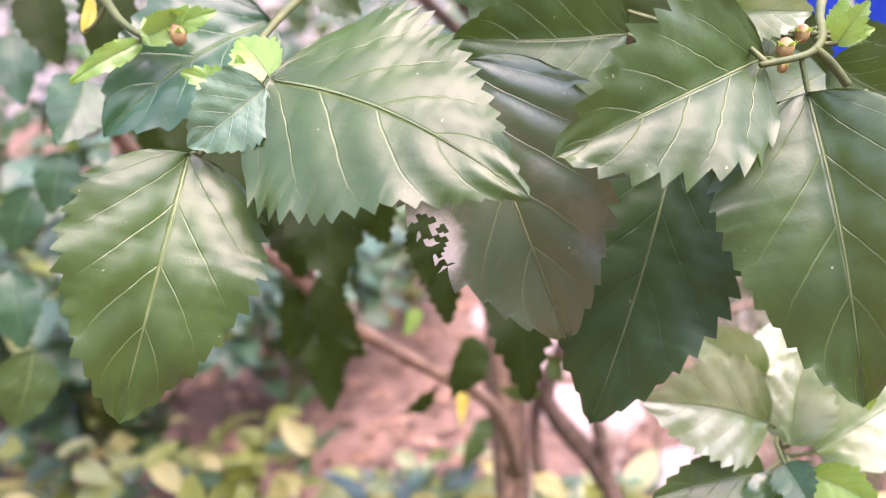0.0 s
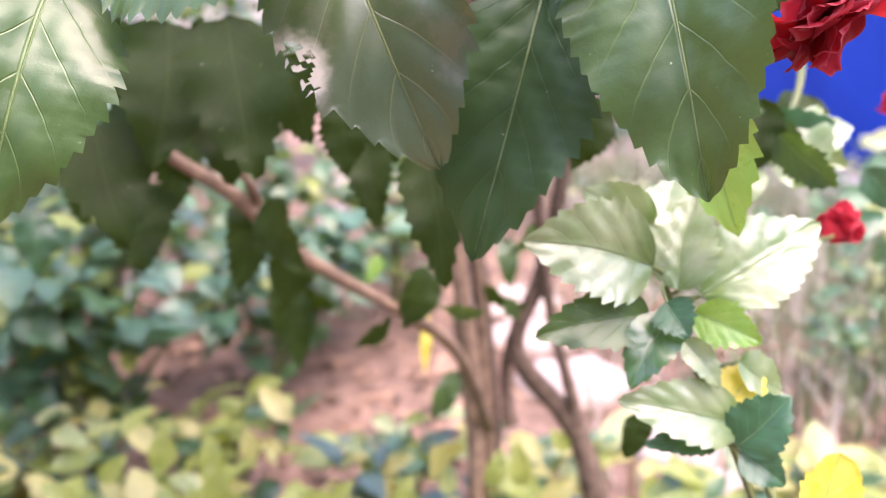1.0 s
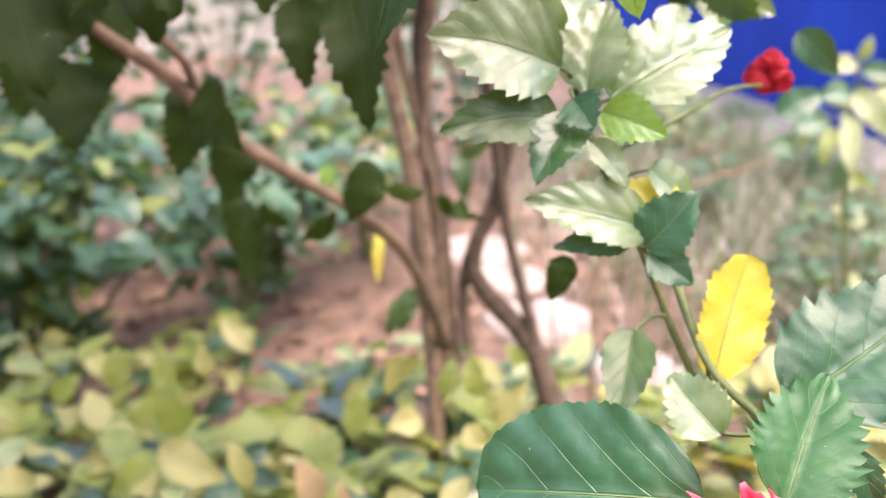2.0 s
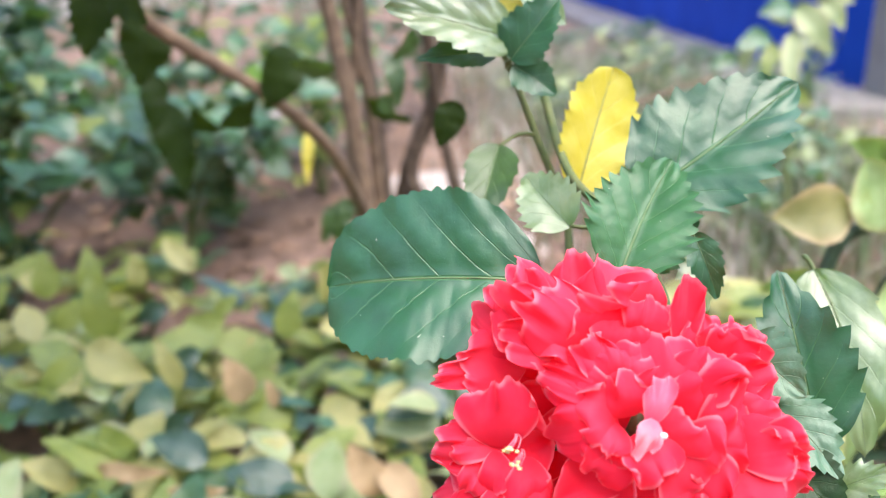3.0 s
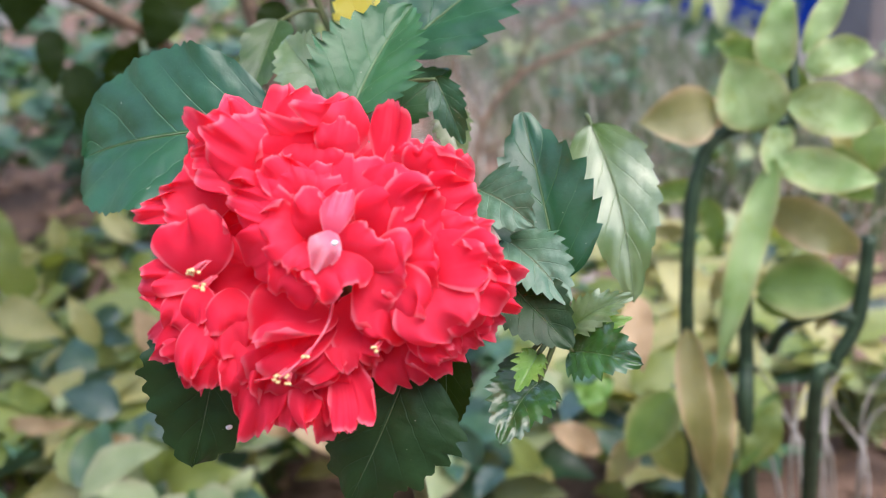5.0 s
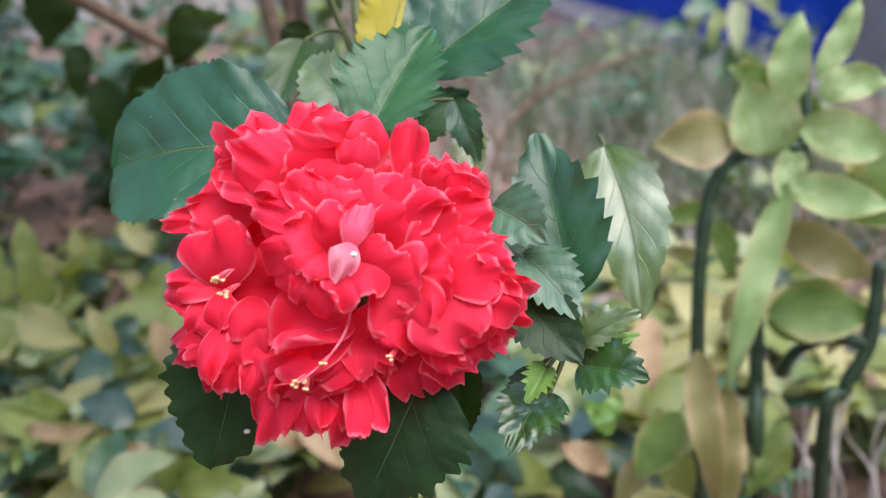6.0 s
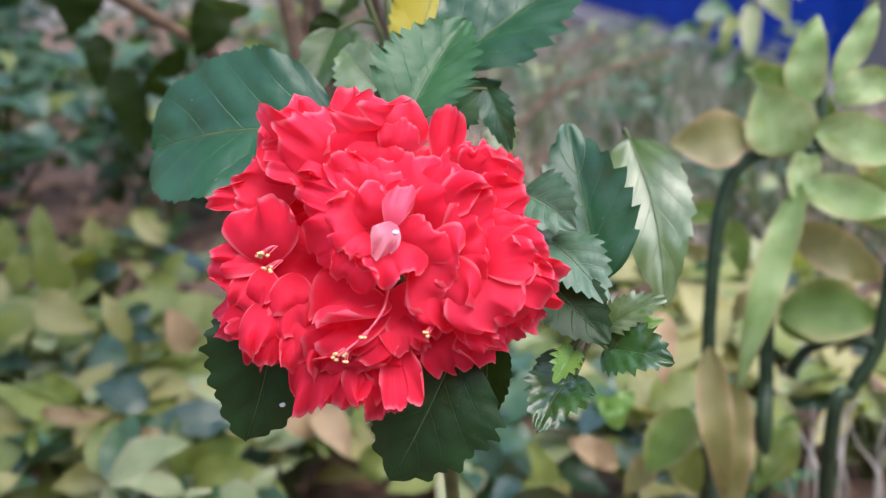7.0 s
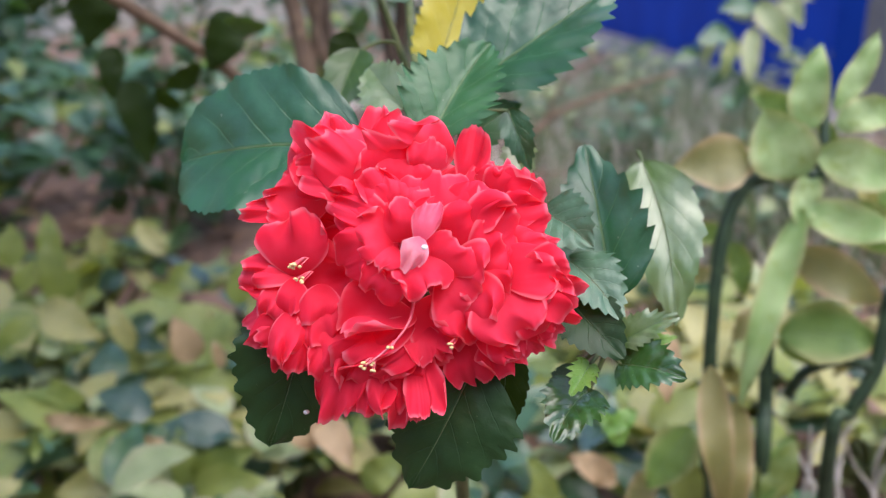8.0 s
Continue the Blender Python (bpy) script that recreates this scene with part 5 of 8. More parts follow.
leaf(upper, (-0.0717, 0.3080, 0.8327), (-0.0733, 0.3078, 0.8396), (0.2340, -0.9720, 0.0216), M_LEAF_YOUNG, ratio=0.6, teeth=5, tooth=0.25, curl=0.4, seed=291)
leaf(upper, (0.1404, 0.3148, 0.8464), (0.1441, 0.3133, 0.8601), (-0.4074, -0.9132, 0.0103), M_LEAF_YOUNG, ratio=0.5, teeth=6, tooth=0.2, curl=0.4, seed=292)
leaf(upper, (0.1411, 0.3091, 0.8445), (0.1516, 0.3050, 0.8484), (-0.3752, -0.9264, 0.0313), M_LEAF_YOUNG, ratio=0.55, teeth=6, tooth=0.2, curl=0.4, seed=293)
leaf(upper, (0.1177, 0.3200, 0.8463), (0.0838, 0.3133, 0.8601), (0.1133, -0.9746, -0.1931), M_LEAF_LIT, ratio=0.5, teeth=7, tooth=0.2, curl=0.4, seed=294)
leaf(upper, (0.1240, 0.3200, 0.8463), (0.1039, 0.3091, 0.8445), (0.4642, -0.8790, 0.1088), M_LEAF, ratio=0.6, teeth=6, tooth=0.2, curl=0.4, seed=295)
bud(upper, (-0.1054, 0.3456, 0.8456), 0.0045, 315)
bud(upper, (-0.0724, 0.3016, 0.8241), 0.0032, 422)
bud(upper, (0.1220, 0.3083, 0.8416), 0.004, 1390)
bud(upper, (0.1302, 0.3148, 0.8464), 0.0035, 1420)
bud(upper, (0.1210, 0.3066, 0.8352), 0.0025, 1385)
stem(upper, [(-0.1061, 0.3477, 0.8456), (-0.1162, 0.3471, 0.8434), (-0.1352, 0.3585, 0.8549), (-0.1500, 0.3909, 0.8792), (-0.0977, 0.4309, 0.9127), (0.0043, 0.4323, 0.9179)], (0.0012, 0.0014, 0.0018, 0.002, 0.003, 0.004), M_TWIG, sides=6, seed=296)
stem(upper, [(-0.0713, 0.3039, 0.8251), (-0.0674, 0.3303, 0.8462), (-0.0396, 0.3803, 0.8784), (0.0043, 0.4323, 0.9179)], (0.0012, 0.0014, 0.0022, 0.004), M_TWIG, sides=8, seed=297)
stem(upper, [(-0.0874, 0.2982, 0.8037), (-0.0778, 0.3038, 0.8171), (-0.0709, 0.3038, 0.8247)], (0.0012, 0.0012, 0.0014), M_TWIG, sides=6, seed=298)
stem(upper, [(0.1092, 0.2965, 0.8362), (0.1299, 0.3029, 0.8408), (0.1386, 0.3216, 0.8524), (0.1488, 0.3828, 0.8877), (0.0043, 0.4323, 0.9179)], (0.0011, 0.0014, 0.0017, 0.0024, 0.004), M_TWIG, sides=8, seed=299)
stem(upper, [(0.1299, 0.3032, 0.8417), (0.1367, 0.3040, 0.8369), (0.1441, 0.3049, 0.8289)], (0.0016, 0.0016, 0.0016), M_TWIG, sides=6, seed=300)
stem(upper, [(0.0082, 0.3438, 0.8195), (0.0272, 0.3612, 0.8459), (0.0536, 0.3909, 0.8792), (0.0043, 0.4323, 0.9179)], (0.0015, 0.002, 0.003, 0.004), M_TWIG, sides=6, seed=301)
stem(upper, [(0.0940, 0.3435, 0.7989), (0.1048, 0.3558, 0.8254), (0.1150, 0.3728, 0.8504), (0.1488, 0.3828, 0.8877)], (0.0015, 0.002, 0.002, 0.003), M_TWIG, sides=6, seed=302)
inner = thing("hibiscus_shrub", (0.2592, 1.0083, 0.0002), "tall hibiscus shrub with brown stems and shaded leaves", "shrub")
leaf(inner, (-0.1624, 0.6081, 0.7483), (-0.1688, 0.5692, 0.6806), (0.7481, -0.6036, 0.2755), M_LEAF_DEEP_SHADE, ratio=0.63, teeth=9, tooth=0.2, curl=0.5, fine=False, ripple=0.04, seed=303)
leaf(inner, (-0.1144, 0.5913, 0.7629), (-0.0949, 0.5488, 0.6814), (0.0306, -0.8832, 0.4681), M_LEAF_DEEP_SHADE, ratio=0.67, teeth=9, tooth=0.2, curl=0.5, fine=False, ripple=0.04, seed=304)
leaf(inner, (-0.0550, 0.5410, 0.7680), (-0.0360, 0.5164, 0.7148), (-0.3283, -0.8966, 0.2973), M_LEAF_DEEP_SHADE, ratio=0.76, teeth=9, tooth=0.2, curl=0.5, fine=False, ripple=0.04, seed=305)
leaf(inner, (-0.2078, 0.6690, 0.6667), (-0.1949, 0.6300, 0.5984), (0.3728, -0.7736, 0.5124), M_LEAF_DEEP_SHADE, ratio=0.8, teeth=9, tooth=0.2, curl=0.5, fine=False, ripple=0.04, seed=306)
leaf(inner, (-0.1270, 0.7147, 0.6438), (-0.1339, 0.6829, 0.5638), (0.4722, -0.8323, 0.2903), M_LEAF_DEEP_SHADE, ratio=0.5, teeth=9, tooth=0.2, curl=0.5, fine=False, ripple=0.04, seed=307)
leaf(inner, (-0.1000, 0.6847, 0.6476), (-0.0687, 0.6488, 0.5908), (-0.5061, -0.8272, 0.2441), M_LEAF_DEEP_SHADE, ratio=0.59, teeth=9, tooth=0.2, curl=0.5, fine=False, ripple=0.04, seed=308)
leaf(inner, (-0.1678, 1.0308, 0.4716), (-0.1447, 1.0011, 0.3605), (0.0403, -0.9630, 0.2664), M_LEAF_DEEP_SHADE, ratio=0.46, teeth=9, tooth=0.2, curl=0.5, fine=False, ripple=0.04, seed=309)
leaf(inner, (-0.1349, 1.0278, 0.4602), (-0.0949, 1.0209, 0.4343), (-0.3525, -0.8834, -0.3087), M_LEAF_DEEP_SHADE, ratio=0.67, teeth=9, tooth=0.2, curl=0.5, fine=False, ripple=0.04, seed=310)
leaf(inner, (-0.0047, 0.7523, 0.5136), (-0.0412, 0.7264, 0.4943), (0.6595, -0.6545, -0.3697), M_LEAF_DEEP_SHADE, ratio=0.59, teeth=9, tooth=0.2, curl=0.5, fine=False, ripple=0.04, seed=311)
leaf(inner, (-0.0069, 0.5782, 0.7138), (0.0037, 0.5407, 0.6509), (-0.1298, -0.8607, 0.4922), M_LEAF_DEEP_SHADE, ratio=0.46, teeth=9, tooth=0.2, curl=0.5, fine=False, ripple=0.04, seed=312)
leaf(inner, (0.0376, 0.4974, 0.7212), (0.0500, 0.4535, 0.6345), (-0.1823, -0.8872, 0.4238), M_LEAF_DEEP_SHADE, ratio=0.42, teeth=9, tooth=0.2, curl=0.5, fine=False, ripple=0.04, seed=313)
leaf(inner, (0.0303, 0.7455, 0.5653), (0.0074, 0.7303, 0.5088), (0.4028, -0.9116, 0.0817), M_LEAF_DEEP_SHADE, ratio=0.67, teeth=9, tooth=0.2, curl=0.5, fine=False, ripple=0.04, seed=314)
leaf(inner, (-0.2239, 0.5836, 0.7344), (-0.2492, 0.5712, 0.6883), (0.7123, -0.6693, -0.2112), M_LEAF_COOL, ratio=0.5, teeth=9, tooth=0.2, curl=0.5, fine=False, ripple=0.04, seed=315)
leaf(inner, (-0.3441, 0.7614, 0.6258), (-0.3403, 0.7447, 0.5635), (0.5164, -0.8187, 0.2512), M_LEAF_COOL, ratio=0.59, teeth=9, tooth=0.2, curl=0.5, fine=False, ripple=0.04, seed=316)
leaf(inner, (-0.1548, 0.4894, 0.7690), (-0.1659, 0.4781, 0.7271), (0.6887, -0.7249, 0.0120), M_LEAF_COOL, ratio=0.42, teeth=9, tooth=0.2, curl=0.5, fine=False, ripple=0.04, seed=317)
leaf(inner, (-0.1689, 0.6834, 0.7202), (-0.1803, 0.6615, 0.6388), (0.5381, -0.8299, 0.1472), M_LEAF_DEEP_SHADE, ratio=0.5, teeth=9, tooth=0.2, curl=0.5, fine=False, ripple=0.04, seed=319)
leaf(inner, (-0.0077, 0.4834, 0.7461), (-0.0088, 0.4712, 0.7007), (0.2215, -0.9433, 0.2475), M_LEAF_DEEP_SHADE, ratio=0.67, teeth=9, tooth=0.2, curl=0.5, fine=False, ripple=0.04, seed=320)
leaf(inner, (0.1466, 0.4825, 0.7425), (0.1254, 0.4714, 0.7009), (0.3839, -0.9219, 0.0525), M_LEAF_DEEP_SHADE, ratio=0.59, teeth=9, tooth=0.2, curl=0.5, fine=False, ripple=0.04, seed=321)
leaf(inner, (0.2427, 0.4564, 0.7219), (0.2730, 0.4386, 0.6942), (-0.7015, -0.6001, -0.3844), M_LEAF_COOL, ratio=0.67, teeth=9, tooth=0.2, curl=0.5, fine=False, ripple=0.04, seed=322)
leaf(inner, (0.2405, 0.4820, 0.7403), (0.2327, 0.4699, 0.6951), (-0.1955, -0.9382, 0.2855), M_LEAF_DEEP_SHADE, ratio=0.59, teeth=9, tooth=0.2, curl=0.5, fine=False, ripple=0.04, seed=323)
leaf(inner, (0.1656, 0.4338, 0.5605), (0.1549, 0.4269, 0.5349), (0.1215, -0.9702, 0.2098), M_LEAF_DEEP_SHADE, ratio=0.67, teeth=9, tooth=0.2, curl=0.5, fine=False, ripple=0.04, seed=324)
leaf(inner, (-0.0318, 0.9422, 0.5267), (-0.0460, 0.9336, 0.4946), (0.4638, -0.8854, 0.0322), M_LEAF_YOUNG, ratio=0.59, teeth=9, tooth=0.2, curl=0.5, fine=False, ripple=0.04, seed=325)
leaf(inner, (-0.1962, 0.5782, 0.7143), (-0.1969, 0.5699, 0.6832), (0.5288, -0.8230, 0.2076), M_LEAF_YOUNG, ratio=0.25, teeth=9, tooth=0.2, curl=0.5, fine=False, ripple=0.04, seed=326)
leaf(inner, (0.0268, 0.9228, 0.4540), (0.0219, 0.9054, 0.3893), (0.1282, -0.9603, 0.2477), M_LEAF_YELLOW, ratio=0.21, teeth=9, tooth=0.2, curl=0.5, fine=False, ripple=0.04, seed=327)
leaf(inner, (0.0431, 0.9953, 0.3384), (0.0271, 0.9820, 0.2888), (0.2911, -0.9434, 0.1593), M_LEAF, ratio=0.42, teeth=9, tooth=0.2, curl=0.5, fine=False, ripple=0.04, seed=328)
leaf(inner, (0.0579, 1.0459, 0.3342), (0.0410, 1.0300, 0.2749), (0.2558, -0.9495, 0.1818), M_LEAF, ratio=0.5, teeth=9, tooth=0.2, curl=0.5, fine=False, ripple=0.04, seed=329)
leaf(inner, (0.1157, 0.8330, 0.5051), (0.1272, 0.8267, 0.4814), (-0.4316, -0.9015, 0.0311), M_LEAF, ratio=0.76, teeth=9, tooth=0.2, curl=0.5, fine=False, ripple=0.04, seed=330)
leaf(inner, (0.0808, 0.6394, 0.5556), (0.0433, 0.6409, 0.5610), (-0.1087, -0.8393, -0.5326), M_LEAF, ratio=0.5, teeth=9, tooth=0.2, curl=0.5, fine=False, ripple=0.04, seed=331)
leaf(inner, (-0.2593, 0.8083, 0.8002), (-0.2720, 0.7861, 0.7175), (0.6189, -0.7773, 0.1129), M_LEAF_DEEP_SHADE, ratio=0.76, teeth=9, tooth=0.2, curl=0.5, fine=False, ripple=0.04, seed=332)
leaf(inner, (-0.2005, 0.8052, 0.7885), (-0.1919, 0.7815, 0.7001), (0.2727, -0.9224, 0.2736), M_LEAF_DEEP_SHADE, ratio=0.76, teeth=9, tooth=0.2, curl=0.5, fine=False, ripple=0.04, seed=333)
leaf(inner, (0.0009, 0.6898, 0.7435), (0.0086, 0.6715, 0.6753), (-0.0442, -0.9662, 0.2539), M_LEAF_DEEP_SHADE, ratio=0.76, teeth=9, tooth=0.2, curl=0.5, fine=False, ripple=0.04, seed=335)
leaf(inner, (-0.2889, 0.7778, 0.6868), (-0.2962, 0.7570, 0.6092), (0.5883, -0.7931, 0.1575), M_LEAF_DEEP_SHADE, ratio=0.67, teeth=9, tooth=0.2, curl=0.5, fine=False, ripple=0.04, seed=336)
leaf(inner, (-0.1257, 0.5997, 0.7943), (-0.0738, 0.5663, 0.7467), (-0.6991, -0.6444, -0.3098), M_LEAF_DEEP_SHADE, ratio=0.59, teeth=9, tooth=0.2, curl=0.5, fine=False, ripple=0.04, seed=338)
leaf(inner, (-0.0200, 0.4956, 0.7918), (0.0191, 0.4832, 0.7455), (-0.5147, -0.8305, -0.2131), M_LEAF_DEEP_SHADE, ratio=0.67, teeth=9, tooth=0.2, curl=0.5, fine=False, ripple=0.04, seed=339)
leaf(inner, (-0.1861, 0.6001, 0.7957), (-0.1752, 0.5875, 0.7488), (0.1539, -0.9449, 0.2890), M_LEAF_DEEP_SHADE, ratio=0.67, teeth=9, tooth=0.2, curl=0.5, fine=False, ripple=0.04, seed=340)
leaf(inner, (0.1627, 0.4324, 0.7486), (0.1710, 0.4238, 0.7163), (-0.5311, -0.8426, 0.0897), M_LEAF_DEEP_SHADE, ratio=0.67, teeth=9, tooth=0.2, curl=0.5, fine=False, ripple=0.04, seed=341)
stem(inner, [(0.2761, 1.0166, 0.0309), (0.2324, 1.0669, 0.2187), (0.1453, 1.0798, 0.3442), (0.1765, 1.0773, 0.4507), (0.1963, 1.0557, 0.5630), (0.2159, 1.0087, 0.7738), (0.1921, 0.8698, 1.0284)], (0.021, 0.017, 0.0125, 0.011, 0.01, 0.009, 0.008), M_BARK, sides=10, knobs=0.08, seed=342)
stem(inner, [(0.2324, 1.0669, 0.2187), (0.2192, 1.0650, 0.2890), (0.1909, 1.0652, 0.4057), (0.1732, 1.0462, 0.5279), (0.1472, 0.9916, 0.7106), (0.1206, 0.9518, 0.9484)], (0.011, 0.009, 0.008, 0.0075, 0.007, 0.006), M_BARK, sides=10, knobs=0.08, seed=343)
stem(inner, [(0.1080, 1.0526, -0.0274), (0.1039, 1.0718, 0.2372), (0.0980, 1.0821, 0.3530), (0.0918, 1.0797, 0.4601), (0.0709, 1.0761, 0.5626), (0.0262, 1.0618, 0.7796)], (0.009, 0.008, 0.0075, 0.007, 0.0065, 0.006), M_BARK_TAN, sides=10, knobs=0.08, seed=344)
stem(inner, [(0.0828, 1.0527, -0.0268), (0.0798, 1.0719, 0.2378), (0.0631, 1.0905, 0.3844), (0.0777, 1.0683, 0.5334), (0.1037, 1.0614, 0.7778)], (0.009, 0.008, 0.007, 0.0065, 0.006), M_BARK_TAN, sides=10, knobs=0.08, seed=345)
stem(inner, [(0.0871, 0.9681, -0.1556), (0.0859, 1.0434, 0.2425), (0.0711, 1.0528, 0.4337), (0.0528, 1.0579, 0.5455), (0.0364, 1.0570, 0.6717), (0.0685, 1.0415, 0.8891)], (0.013, 0.0125, 0.012, 0.012, 0.011, 0.009), M_BARK_TAN, sides=10, knobs=0.07, seed=346)
stem(inner, [(0.1259, 1.0094, -0.1860), (0.1102, 1.0903, 0.2276), (0.0972, 1.1222, 0.4237), (0.0821, 1.1396, 0.5417), (0.0793, 1.1304, 0.6762), (0.1087, 1.0398, 0.8886)], (0.014, 0.0135, 0.013, 0.013, 0.012, 0.009), M_BARK, sides=10, knobs=0.07, seed=347)
stem(inner, [(0.1362, 1.0716, 0.2365), (0.1296, 1.0883, 0.2989), (0.1380, 1.0860, 0.3674)], (0.01, 0.009, 0.008), M_BARK, sides=10, knobs=0.1, seed=348)
stem(inner, [(0.0078, 0.7345, 0.5243), (-0.0899, 0.7119, 0.5946), (-0.1290, 0.6848, 0.6483), (-0.1811, 0.6559, 0.6951), (-0.2165, 0.6083, 0.7495), (-0.2257, 0.5582, 0.7940)], (0.006, 0.007, 0.007, 0.006, 0.006, 0.005), M_BARK_TAN, sides=8, knobs=0.06, seed=349)
stem(inner, [(0.0078, 0.7345, 0.5243), (0.0597, 0.8649, 0.4312), (0.1033, 1.0533, 0.2458)], (0.006, 0.007, 0.01), M_BARK_TAN, sides=8, knobs=0.06, seed=350)
stem(inner, [(-0.1147, 0.7021, 0.6354), (-0.1139, 0.6685, 0.6645), (-0.1266, 0.6532, 0.6850)], (0.005, 0.004, 0.004), M_BARK_TAN, sides=8, seed=351)
flat_stone("flat_stone", 0.335, 1.752, 0.14, 0.13, 64, 352, "pale pinkish flat stone lying in the soil")
flat_stone("flat_stone", 0.479, 1.460, 0.11, 0.1, 101, 353, "pale pinkish flat stone lying in the soil")
flat_stone("flat_stone", 0.498, 1.266, 0.08, 0.09, 138, 354, "pale pinkish flat stone lying in the soil")
flat_stone("flat_stone", 0.222, 2.367, 0.16, 0.14, 175, 355, "pale pinkish flat stone lying in the soil")
flat_stone("flat_stone", -0.429, 3.710, 0.16, 0.2, 212, 356, "pale pinkish flat stone lying in the soil")
flat_stone("flat_stone", 0.276, 2.062, 0.12, 0.13, 249, 357, "pale pinkish flat stone lying in the soil")
leaf(inner, (-0.0982, 0.7439, 0.5969), (-0.1053, 0.7236, 0.5331), (0.5838, -0.7905, 0.1853), M_LEAF_DEEP_SHADE, ratio=0.76, teeth=9, tooth=0.2, curl=0.5, fine=False, ripple=0.04, seed=359)
leaf(inner, (-0.1318, 0.8797, 0.5249), (-0.1334, 0.8602, 0.4642), (0.4766, -0.8410, 0.2560), M_LEAF_DEEP_SHADE, ratio=0.5, teeth=9, tooth=0.2, curl=0.5, fine=False, ripple=0.04, seed=366)
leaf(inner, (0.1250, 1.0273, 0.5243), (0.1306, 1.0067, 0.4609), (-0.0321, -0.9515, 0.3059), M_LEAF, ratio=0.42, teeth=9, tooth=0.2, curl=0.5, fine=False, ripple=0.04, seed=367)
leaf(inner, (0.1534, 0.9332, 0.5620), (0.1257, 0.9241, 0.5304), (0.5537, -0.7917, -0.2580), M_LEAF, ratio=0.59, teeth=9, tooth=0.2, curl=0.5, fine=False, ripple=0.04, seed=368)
leaf(inner, (0.0922, 0.9621, 0.4808), (0.1478, 0.9511, 0.4532), (-0.3903, -0.7914, -0.4705), M_LEAF_DEEP_SHADE, ratio=0.42, teeth=9, tooth=0.2, curl=0.5, fine=False, ripple=0.04, seed=369)
leaf(inner, (0.2441, 0.4919, 0.7067), (0.2841, 0.4766, 0.7265), (-0.4012, -0.9094, 0.1096), M_LEAF_COOL, ratio=0.8, teeth=6, tooth=0.12, curl=0.5, fine=False, seed=370)
leaf(inner, (0.2775, 0.5246, 0.7125), (0.3045, 0.4992, 0.6937), (-0.5670, -0.7859, 0.2468), M_LEAF_LIT, ratio=0.6, teeth=6, tooth=0.12, curl=0.5, fine=False, seed=371)
leaf(inner, (0.3106, 0.5818, 0.7331), (0.2819, 0.5527, 0.7013), (-0.0133, -0.7316, 0.6816), M_LEAF_DEEP_SHADE, ratio=0.7, teeth=6, tooth=0.12, curl=0.5, fine=False, seed=372)
leaf(inner, (0.3749, 0.6538, 0.6105), (0.4166, 0.6586, 0.6279), (-0.0638, -0.9119, 0.4053), M_LEAF_COOL, ratio=0.6, teeth=6, tooth=0.12, curl=0.5, fine=False, seed=373)
leaf(inner, (0.3499, 0.5687, 0.6816), (0.3774, 0.5607, 0.6499), (-0.3014, -0.9533, -0.0199), M_LEAF_COOL, ratio=0.6, teeth=6, tooth=0.12, curl=0.5, fine=False, seed=374)
leaf(inner, (0.2329, 0.4595, 0.7016), (0.2190, 0.4430, 0.6785), (-0.2243, -0.7254, 0.6508), M_LEAF_LIT, ratio=0.62, teeth=7, tooth=0.14, curl=0.5, fine=False, seed=604)
leaf(inner, (0.2608, 0.4802, 0.7011), (0.2339, 0.4787, 0.7357), (0.0711, -0.9974, 0.0109), M_LEAF, ratio=0.62, teeth=7, tooth=0.14, curl=0.5, fine=False, seed=603)
leaf(inner, (0.2610, 0.4819, 0.7077), (0.3037, 0.4959, 0.7207), (0.0455, -0.7497, 0.6602), M_LEAF_LIT, ratio=0.62, teeth=7, tooth=0.14, curl=0.5, fine=False, seed=602)
leaf(inner, (0.2581, 0.4665, 0.6881), (0.2769, 0.4893, 0.7356), (-0.4159, -0.7447, 0.5219), M_LEAF_LIT, ratio=0.62, teeth=7, tooth=0.14, curl=0.5, fine=False, seed=601)
leaf(inner, (-0.1796, 0.5294, 0.7432), (-0.1481, 0.4860, 0.6546), (0.3222, -0.7993, 0.5072), M_LEAF_DEEP_SHADE, ratio=0.6, teeth=9, tooth=0.2, curl=0.5, fine=False, ripple=0.04, seed=624)
leaf(inner, (-0.0822, 0.5124, 0.7943), (-0.0621, 0.4672, 0.6994), (0.2076, -0.8655, 0.4559), M_LEAF_DEEP_SHADE, ratio=0.6, teeth=9, tooth=0.2, curl=0.5, fine=False, ripple=0.04, seed=621)
leaf(inner, (-0.1270, 0.5425, 0.7921), (-0.1329, 0.4985, 0.7025), (0.3365, -0.8539, 0.3970), M_LEAF_DEEP_SHADE, ratio=0.7, teeth=9, tooth=0.2, curl=0.5, fine=False, ripple=0.04, seed=620)
stem(inner, [(0.2406, 0.4910, 0.7034), (0.2780, 0.5365, 0.7186), (0.3071, 0.5889, 0.7604), (0.3420, 0.7151, 0.8477), (0.3206, 0.9027, 0.9735), (0.1854, 0.9571, 0.9878)], (0.0018, 0.002, 0.003, 0.004, 0.005, 0.007), M_TWIG, sides=6, seed=375)
flat_stone("flat_stone", 1.670, 4.306, 0.1, 0.14, 232, 376, "pale greyish flat stone among the weeds")
flat_stone("flat_stone", 2.180, 5.371, 0.12, 0.2, 269, 377, "pale greyish flat stone among the weeds")
flat_stone("flat_stone", -0.527, 4.584, 0.13, 0.26, 20, 651, "pale pinkish flat stone lying in the soil")
flat_stone("flat_stone", -0.145, 4.267, 0.10, 0.22, 70, 652, "pale pinkish flat stone lying in the soil")
deadwood = thing("dead_shrub", (0.3742, 1.2973, -0.0200), "bare dry twigs of a dead shrub", "shrub")
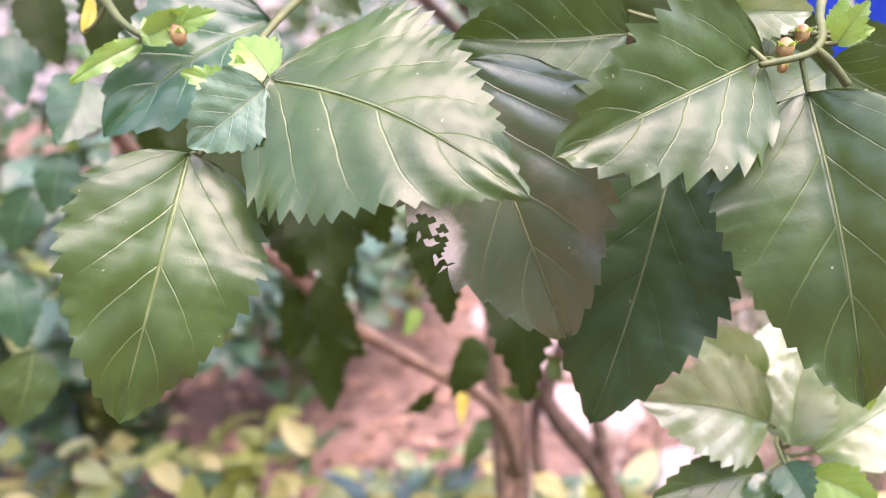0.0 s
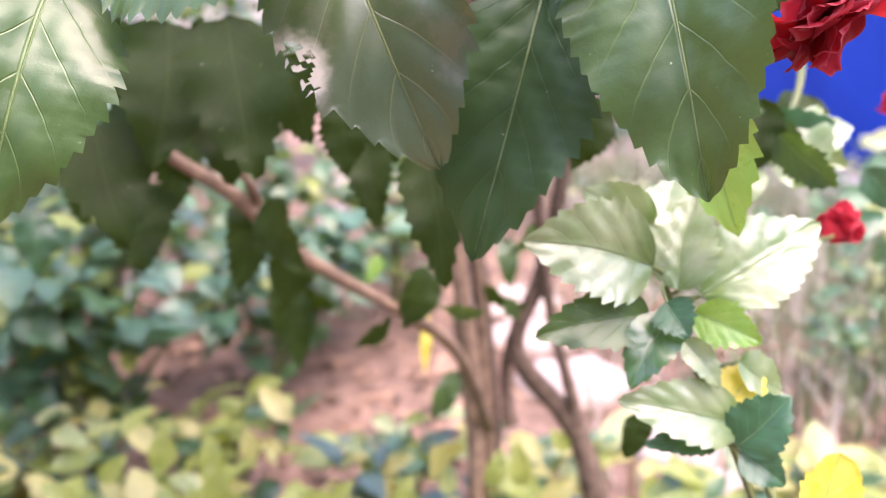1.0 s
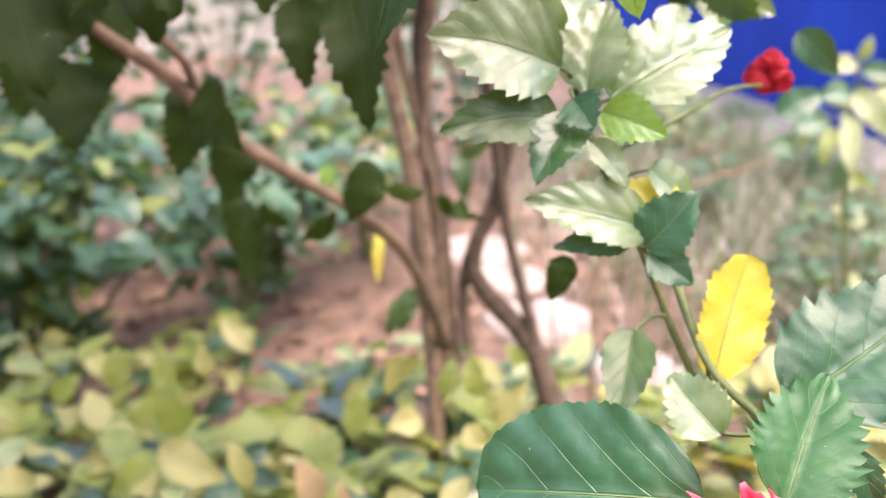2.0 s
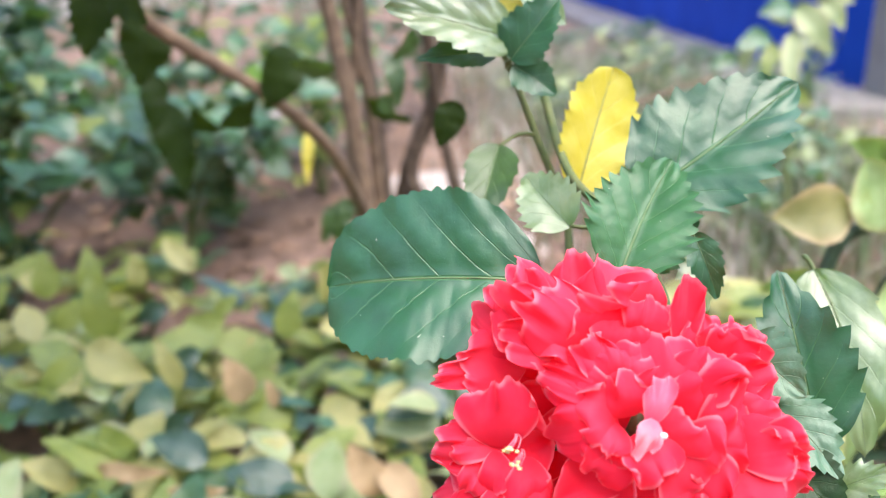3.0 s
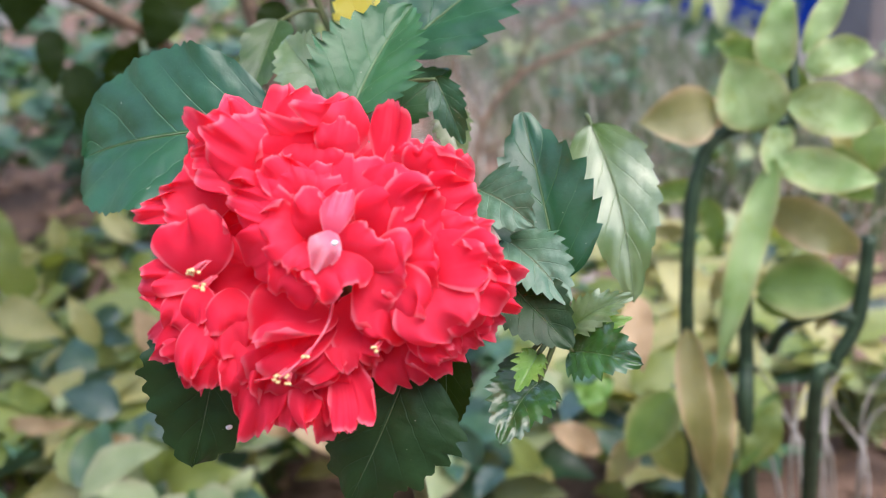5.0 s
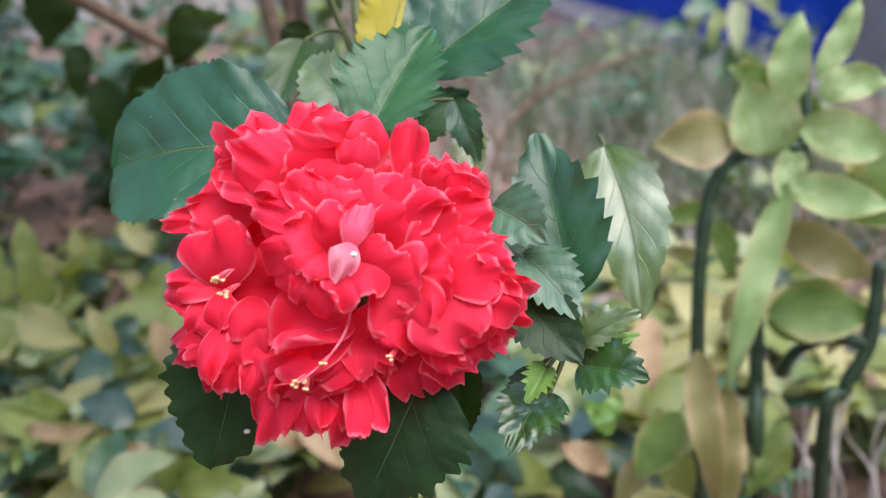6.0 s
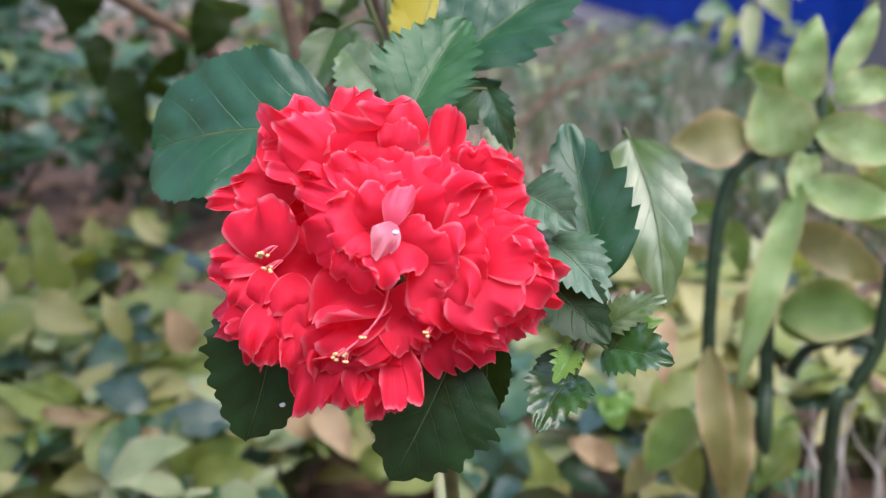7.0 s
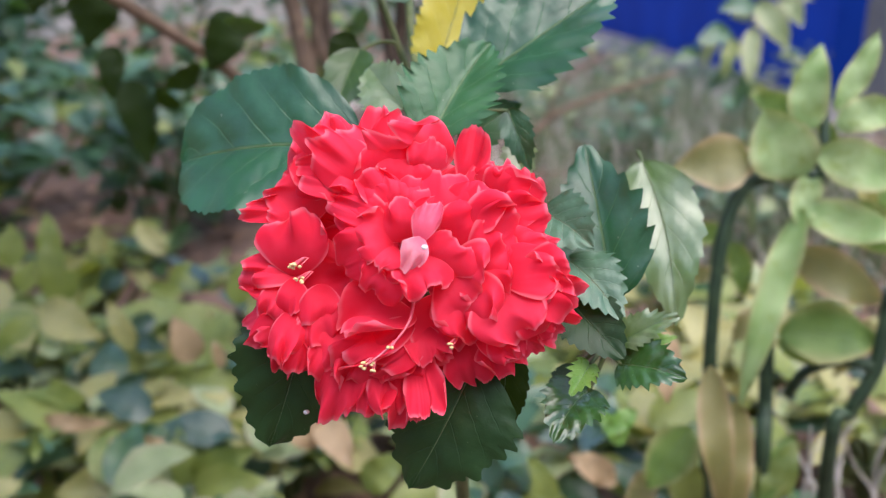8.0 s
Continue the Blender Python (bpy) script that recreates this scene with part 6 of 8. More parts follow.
stem(deadwood, [(0.3454, 1.1884, -0.0935), (0.3645, 1.2977, 0.2492), (0.4356, 1.3304, 0.3594), (0.5243, 1.3400, 0.3999), (0.6615, 1.3475, 0.4397)], (0.007, 0.006, 0.006, 0.005, 0.003), M_BARK_TAN, sides=7, knobs=0.08, seed=378)
stem(deadwood, [(0.4356, 1.3304, 0.3594), (0.4710, 1.3222, 0.4362), (0.5433, 1.3102, 0.4732)], (0.004, 0.003, 0.002), M_BARK_TAN, sides=6, seed=379)
stem(deadwood, [(0.3645, 1.2977, 0.2492), (0.4477, 1.2736, 0.2823), (0.5567, 1.2465, 0.2761), (0.5986, 1.2336, 0.3064)], (0.004, 0.003, 0.003, 0.002), M_BARK_TAN, sides=6, seed=380)
stem(deadwood, [(0.3755, 1.3121, 0.2954), (0.3387, 1.3375, 0.3700), (0.3609, 1.3693, 0.4717)], (0.004, 0.003, 0.002), M_BARK_TAN, sides=6, seed=381)
twigs = thing("dead_shrub", (0.5763, 0.5436, -0.0200), "tangle of thin grey dry twigs beside the pale shrub", "shrub")
stem(twigs, [(0.6568, 0.6060, -0.3974), (0.6269, 0.5912, 0.0301), (0.6184, 0.6032, 0.1322), (0.6180, 0.6058, 0.1728)], (0.002, 0.0016, 0.0013, 0.0007), M_STRAW, sides=5, knobs=0.1, seed=382)
stem(twigs, [(0.6568, 0.6060, -0.3974), (0.6351, 0.5407, 0.0686), (0.6017, 0.5540, 0.1715), (0.5827, 0.5587, 0.2165)], (0.002, 0.0016, 0.0013, 0.0007), M_STRAW, sides=5, knobs=0.1, seed=383)
stem(twigs, [(0.6568, 0.6060, -0.3974), (0.5555, 0.5419, 0.0714), (0.5228, 0.5545, 0.1722), (0.5016, 0.5587, 0.2155)], (0.002, 0.0016, 0.0013, 0.0007), M_STRAW, sides=5, knobs=0.1, seed=384)
stem(twigs, [(0.6568, 0.6060, -0.3974), (0.5800, 0.5342, 0.0762), (0.5496, 0.5475, 0.1794), (0.5215, 0.5528, 0.2256)], (0.002, 0.0016, 0.0013, 0.0007), M_STRAW, sides=5, knobs=0.1, seed=385)
stem(twigs, [(0.6568, 0.6060, -0.3974), (0.5878, 0.5876, 0.0347), (0.5909, 0.5999, 0.1387), (0.6144, 0.6022, 0.1816)], (0.002, 0.0016, 0.0013, 0.0007), M_STRAW, sides=5, knobs=0.1, seed=386)
stem(twigs, [(0.6568, 0.6060, -0.3974), (0.6316, 0.5880, 0.0323), (0.6130, 0.5990, 0.1299), (0.6071, 0.6004, 0.1663)], (0.002, 0.0016, 0.0013, 0.0007), M_STRAW, sides=5, knobs=0.1, seed=387)
stem(twigs, [(0.6568, 0.6060, -0.3974), (0.6600, 0.5947, 0.0258), (0.6636, 0.6023, 0.1153), (0.6826, 0.6000, 0.1432)], (0.002, 0.0016, 0.0013, 0.0007), M_STRAW, sides=5, knobs=0.1, seed=388)
stem(twigs, [(0.6568, 0.6060, -0.3974), (0.6073, 0.5866, 0.0345), (0.6107, 0.5991, 0.1393), (0.6330, 0.6017, 0.1828)], (0.002, 0.0016, 0.0013, 0.0007), M_STRAW, sides=5, knobs=0.1, seed=389)
stem(twigs, [(0.6568, 0.6060, -0.3974), (0.5809, 0.5243, 0.0838), (0.5843, 0.5374, 0.1903), (0.5926, 0.5427, 0.2404)], (0.002, 0.0016, 0.0013, 0.0007), M_STRAW, sides=5, knobs=0.1, seed=390)
stem(twigs, [(0.6568, 0.6060, -0.3974), (0.5650, 0.5266, 0.0828), (0.5542, 0.5361, 0.1767), (0.5520, 0.5377, 0.2143)], (0.002, 0.0016, 0.0013, 0.0007), M_STRAW, sides=5, knobs=0.1, seed=391)
stem(twigs, [(0.6568, 0.6060, -0.3974), (0.6596, 0.5980, 0.0233), (0.6654, 0.6123, 0.1341), (0.6958, 0.6162, 0.1825)], (0.002, 0.0016, 0.0013, 0.0007), M_STRAW, sides=5, knobs=0.1, seed=392)
stem(rosette, [(0.3013, 0.4995, 0.6509), (0.2618, 0.4585, 0.6523), (0.2145, 0.4040, 0.6423), (0.1670, 0.3519, 0.6338)], (0.0012, 0.0015, 0.0018, 0.002), M_TWIG, sides=6, seed=393)
stem(upper, [(0.1490, 0.3031, 0.8268), (0.1622, 0.3016, 0.8091), (0.1762, 0.3031, 0.7989), (0.1880, 0.3066, 0.7924)], (0.0016, 0.0018, 0.002, 0.0026), M_TWIG, sides=6, seed=394)
stem(upper, [(-0.0011, 0.4309, 0.9127), (0.12, 0.50, 1.06), (0.34, 0.58, 1.06), (0.43, 0.58, 0.90), (0.385, 0.553, 0.765), (0.3565, 0.5440, 0.7400)], (0.004, 0.0032, 0.0026, 0.002, 0.0016, 0.0014), M_TWIG, sides=6, seed=395)
FAR_RED = ((0.3033, 0.5014, 0.6579), (0.1933, 0.3012, 0.7893), (0.3535, 0.5411, 0.7341))
droopy = thing("young_bush", (0.8071, 1.3011, -0.0200), "young bush with large pale drooping leaves", "bush")
leaf(droopy, (0.7964, 1.3547, 0.5545), (0.8387, 1.3084, 0.4799), (-0.3291, -0.8747, 0.3559), M_COVER_PALE, ratio=0.5, teeth=6, tooth=0.08, curl=0.5, fine=False, wide=(0.55, 1.0), seed=395)
leaf(droopy, (0.8398, 1.3567, 0.5662), (0.8621, 1.3189, 0.5158), (-0.3928, -0.8104, 0.4347), M_COVER_PALE, ratio=0.55, teeth=6, tooth=0.08, curl=0.5, fine=False, wide=(0.55, 1.0), seed=396)
leaf(droopy, (0.7938, 1.3644, 0.5516), (0.7263, 1.3428, 0.5415), (0.1814, -0.8207, 0.5417), M_BUSH_BLUE, ratio=0.6, teeth=6, tooth=0.08, curl=0.5, fine=False, wide=(0.55, 1.0), seed=397)
leaf(droopy, (0.7506, 1.3533, 0.5113), (0.6854, 1.3278, 0.4891), (0.0973, -0.7837, 0.6135), M_BUSH_BLUE, ratio=0.55, teeth=6, tooth=0.08, curl=0.5, fine=False, wide=(0.55, 1.0), seed=398)
leaf(droopy, (0.7560, 1.3375, 0.4953), (0.7320, 1.3087, 0.4343), (-0.2937, -0.8140, 0.5011), M_COVER, ratio=0.4, teeth=6, tooth=0.08, curl=0.5, fine=False, wide=(0.55, 1.0), seed=399)
leaf(droopy, (0.7890, 1.3420, 0.5134), (0.7733, 1.2917, 0.4189), (-0.3308, -0.8092, 0.4856), M_COVER_PALE, ratio=0.32, teeth=6, tooth=0.08, curl=0.5, fine=False, wide=(0.55, 1.0), seed=400)
leaf(droopy, (0.7085, 1.3630, 0.4703), (0.6512, 1.3501, 0.4556), (0.0467, -0.8332, 0.5510), M_BUSH_BLUE, ratio=0.5, teeth=6, tooth=0.08, curl=0.5, fine=False, wide=(0.55, 1.0), seed=401)
leaf(droopy, (0.7733, 1.3545, 0.4846), (0.8024, 1.3299, 0.4437), (-0.2739, -0.8978, 0.3449), M_BUSH, ratio=0.5, teeth=6, tooth=0.08, curl=0.5, fine=False, wide=(0.55, 1.0), seed=402)
leaf(droopy, (0.7421, 1.3823, 0.5022), (0.7129, 1.3554, 0.4469), (-0.2538, -0.8106, 0.5277), M_COVER_PALE, ratio=0.4, teeth=6, tooth=0.08, curl=0.5, fine=False, wide=(0.55, 1.0), seed=403)
leaf(droopy, (0.8057, 1.3645, 0.5865), (0.8679, 1.3486, 0.5771), (-0.1811, -0.9177, 0.3537), M_BUSH_BLUE, ratio=0.55, teeth=6, tooth=0.08, curl=0.5, fine=False, wide=(0.55, 1.0), seed=404)
leaf(droopy, (0.8052, 1.3779, 0.5957), (0.7385, 1.3672, 0.5869), (0.0794, -0.8811, 0.4663), M_COVER_PALE, ratio=0.5, teeth=6, tooth=0.08, curl=0.5, fine=False, wide=(0.55, 1.0), seed=405)
leaf(droopy, (0.8059, 1.3688, 0.6002), (0.8215, 1.3706, 0.6409), (-0.4235, -0.8834, 0.2008), M_COVER, ratio=0.5, teeth=6, tooth=0.08, curl=0.5, fine=False, wide=(0.55, 1.0), seed=406)
leaf(droopy, (0.8242, 1.3713, 0.5772), (0.8866, 1.3420, 0.5588), (-0.3058, -0.8803, 0.3626), M_COVER_PALE, ratio=0.5, teeth=6, tooth=0.08, curl=0.5, fine=False, wide=(0.55, 1.0), seed=407)
leaf(droopy, (0.7936, 1.3683, 0.5309), (0.7509, 1.3597, 0.5315), (0.1828, -0.8720, 0.4541), M_COVER_PALE, ratio=0.6, teeth=6, tooth=0.08, curl=0.5, fine=False, wide=(0.55, 1.0), seed=408)
leaf(droopy, (0.7745, 1.3733, 0.4446), (0.7242, 1.3633, 0.4070), (-0.2249, -0.8246, 0.5190), M_BUSH_BLUE, ratio=0.5, teeth=6, tooth=0.08, curl=0.5, fine=False, wide=(0.55, 1.0), seed=409)
leaf(droopy, (0.7992, 1.3692, 0.4350), (0.7733, 1.3523, 0.3783), (-0.3507, -0.8413, 0.4114), M_BUSH, ratio=0.5, teeth=6, tooth=0.08, curl=0.5, fine=False, wide=(0.55, 1.0), seed=410)
leaf(droopy, (0.8038, 1.3631, 0.4160), (0.8429, 1.3525, 0.3874), (-0.0624, -0.9607, 0.2703), M_COVER, ratio=0.5, teeth=6, tooth=0.08, curl=0.5, fine=False, wide=(0.55, 1.0), seed=411)
stem(droopy, [(0.8071, 1.3011, 0.1546), (0.7981, 1.3432, 0.3196), (0.8000, 1.3590, 0.4360), (0.7993, 1.3652, 0.5216), (0.8059, 1.3688, 0.6002)], (0.006, 0.005, 0.004, 0.003, 0.002), M_TWIG, sides=7, knobs=0.08, seed=412)
stem(droopy, [(0.8000, 1.3590, 0.4360), (0.7561, 1.3662, 0.5030), (0.7068, 1.3594, 0.4753)], (0.003, 0.0025, 0.0015), M_TWIG, sides=6, seed=413)
stem(droopy, [(0.7995, 1.3658, 0.5403), (0.8220, 1.3647, 0.5726), (0.8398, 1.3567, 0.5662)], (0.003, 0.0025, 0.0015), M_TWIG, sides=6, seed=414)
slipper = thing("slipper_plant", (0.4950, 0.4985, 0.1651), "pale green shrub with thick leaves and dark arching stems", "plant")
leaf(slipper, (0.5123, 0.5344, 0.4765), (0.5275, 0.5556, 0.5430), (-0.4014, -0.8419, 0.3607), M_THICK_LIGHT, ratio=0.43, teeth=0, tooth=0, quilt=0.004, ripple=0.049, wide=(0.54, 1.0), fine=False, curl=0.8, seed=415)
leaf(slipper, (0.5359, 0.5387, 0.4920), (0.5730, 0.5567, 0.5519), (-0.3450, -0.8184, 0.4595), M_THICK_LIGHT, ratio=0.29, teeth=0, tooth=0, quilt=0.004, ripple=0.055, wide=(0.75, 1.0), fine=False, curl=0.3, seed=416)
leaf(slipper, (0.5090, 0.5503, 0.4916), (0.4720, 0.5554, 0.5034), (-0.0765, -0.9793, 0.1872), M_THICK, ratio=0.56, teeth=0, tooth=0, quilt=0.004, ripple=0.061, wide=(0.51, 1.0), fine=False, curl=0.5, seed=417)
leaf(slipper, (0.5045, 0.5138, 0.4441), (0.4762, 0.5320, 0.4954), (-0.3092, -0.9370, 0.1623), M_THICK_LIGHT, ratio=0.84, teeth=0, tooth=0, quilt=0.004, ripple=0.053, wide=(0.70, 1.0), fine=False, curl=0.3, seed=418)
leaf(slipper, (0.4678, 0.5307, 0.4575), (0.4083, 0.5302, 0.4508), (-0.0377, -0.9197, 0.3908), M_THICK_OLD, ratio=0.76, teeth=0, tooth=0, quilt=0.004, ripple=0.036, wide=(0.64, 1.0), fine=False, curl=0.8, seed=419)
leaf(slipper, (0.5305, 0.5262, 0.4855), (0.5859, 0.5263, 0.4915), (-0.0393, -0.9279, 0.3709), M_THICK_LIGHT, ratio=0.52, teeth=0, tooth=0, quilt=0.004, ripple=0.069, wide=(0.61, 1.0), fine=False, curl=0.7, seed=420)
leaf(slipper, (0.5101, 0.5102, 0.4658), (0.5799, 0.5003, 0.4434), (-0.0635, -0.9715, 0.2283), M_THICK_LIGHT, ratio=0.52, teeth=0, tooth=0, quilt=0.004, ripple=0.045, wide=(0.69, 1.0), fine=False, curl=0.7, seed=421)
leaf(slipper, (0.5018, 0.4964, 0.4224), (0.5726, 0.4789, 0.4078), (-0.1569, -0.9240, 0.3486), M_THICK_LIGHT, ratio=0.44, teeth=0, tooth=0, quilt=0.004, ripple=0.034, wide=(0.57, 1.0), fine=False, curl=0.3, seed=422)
leaf(slipper, (0.5119, 0.5145, 0.4458), (0.4989, 0.4905, 0.4026), (-0.3729, -0.7593, 0.5332), M_THICK_LIGHT, ratio=0.46, teeth=0, tooth=0, quilt=0.004, ripple=0.070, wide=(0.56, 1.0), fine=False, curl=0.8, seed=423)
leaf(slipper, (0.5000, 0.4976, 0.4244), (0.4442, 0.4435, 0.2838), (-0.3113, -0.8388, 0.4466), M_THICK_LIGHT, ratio=0.16, teeth=0, tooth=0, quilt=0.004, ripple=0.05, wide=(0.61, 1.0), fine=False, curl=0.2, seed=424)
leaf(slipper, (0.5054, 0.5164, 0.3855), (0.5748, 0.5001, 0.3434), (-0.0742, -0.9652, 0.2509), M_THICK_OLD, ratio=0.45, teeth=0, tooth=0, quilt=0.004, ripple=0.051, wide=(0.75, 1.0), fine=False, curl=0.3, seed=425)
leaf(slipper, (0.5019, 0.5138, 0.3132), (0.5830, 0.5093, 0.3080), (-0.0137, -0.8507, 0.5255), M_THICK, ratio=0.62, teeth=0, tooth=0, quilt=0.004, ripple=0.036, wide=(0.66, 1.0), fine=False, curl=0.8, seed=426)
leaf(slipper, (0.5045, 0.5211, 0.3020), (0.5844, 0.5191, 0.3053), (-0.0402, -0.9042, 0.4252), M_THICK, ratio=0.44, teeth=0, tooth=0, quilt=0.004, ripple=0.030, wide=(0.52, 1.0), fine=False, curl=0.6, seed=427)
leaf(slipper, (0.4344, 0.4818, 0.3025), (0.4408, 0.4370, 0.1966), (-0.2949, -0.8863, 0.3571), M_THICK_OLD, ratio=0.23, teeth=0, tooth=0, quilt=0.004, ripple=0.034, wide=(0.64, 1.0), fine=False, curl=0.8, seed=428)
leaf(slipper, (0.4553, 0.4728, 0.2767), (0.4442, 0.4296, 0.1736), (-0.3582, -0.8468, 0.3933), M_THICK_OLD, ratio=0.29, teeth=0, tooth=0, quilt=0.004, ripple=0.050, wide=(0.68, 1.0), fine=False, curl=0.3, seed=429)
leaf(slipper, (0.3875, 0.4550, 0.3441), (0.3823, 0.4207, 0.3021), (-0.2658, -0.7297, 0.6299), M_COVER_TAN, ratio=0.41, teeth=0, tooth=0, quilt=0.004, ripple=0.039, wide=(0.67, 1.0), fine=False, curl=0.9, seed=430)
leaf(slipper, (0.4721, 0.5704, 0.3863), (0.4236, 0.5695, 0.3778), (-0.0428, -0.9390, 0.3411), M_THICK, ratio=0.41, teeth=0, tooth=0, quilt=0.004, ripple=0.058, wide=(0.67, 1.0), fine=False, curl=0.3, seed=431)
leaf(slipper, (0.4614, 0.5590, 0.3497), (0.4278, 0.5620, 0.3547), (-0.0395, -0.9570, 0.2873), M_THICK_OLD, ratio=0.45, teeth=0, tooth=0, quilt=0.004, ripple=0.080, wide=(0.78, 1.0), fine=False, curl=0.3, seed=432)
leaf(slipper, (0.4692, 0.5484, 0.3830), (0.4773, 0.5337, 0.3381), (-0.3478, -0.9078, 0.2345), M_THICK, ratio=0.43, teeth=0, tooth=0, quilt=0.004, ripple=0.078, wide=(0.57, 1.0), fine=False, curl=0.6, seed=433)
leaf(slipper, (0.4728, 0.5529, 0.4627), (0.4727, 0.5347, 0.4388), (-0.4014, -0.7276, 0.5562), M_COVER_TAN, ratio=0.41, teeth=0, tooth=0, quilt=0.004, ripple=0.048, wide=(0.69, 1.0), fine=False, curl=0.6, seed=434)
leaf(slipper, (0.5679, 0.5418, 0.4396), (0.5762, 0.5317, 0.4091), (-0.4659, -0.8699, 0.1620), M_COVER_YELLOW, ratio=0.44, teeth=0, tooth=0, quilt=0.004, ripple=0.034, wide=(0.60, 1.0), fine=False, curl=0.8, seed=435)
leaf(slipper, (0.5479, 0.5163, 0.4231), (0.5822, 0.5026, 0.3846), (-0.3173, -0.9469, 0.0528), M_THICK, ratio=0.62, teeth=0, tooth=0, quilt=0.004, ripple=0.053, wide=(0.61, 1.0), fine=False, curl=0.9, seed=436)
leaf(slipper, (0.4258, 0.4851, 0.2460), (0.3880, 0.4713, 0.1987), (-0.3017, -0.8235, 0.4804), M_THICK, ratio=0.62, teeth=0, tooth=0, quilt=0.004, ripple=0.031, wide=(0.72, 1.0), fine=False, curl=0.4, seed=437)
leaf(slipper, (0.4222, 0.4958, 0.2136), (0.4351, 0.4809, 0.1687), (-0.2231, -0.9424, 0.2491), M_COVER, ratio=0.58, teeth=0, tooth=0, quilt=0.004, ripple=0.041, wide=(0.62, 1.0), fine=False, curl=0.4, seed=438)
leaf(slipper, (0.3707, 0.4832, 0.2337), (0.3486, 0.4926, 0.2601), (-0.0498, -0.9542, 0.2951), M_LEAF_YOUNG, ratio=0.50, teeth=0, tooth=0, quilt=0.004, ripple=0.061, wide=(0.53, 1.0), fine=False, curl=0.7, seed=439)
leaf(slipper, (0.3754, 0.4735, 0.2694), (0.3484, 0.4692, 0.2529), (-0.1789, -0.8411, 0.5104), M_LEAF_YOUNG, ratio=0.49, teeth=0, tooth=0, quilt=0.004, ripple=0.069, wide=(0.73, 1.0), fine=False, curl=0.5, seed=440)
leaf(slipper, (0.6073, 0.5647, 0.3844), (0.6278, 0.5786, 0.4302), (-0.4254, -0.7947, 0.4329), M_THICK, ratio=0.65, teeth=0, tooth=0, quilt=0.004, ripple=0.042, wide=(0.71, 1.0), fine=False, curl=0.5, seed=441)
leaf(slipper, (0.5279, 0.5475, 0.4851), (0.5402, 0.5301, 0.4654), (-0.5581, -0.7645, 0.3224), M_THICK, ratio=0.45, teeth=0, tooth=0, quilt=0.004, ripple=0.078, wide=(0.61, 1.0), fine=False, curl=0.5, seed=442)
leaf(slipper, (0.4917, 0.4814, 0.1769), (0.5165, 0.4961, 0.2257), (-0.4136, -0.7921, 0.4490), M_COVER, ratio=0.46, teeth=0, tooth=0, quilt=0.004, ripple=0.048, wide=(0.69, 1.0), fine=False, curl=0.3, seed=443)
leaf(slipper, (0.3984, 0.4925, 0.2005), (0.3741, 0.4835, 0.1696), (-0.2988, -0.8274, 0.4755), M_THICK_OLD, ratio=0.57, teeth=0, tooth=0, quilt=0.004, ripple=0.043, wide=(0.51, 1.0), fine=False, curl=0.9, seed=444)
leaf(slipper, (0.5255, 0.5149, 0.2199), (0.4820, 0.4789, 0.1681), (-0.2525, -0.6827, 0.6857), M_THICK, ratio=0.35, teeth=0, tooth=0, quilt=0.004, ripple=0.077, wide=(0.78, 1.0), fine=False, curl=0.6, seed=445)
leaf(slipper, (0.5956, 0.5415, 0.3110), (0.5605, 0.5282, 0.2654), (-0.3695, -0.7761, 0.5109), M_THICK_OLD, ratio=0.40, teeth=0, tooth=0, quilt=0.004, ripple=0.033, wide=(0.56, 1.0), fine=False, curl=0.5, seed=446)
leaf(slipper, (0.4465, 0.4976, 0.1566), (0.4189, 0.5150, 0.2076), (-0.1430, -0.9576, 0.2499), M_COVER_YELLOW, ratio=0.52, teeth=0, tooth=0, quilt=0.004, ripple=0.078, wide=(0.60, 1.0), fine=False, curl=0.3, seed=447)
leaf(slipper, (0.5824, 0.5633, 0.3447), (0.5487, 0.5708, 0.3638), (-0.1448, -0.9814, 0.1258), M_THICK, ratio=0.61, teeth=0, tooth=0, quilt=0.004, ripple=0.037, wide=(0.52, 1.0), fine=False, curl=0.6, seed=448)
leaf(slipper, (0.5074, 0.5669, 0.3140), (0.4819, 0.5588, 0.2860), (-0.2692, -0.8326, 0.4841), M_THICK_OLD, ratio=0.54, teeth=0, tooth=0, quilt=0.004, ripple=0.033, wide=(0.63, 1.0), fine=False, curl=0.7, seed=449)
leaf(slipper, (0.3993, 0.5623, 0.2543), (0.4401, 0.5668, 0.2729), (-0.1311, -0.8609, 0.4917), M_THICK, ratio=0.55, teeth=0, tooth=0, quilt=0.004, ripple=0.049, wide=(0.75, 1.0), fine=False, curl=0.3, seed=450)
leaf(slipper, (0.3934, 0.5768, 0.1350), (0.3459, 0.5870, 0.1612), (0.0346, -0.9082, 0.4172), M_COVER_TAN, ratio=0.49, teeth=0, tooth=0, quilt=0.004, ripple=0.069, wide=(0.75, 1.0), fine=False, curl=0.5, seed=451)
leaf(slipper, (0.3340, 0.5744, 0.1205), (0.3083, 0.5886, 0.1618), (0.0021, -0.9450, 0.3272), M_COVER, ratio=0.42, teeth=0, tooth=0, quilt=0.004, ripple=0.032, wide=(0.65, 1.0), fine=False, curl=0.3, seed=452)
leaf(slipper, (0.3888, 0.6292, 0.1339), (0.4275, 0.6136, 0.0899), (-0.0215, -0.9481, 0.3173), M_COVER, ratio=0.53, teeth=0, tooth=0, quilt=0.004, ripple=0.034, wide=(0.72, 1.0), fine=False, curl=0.4, seed=453)
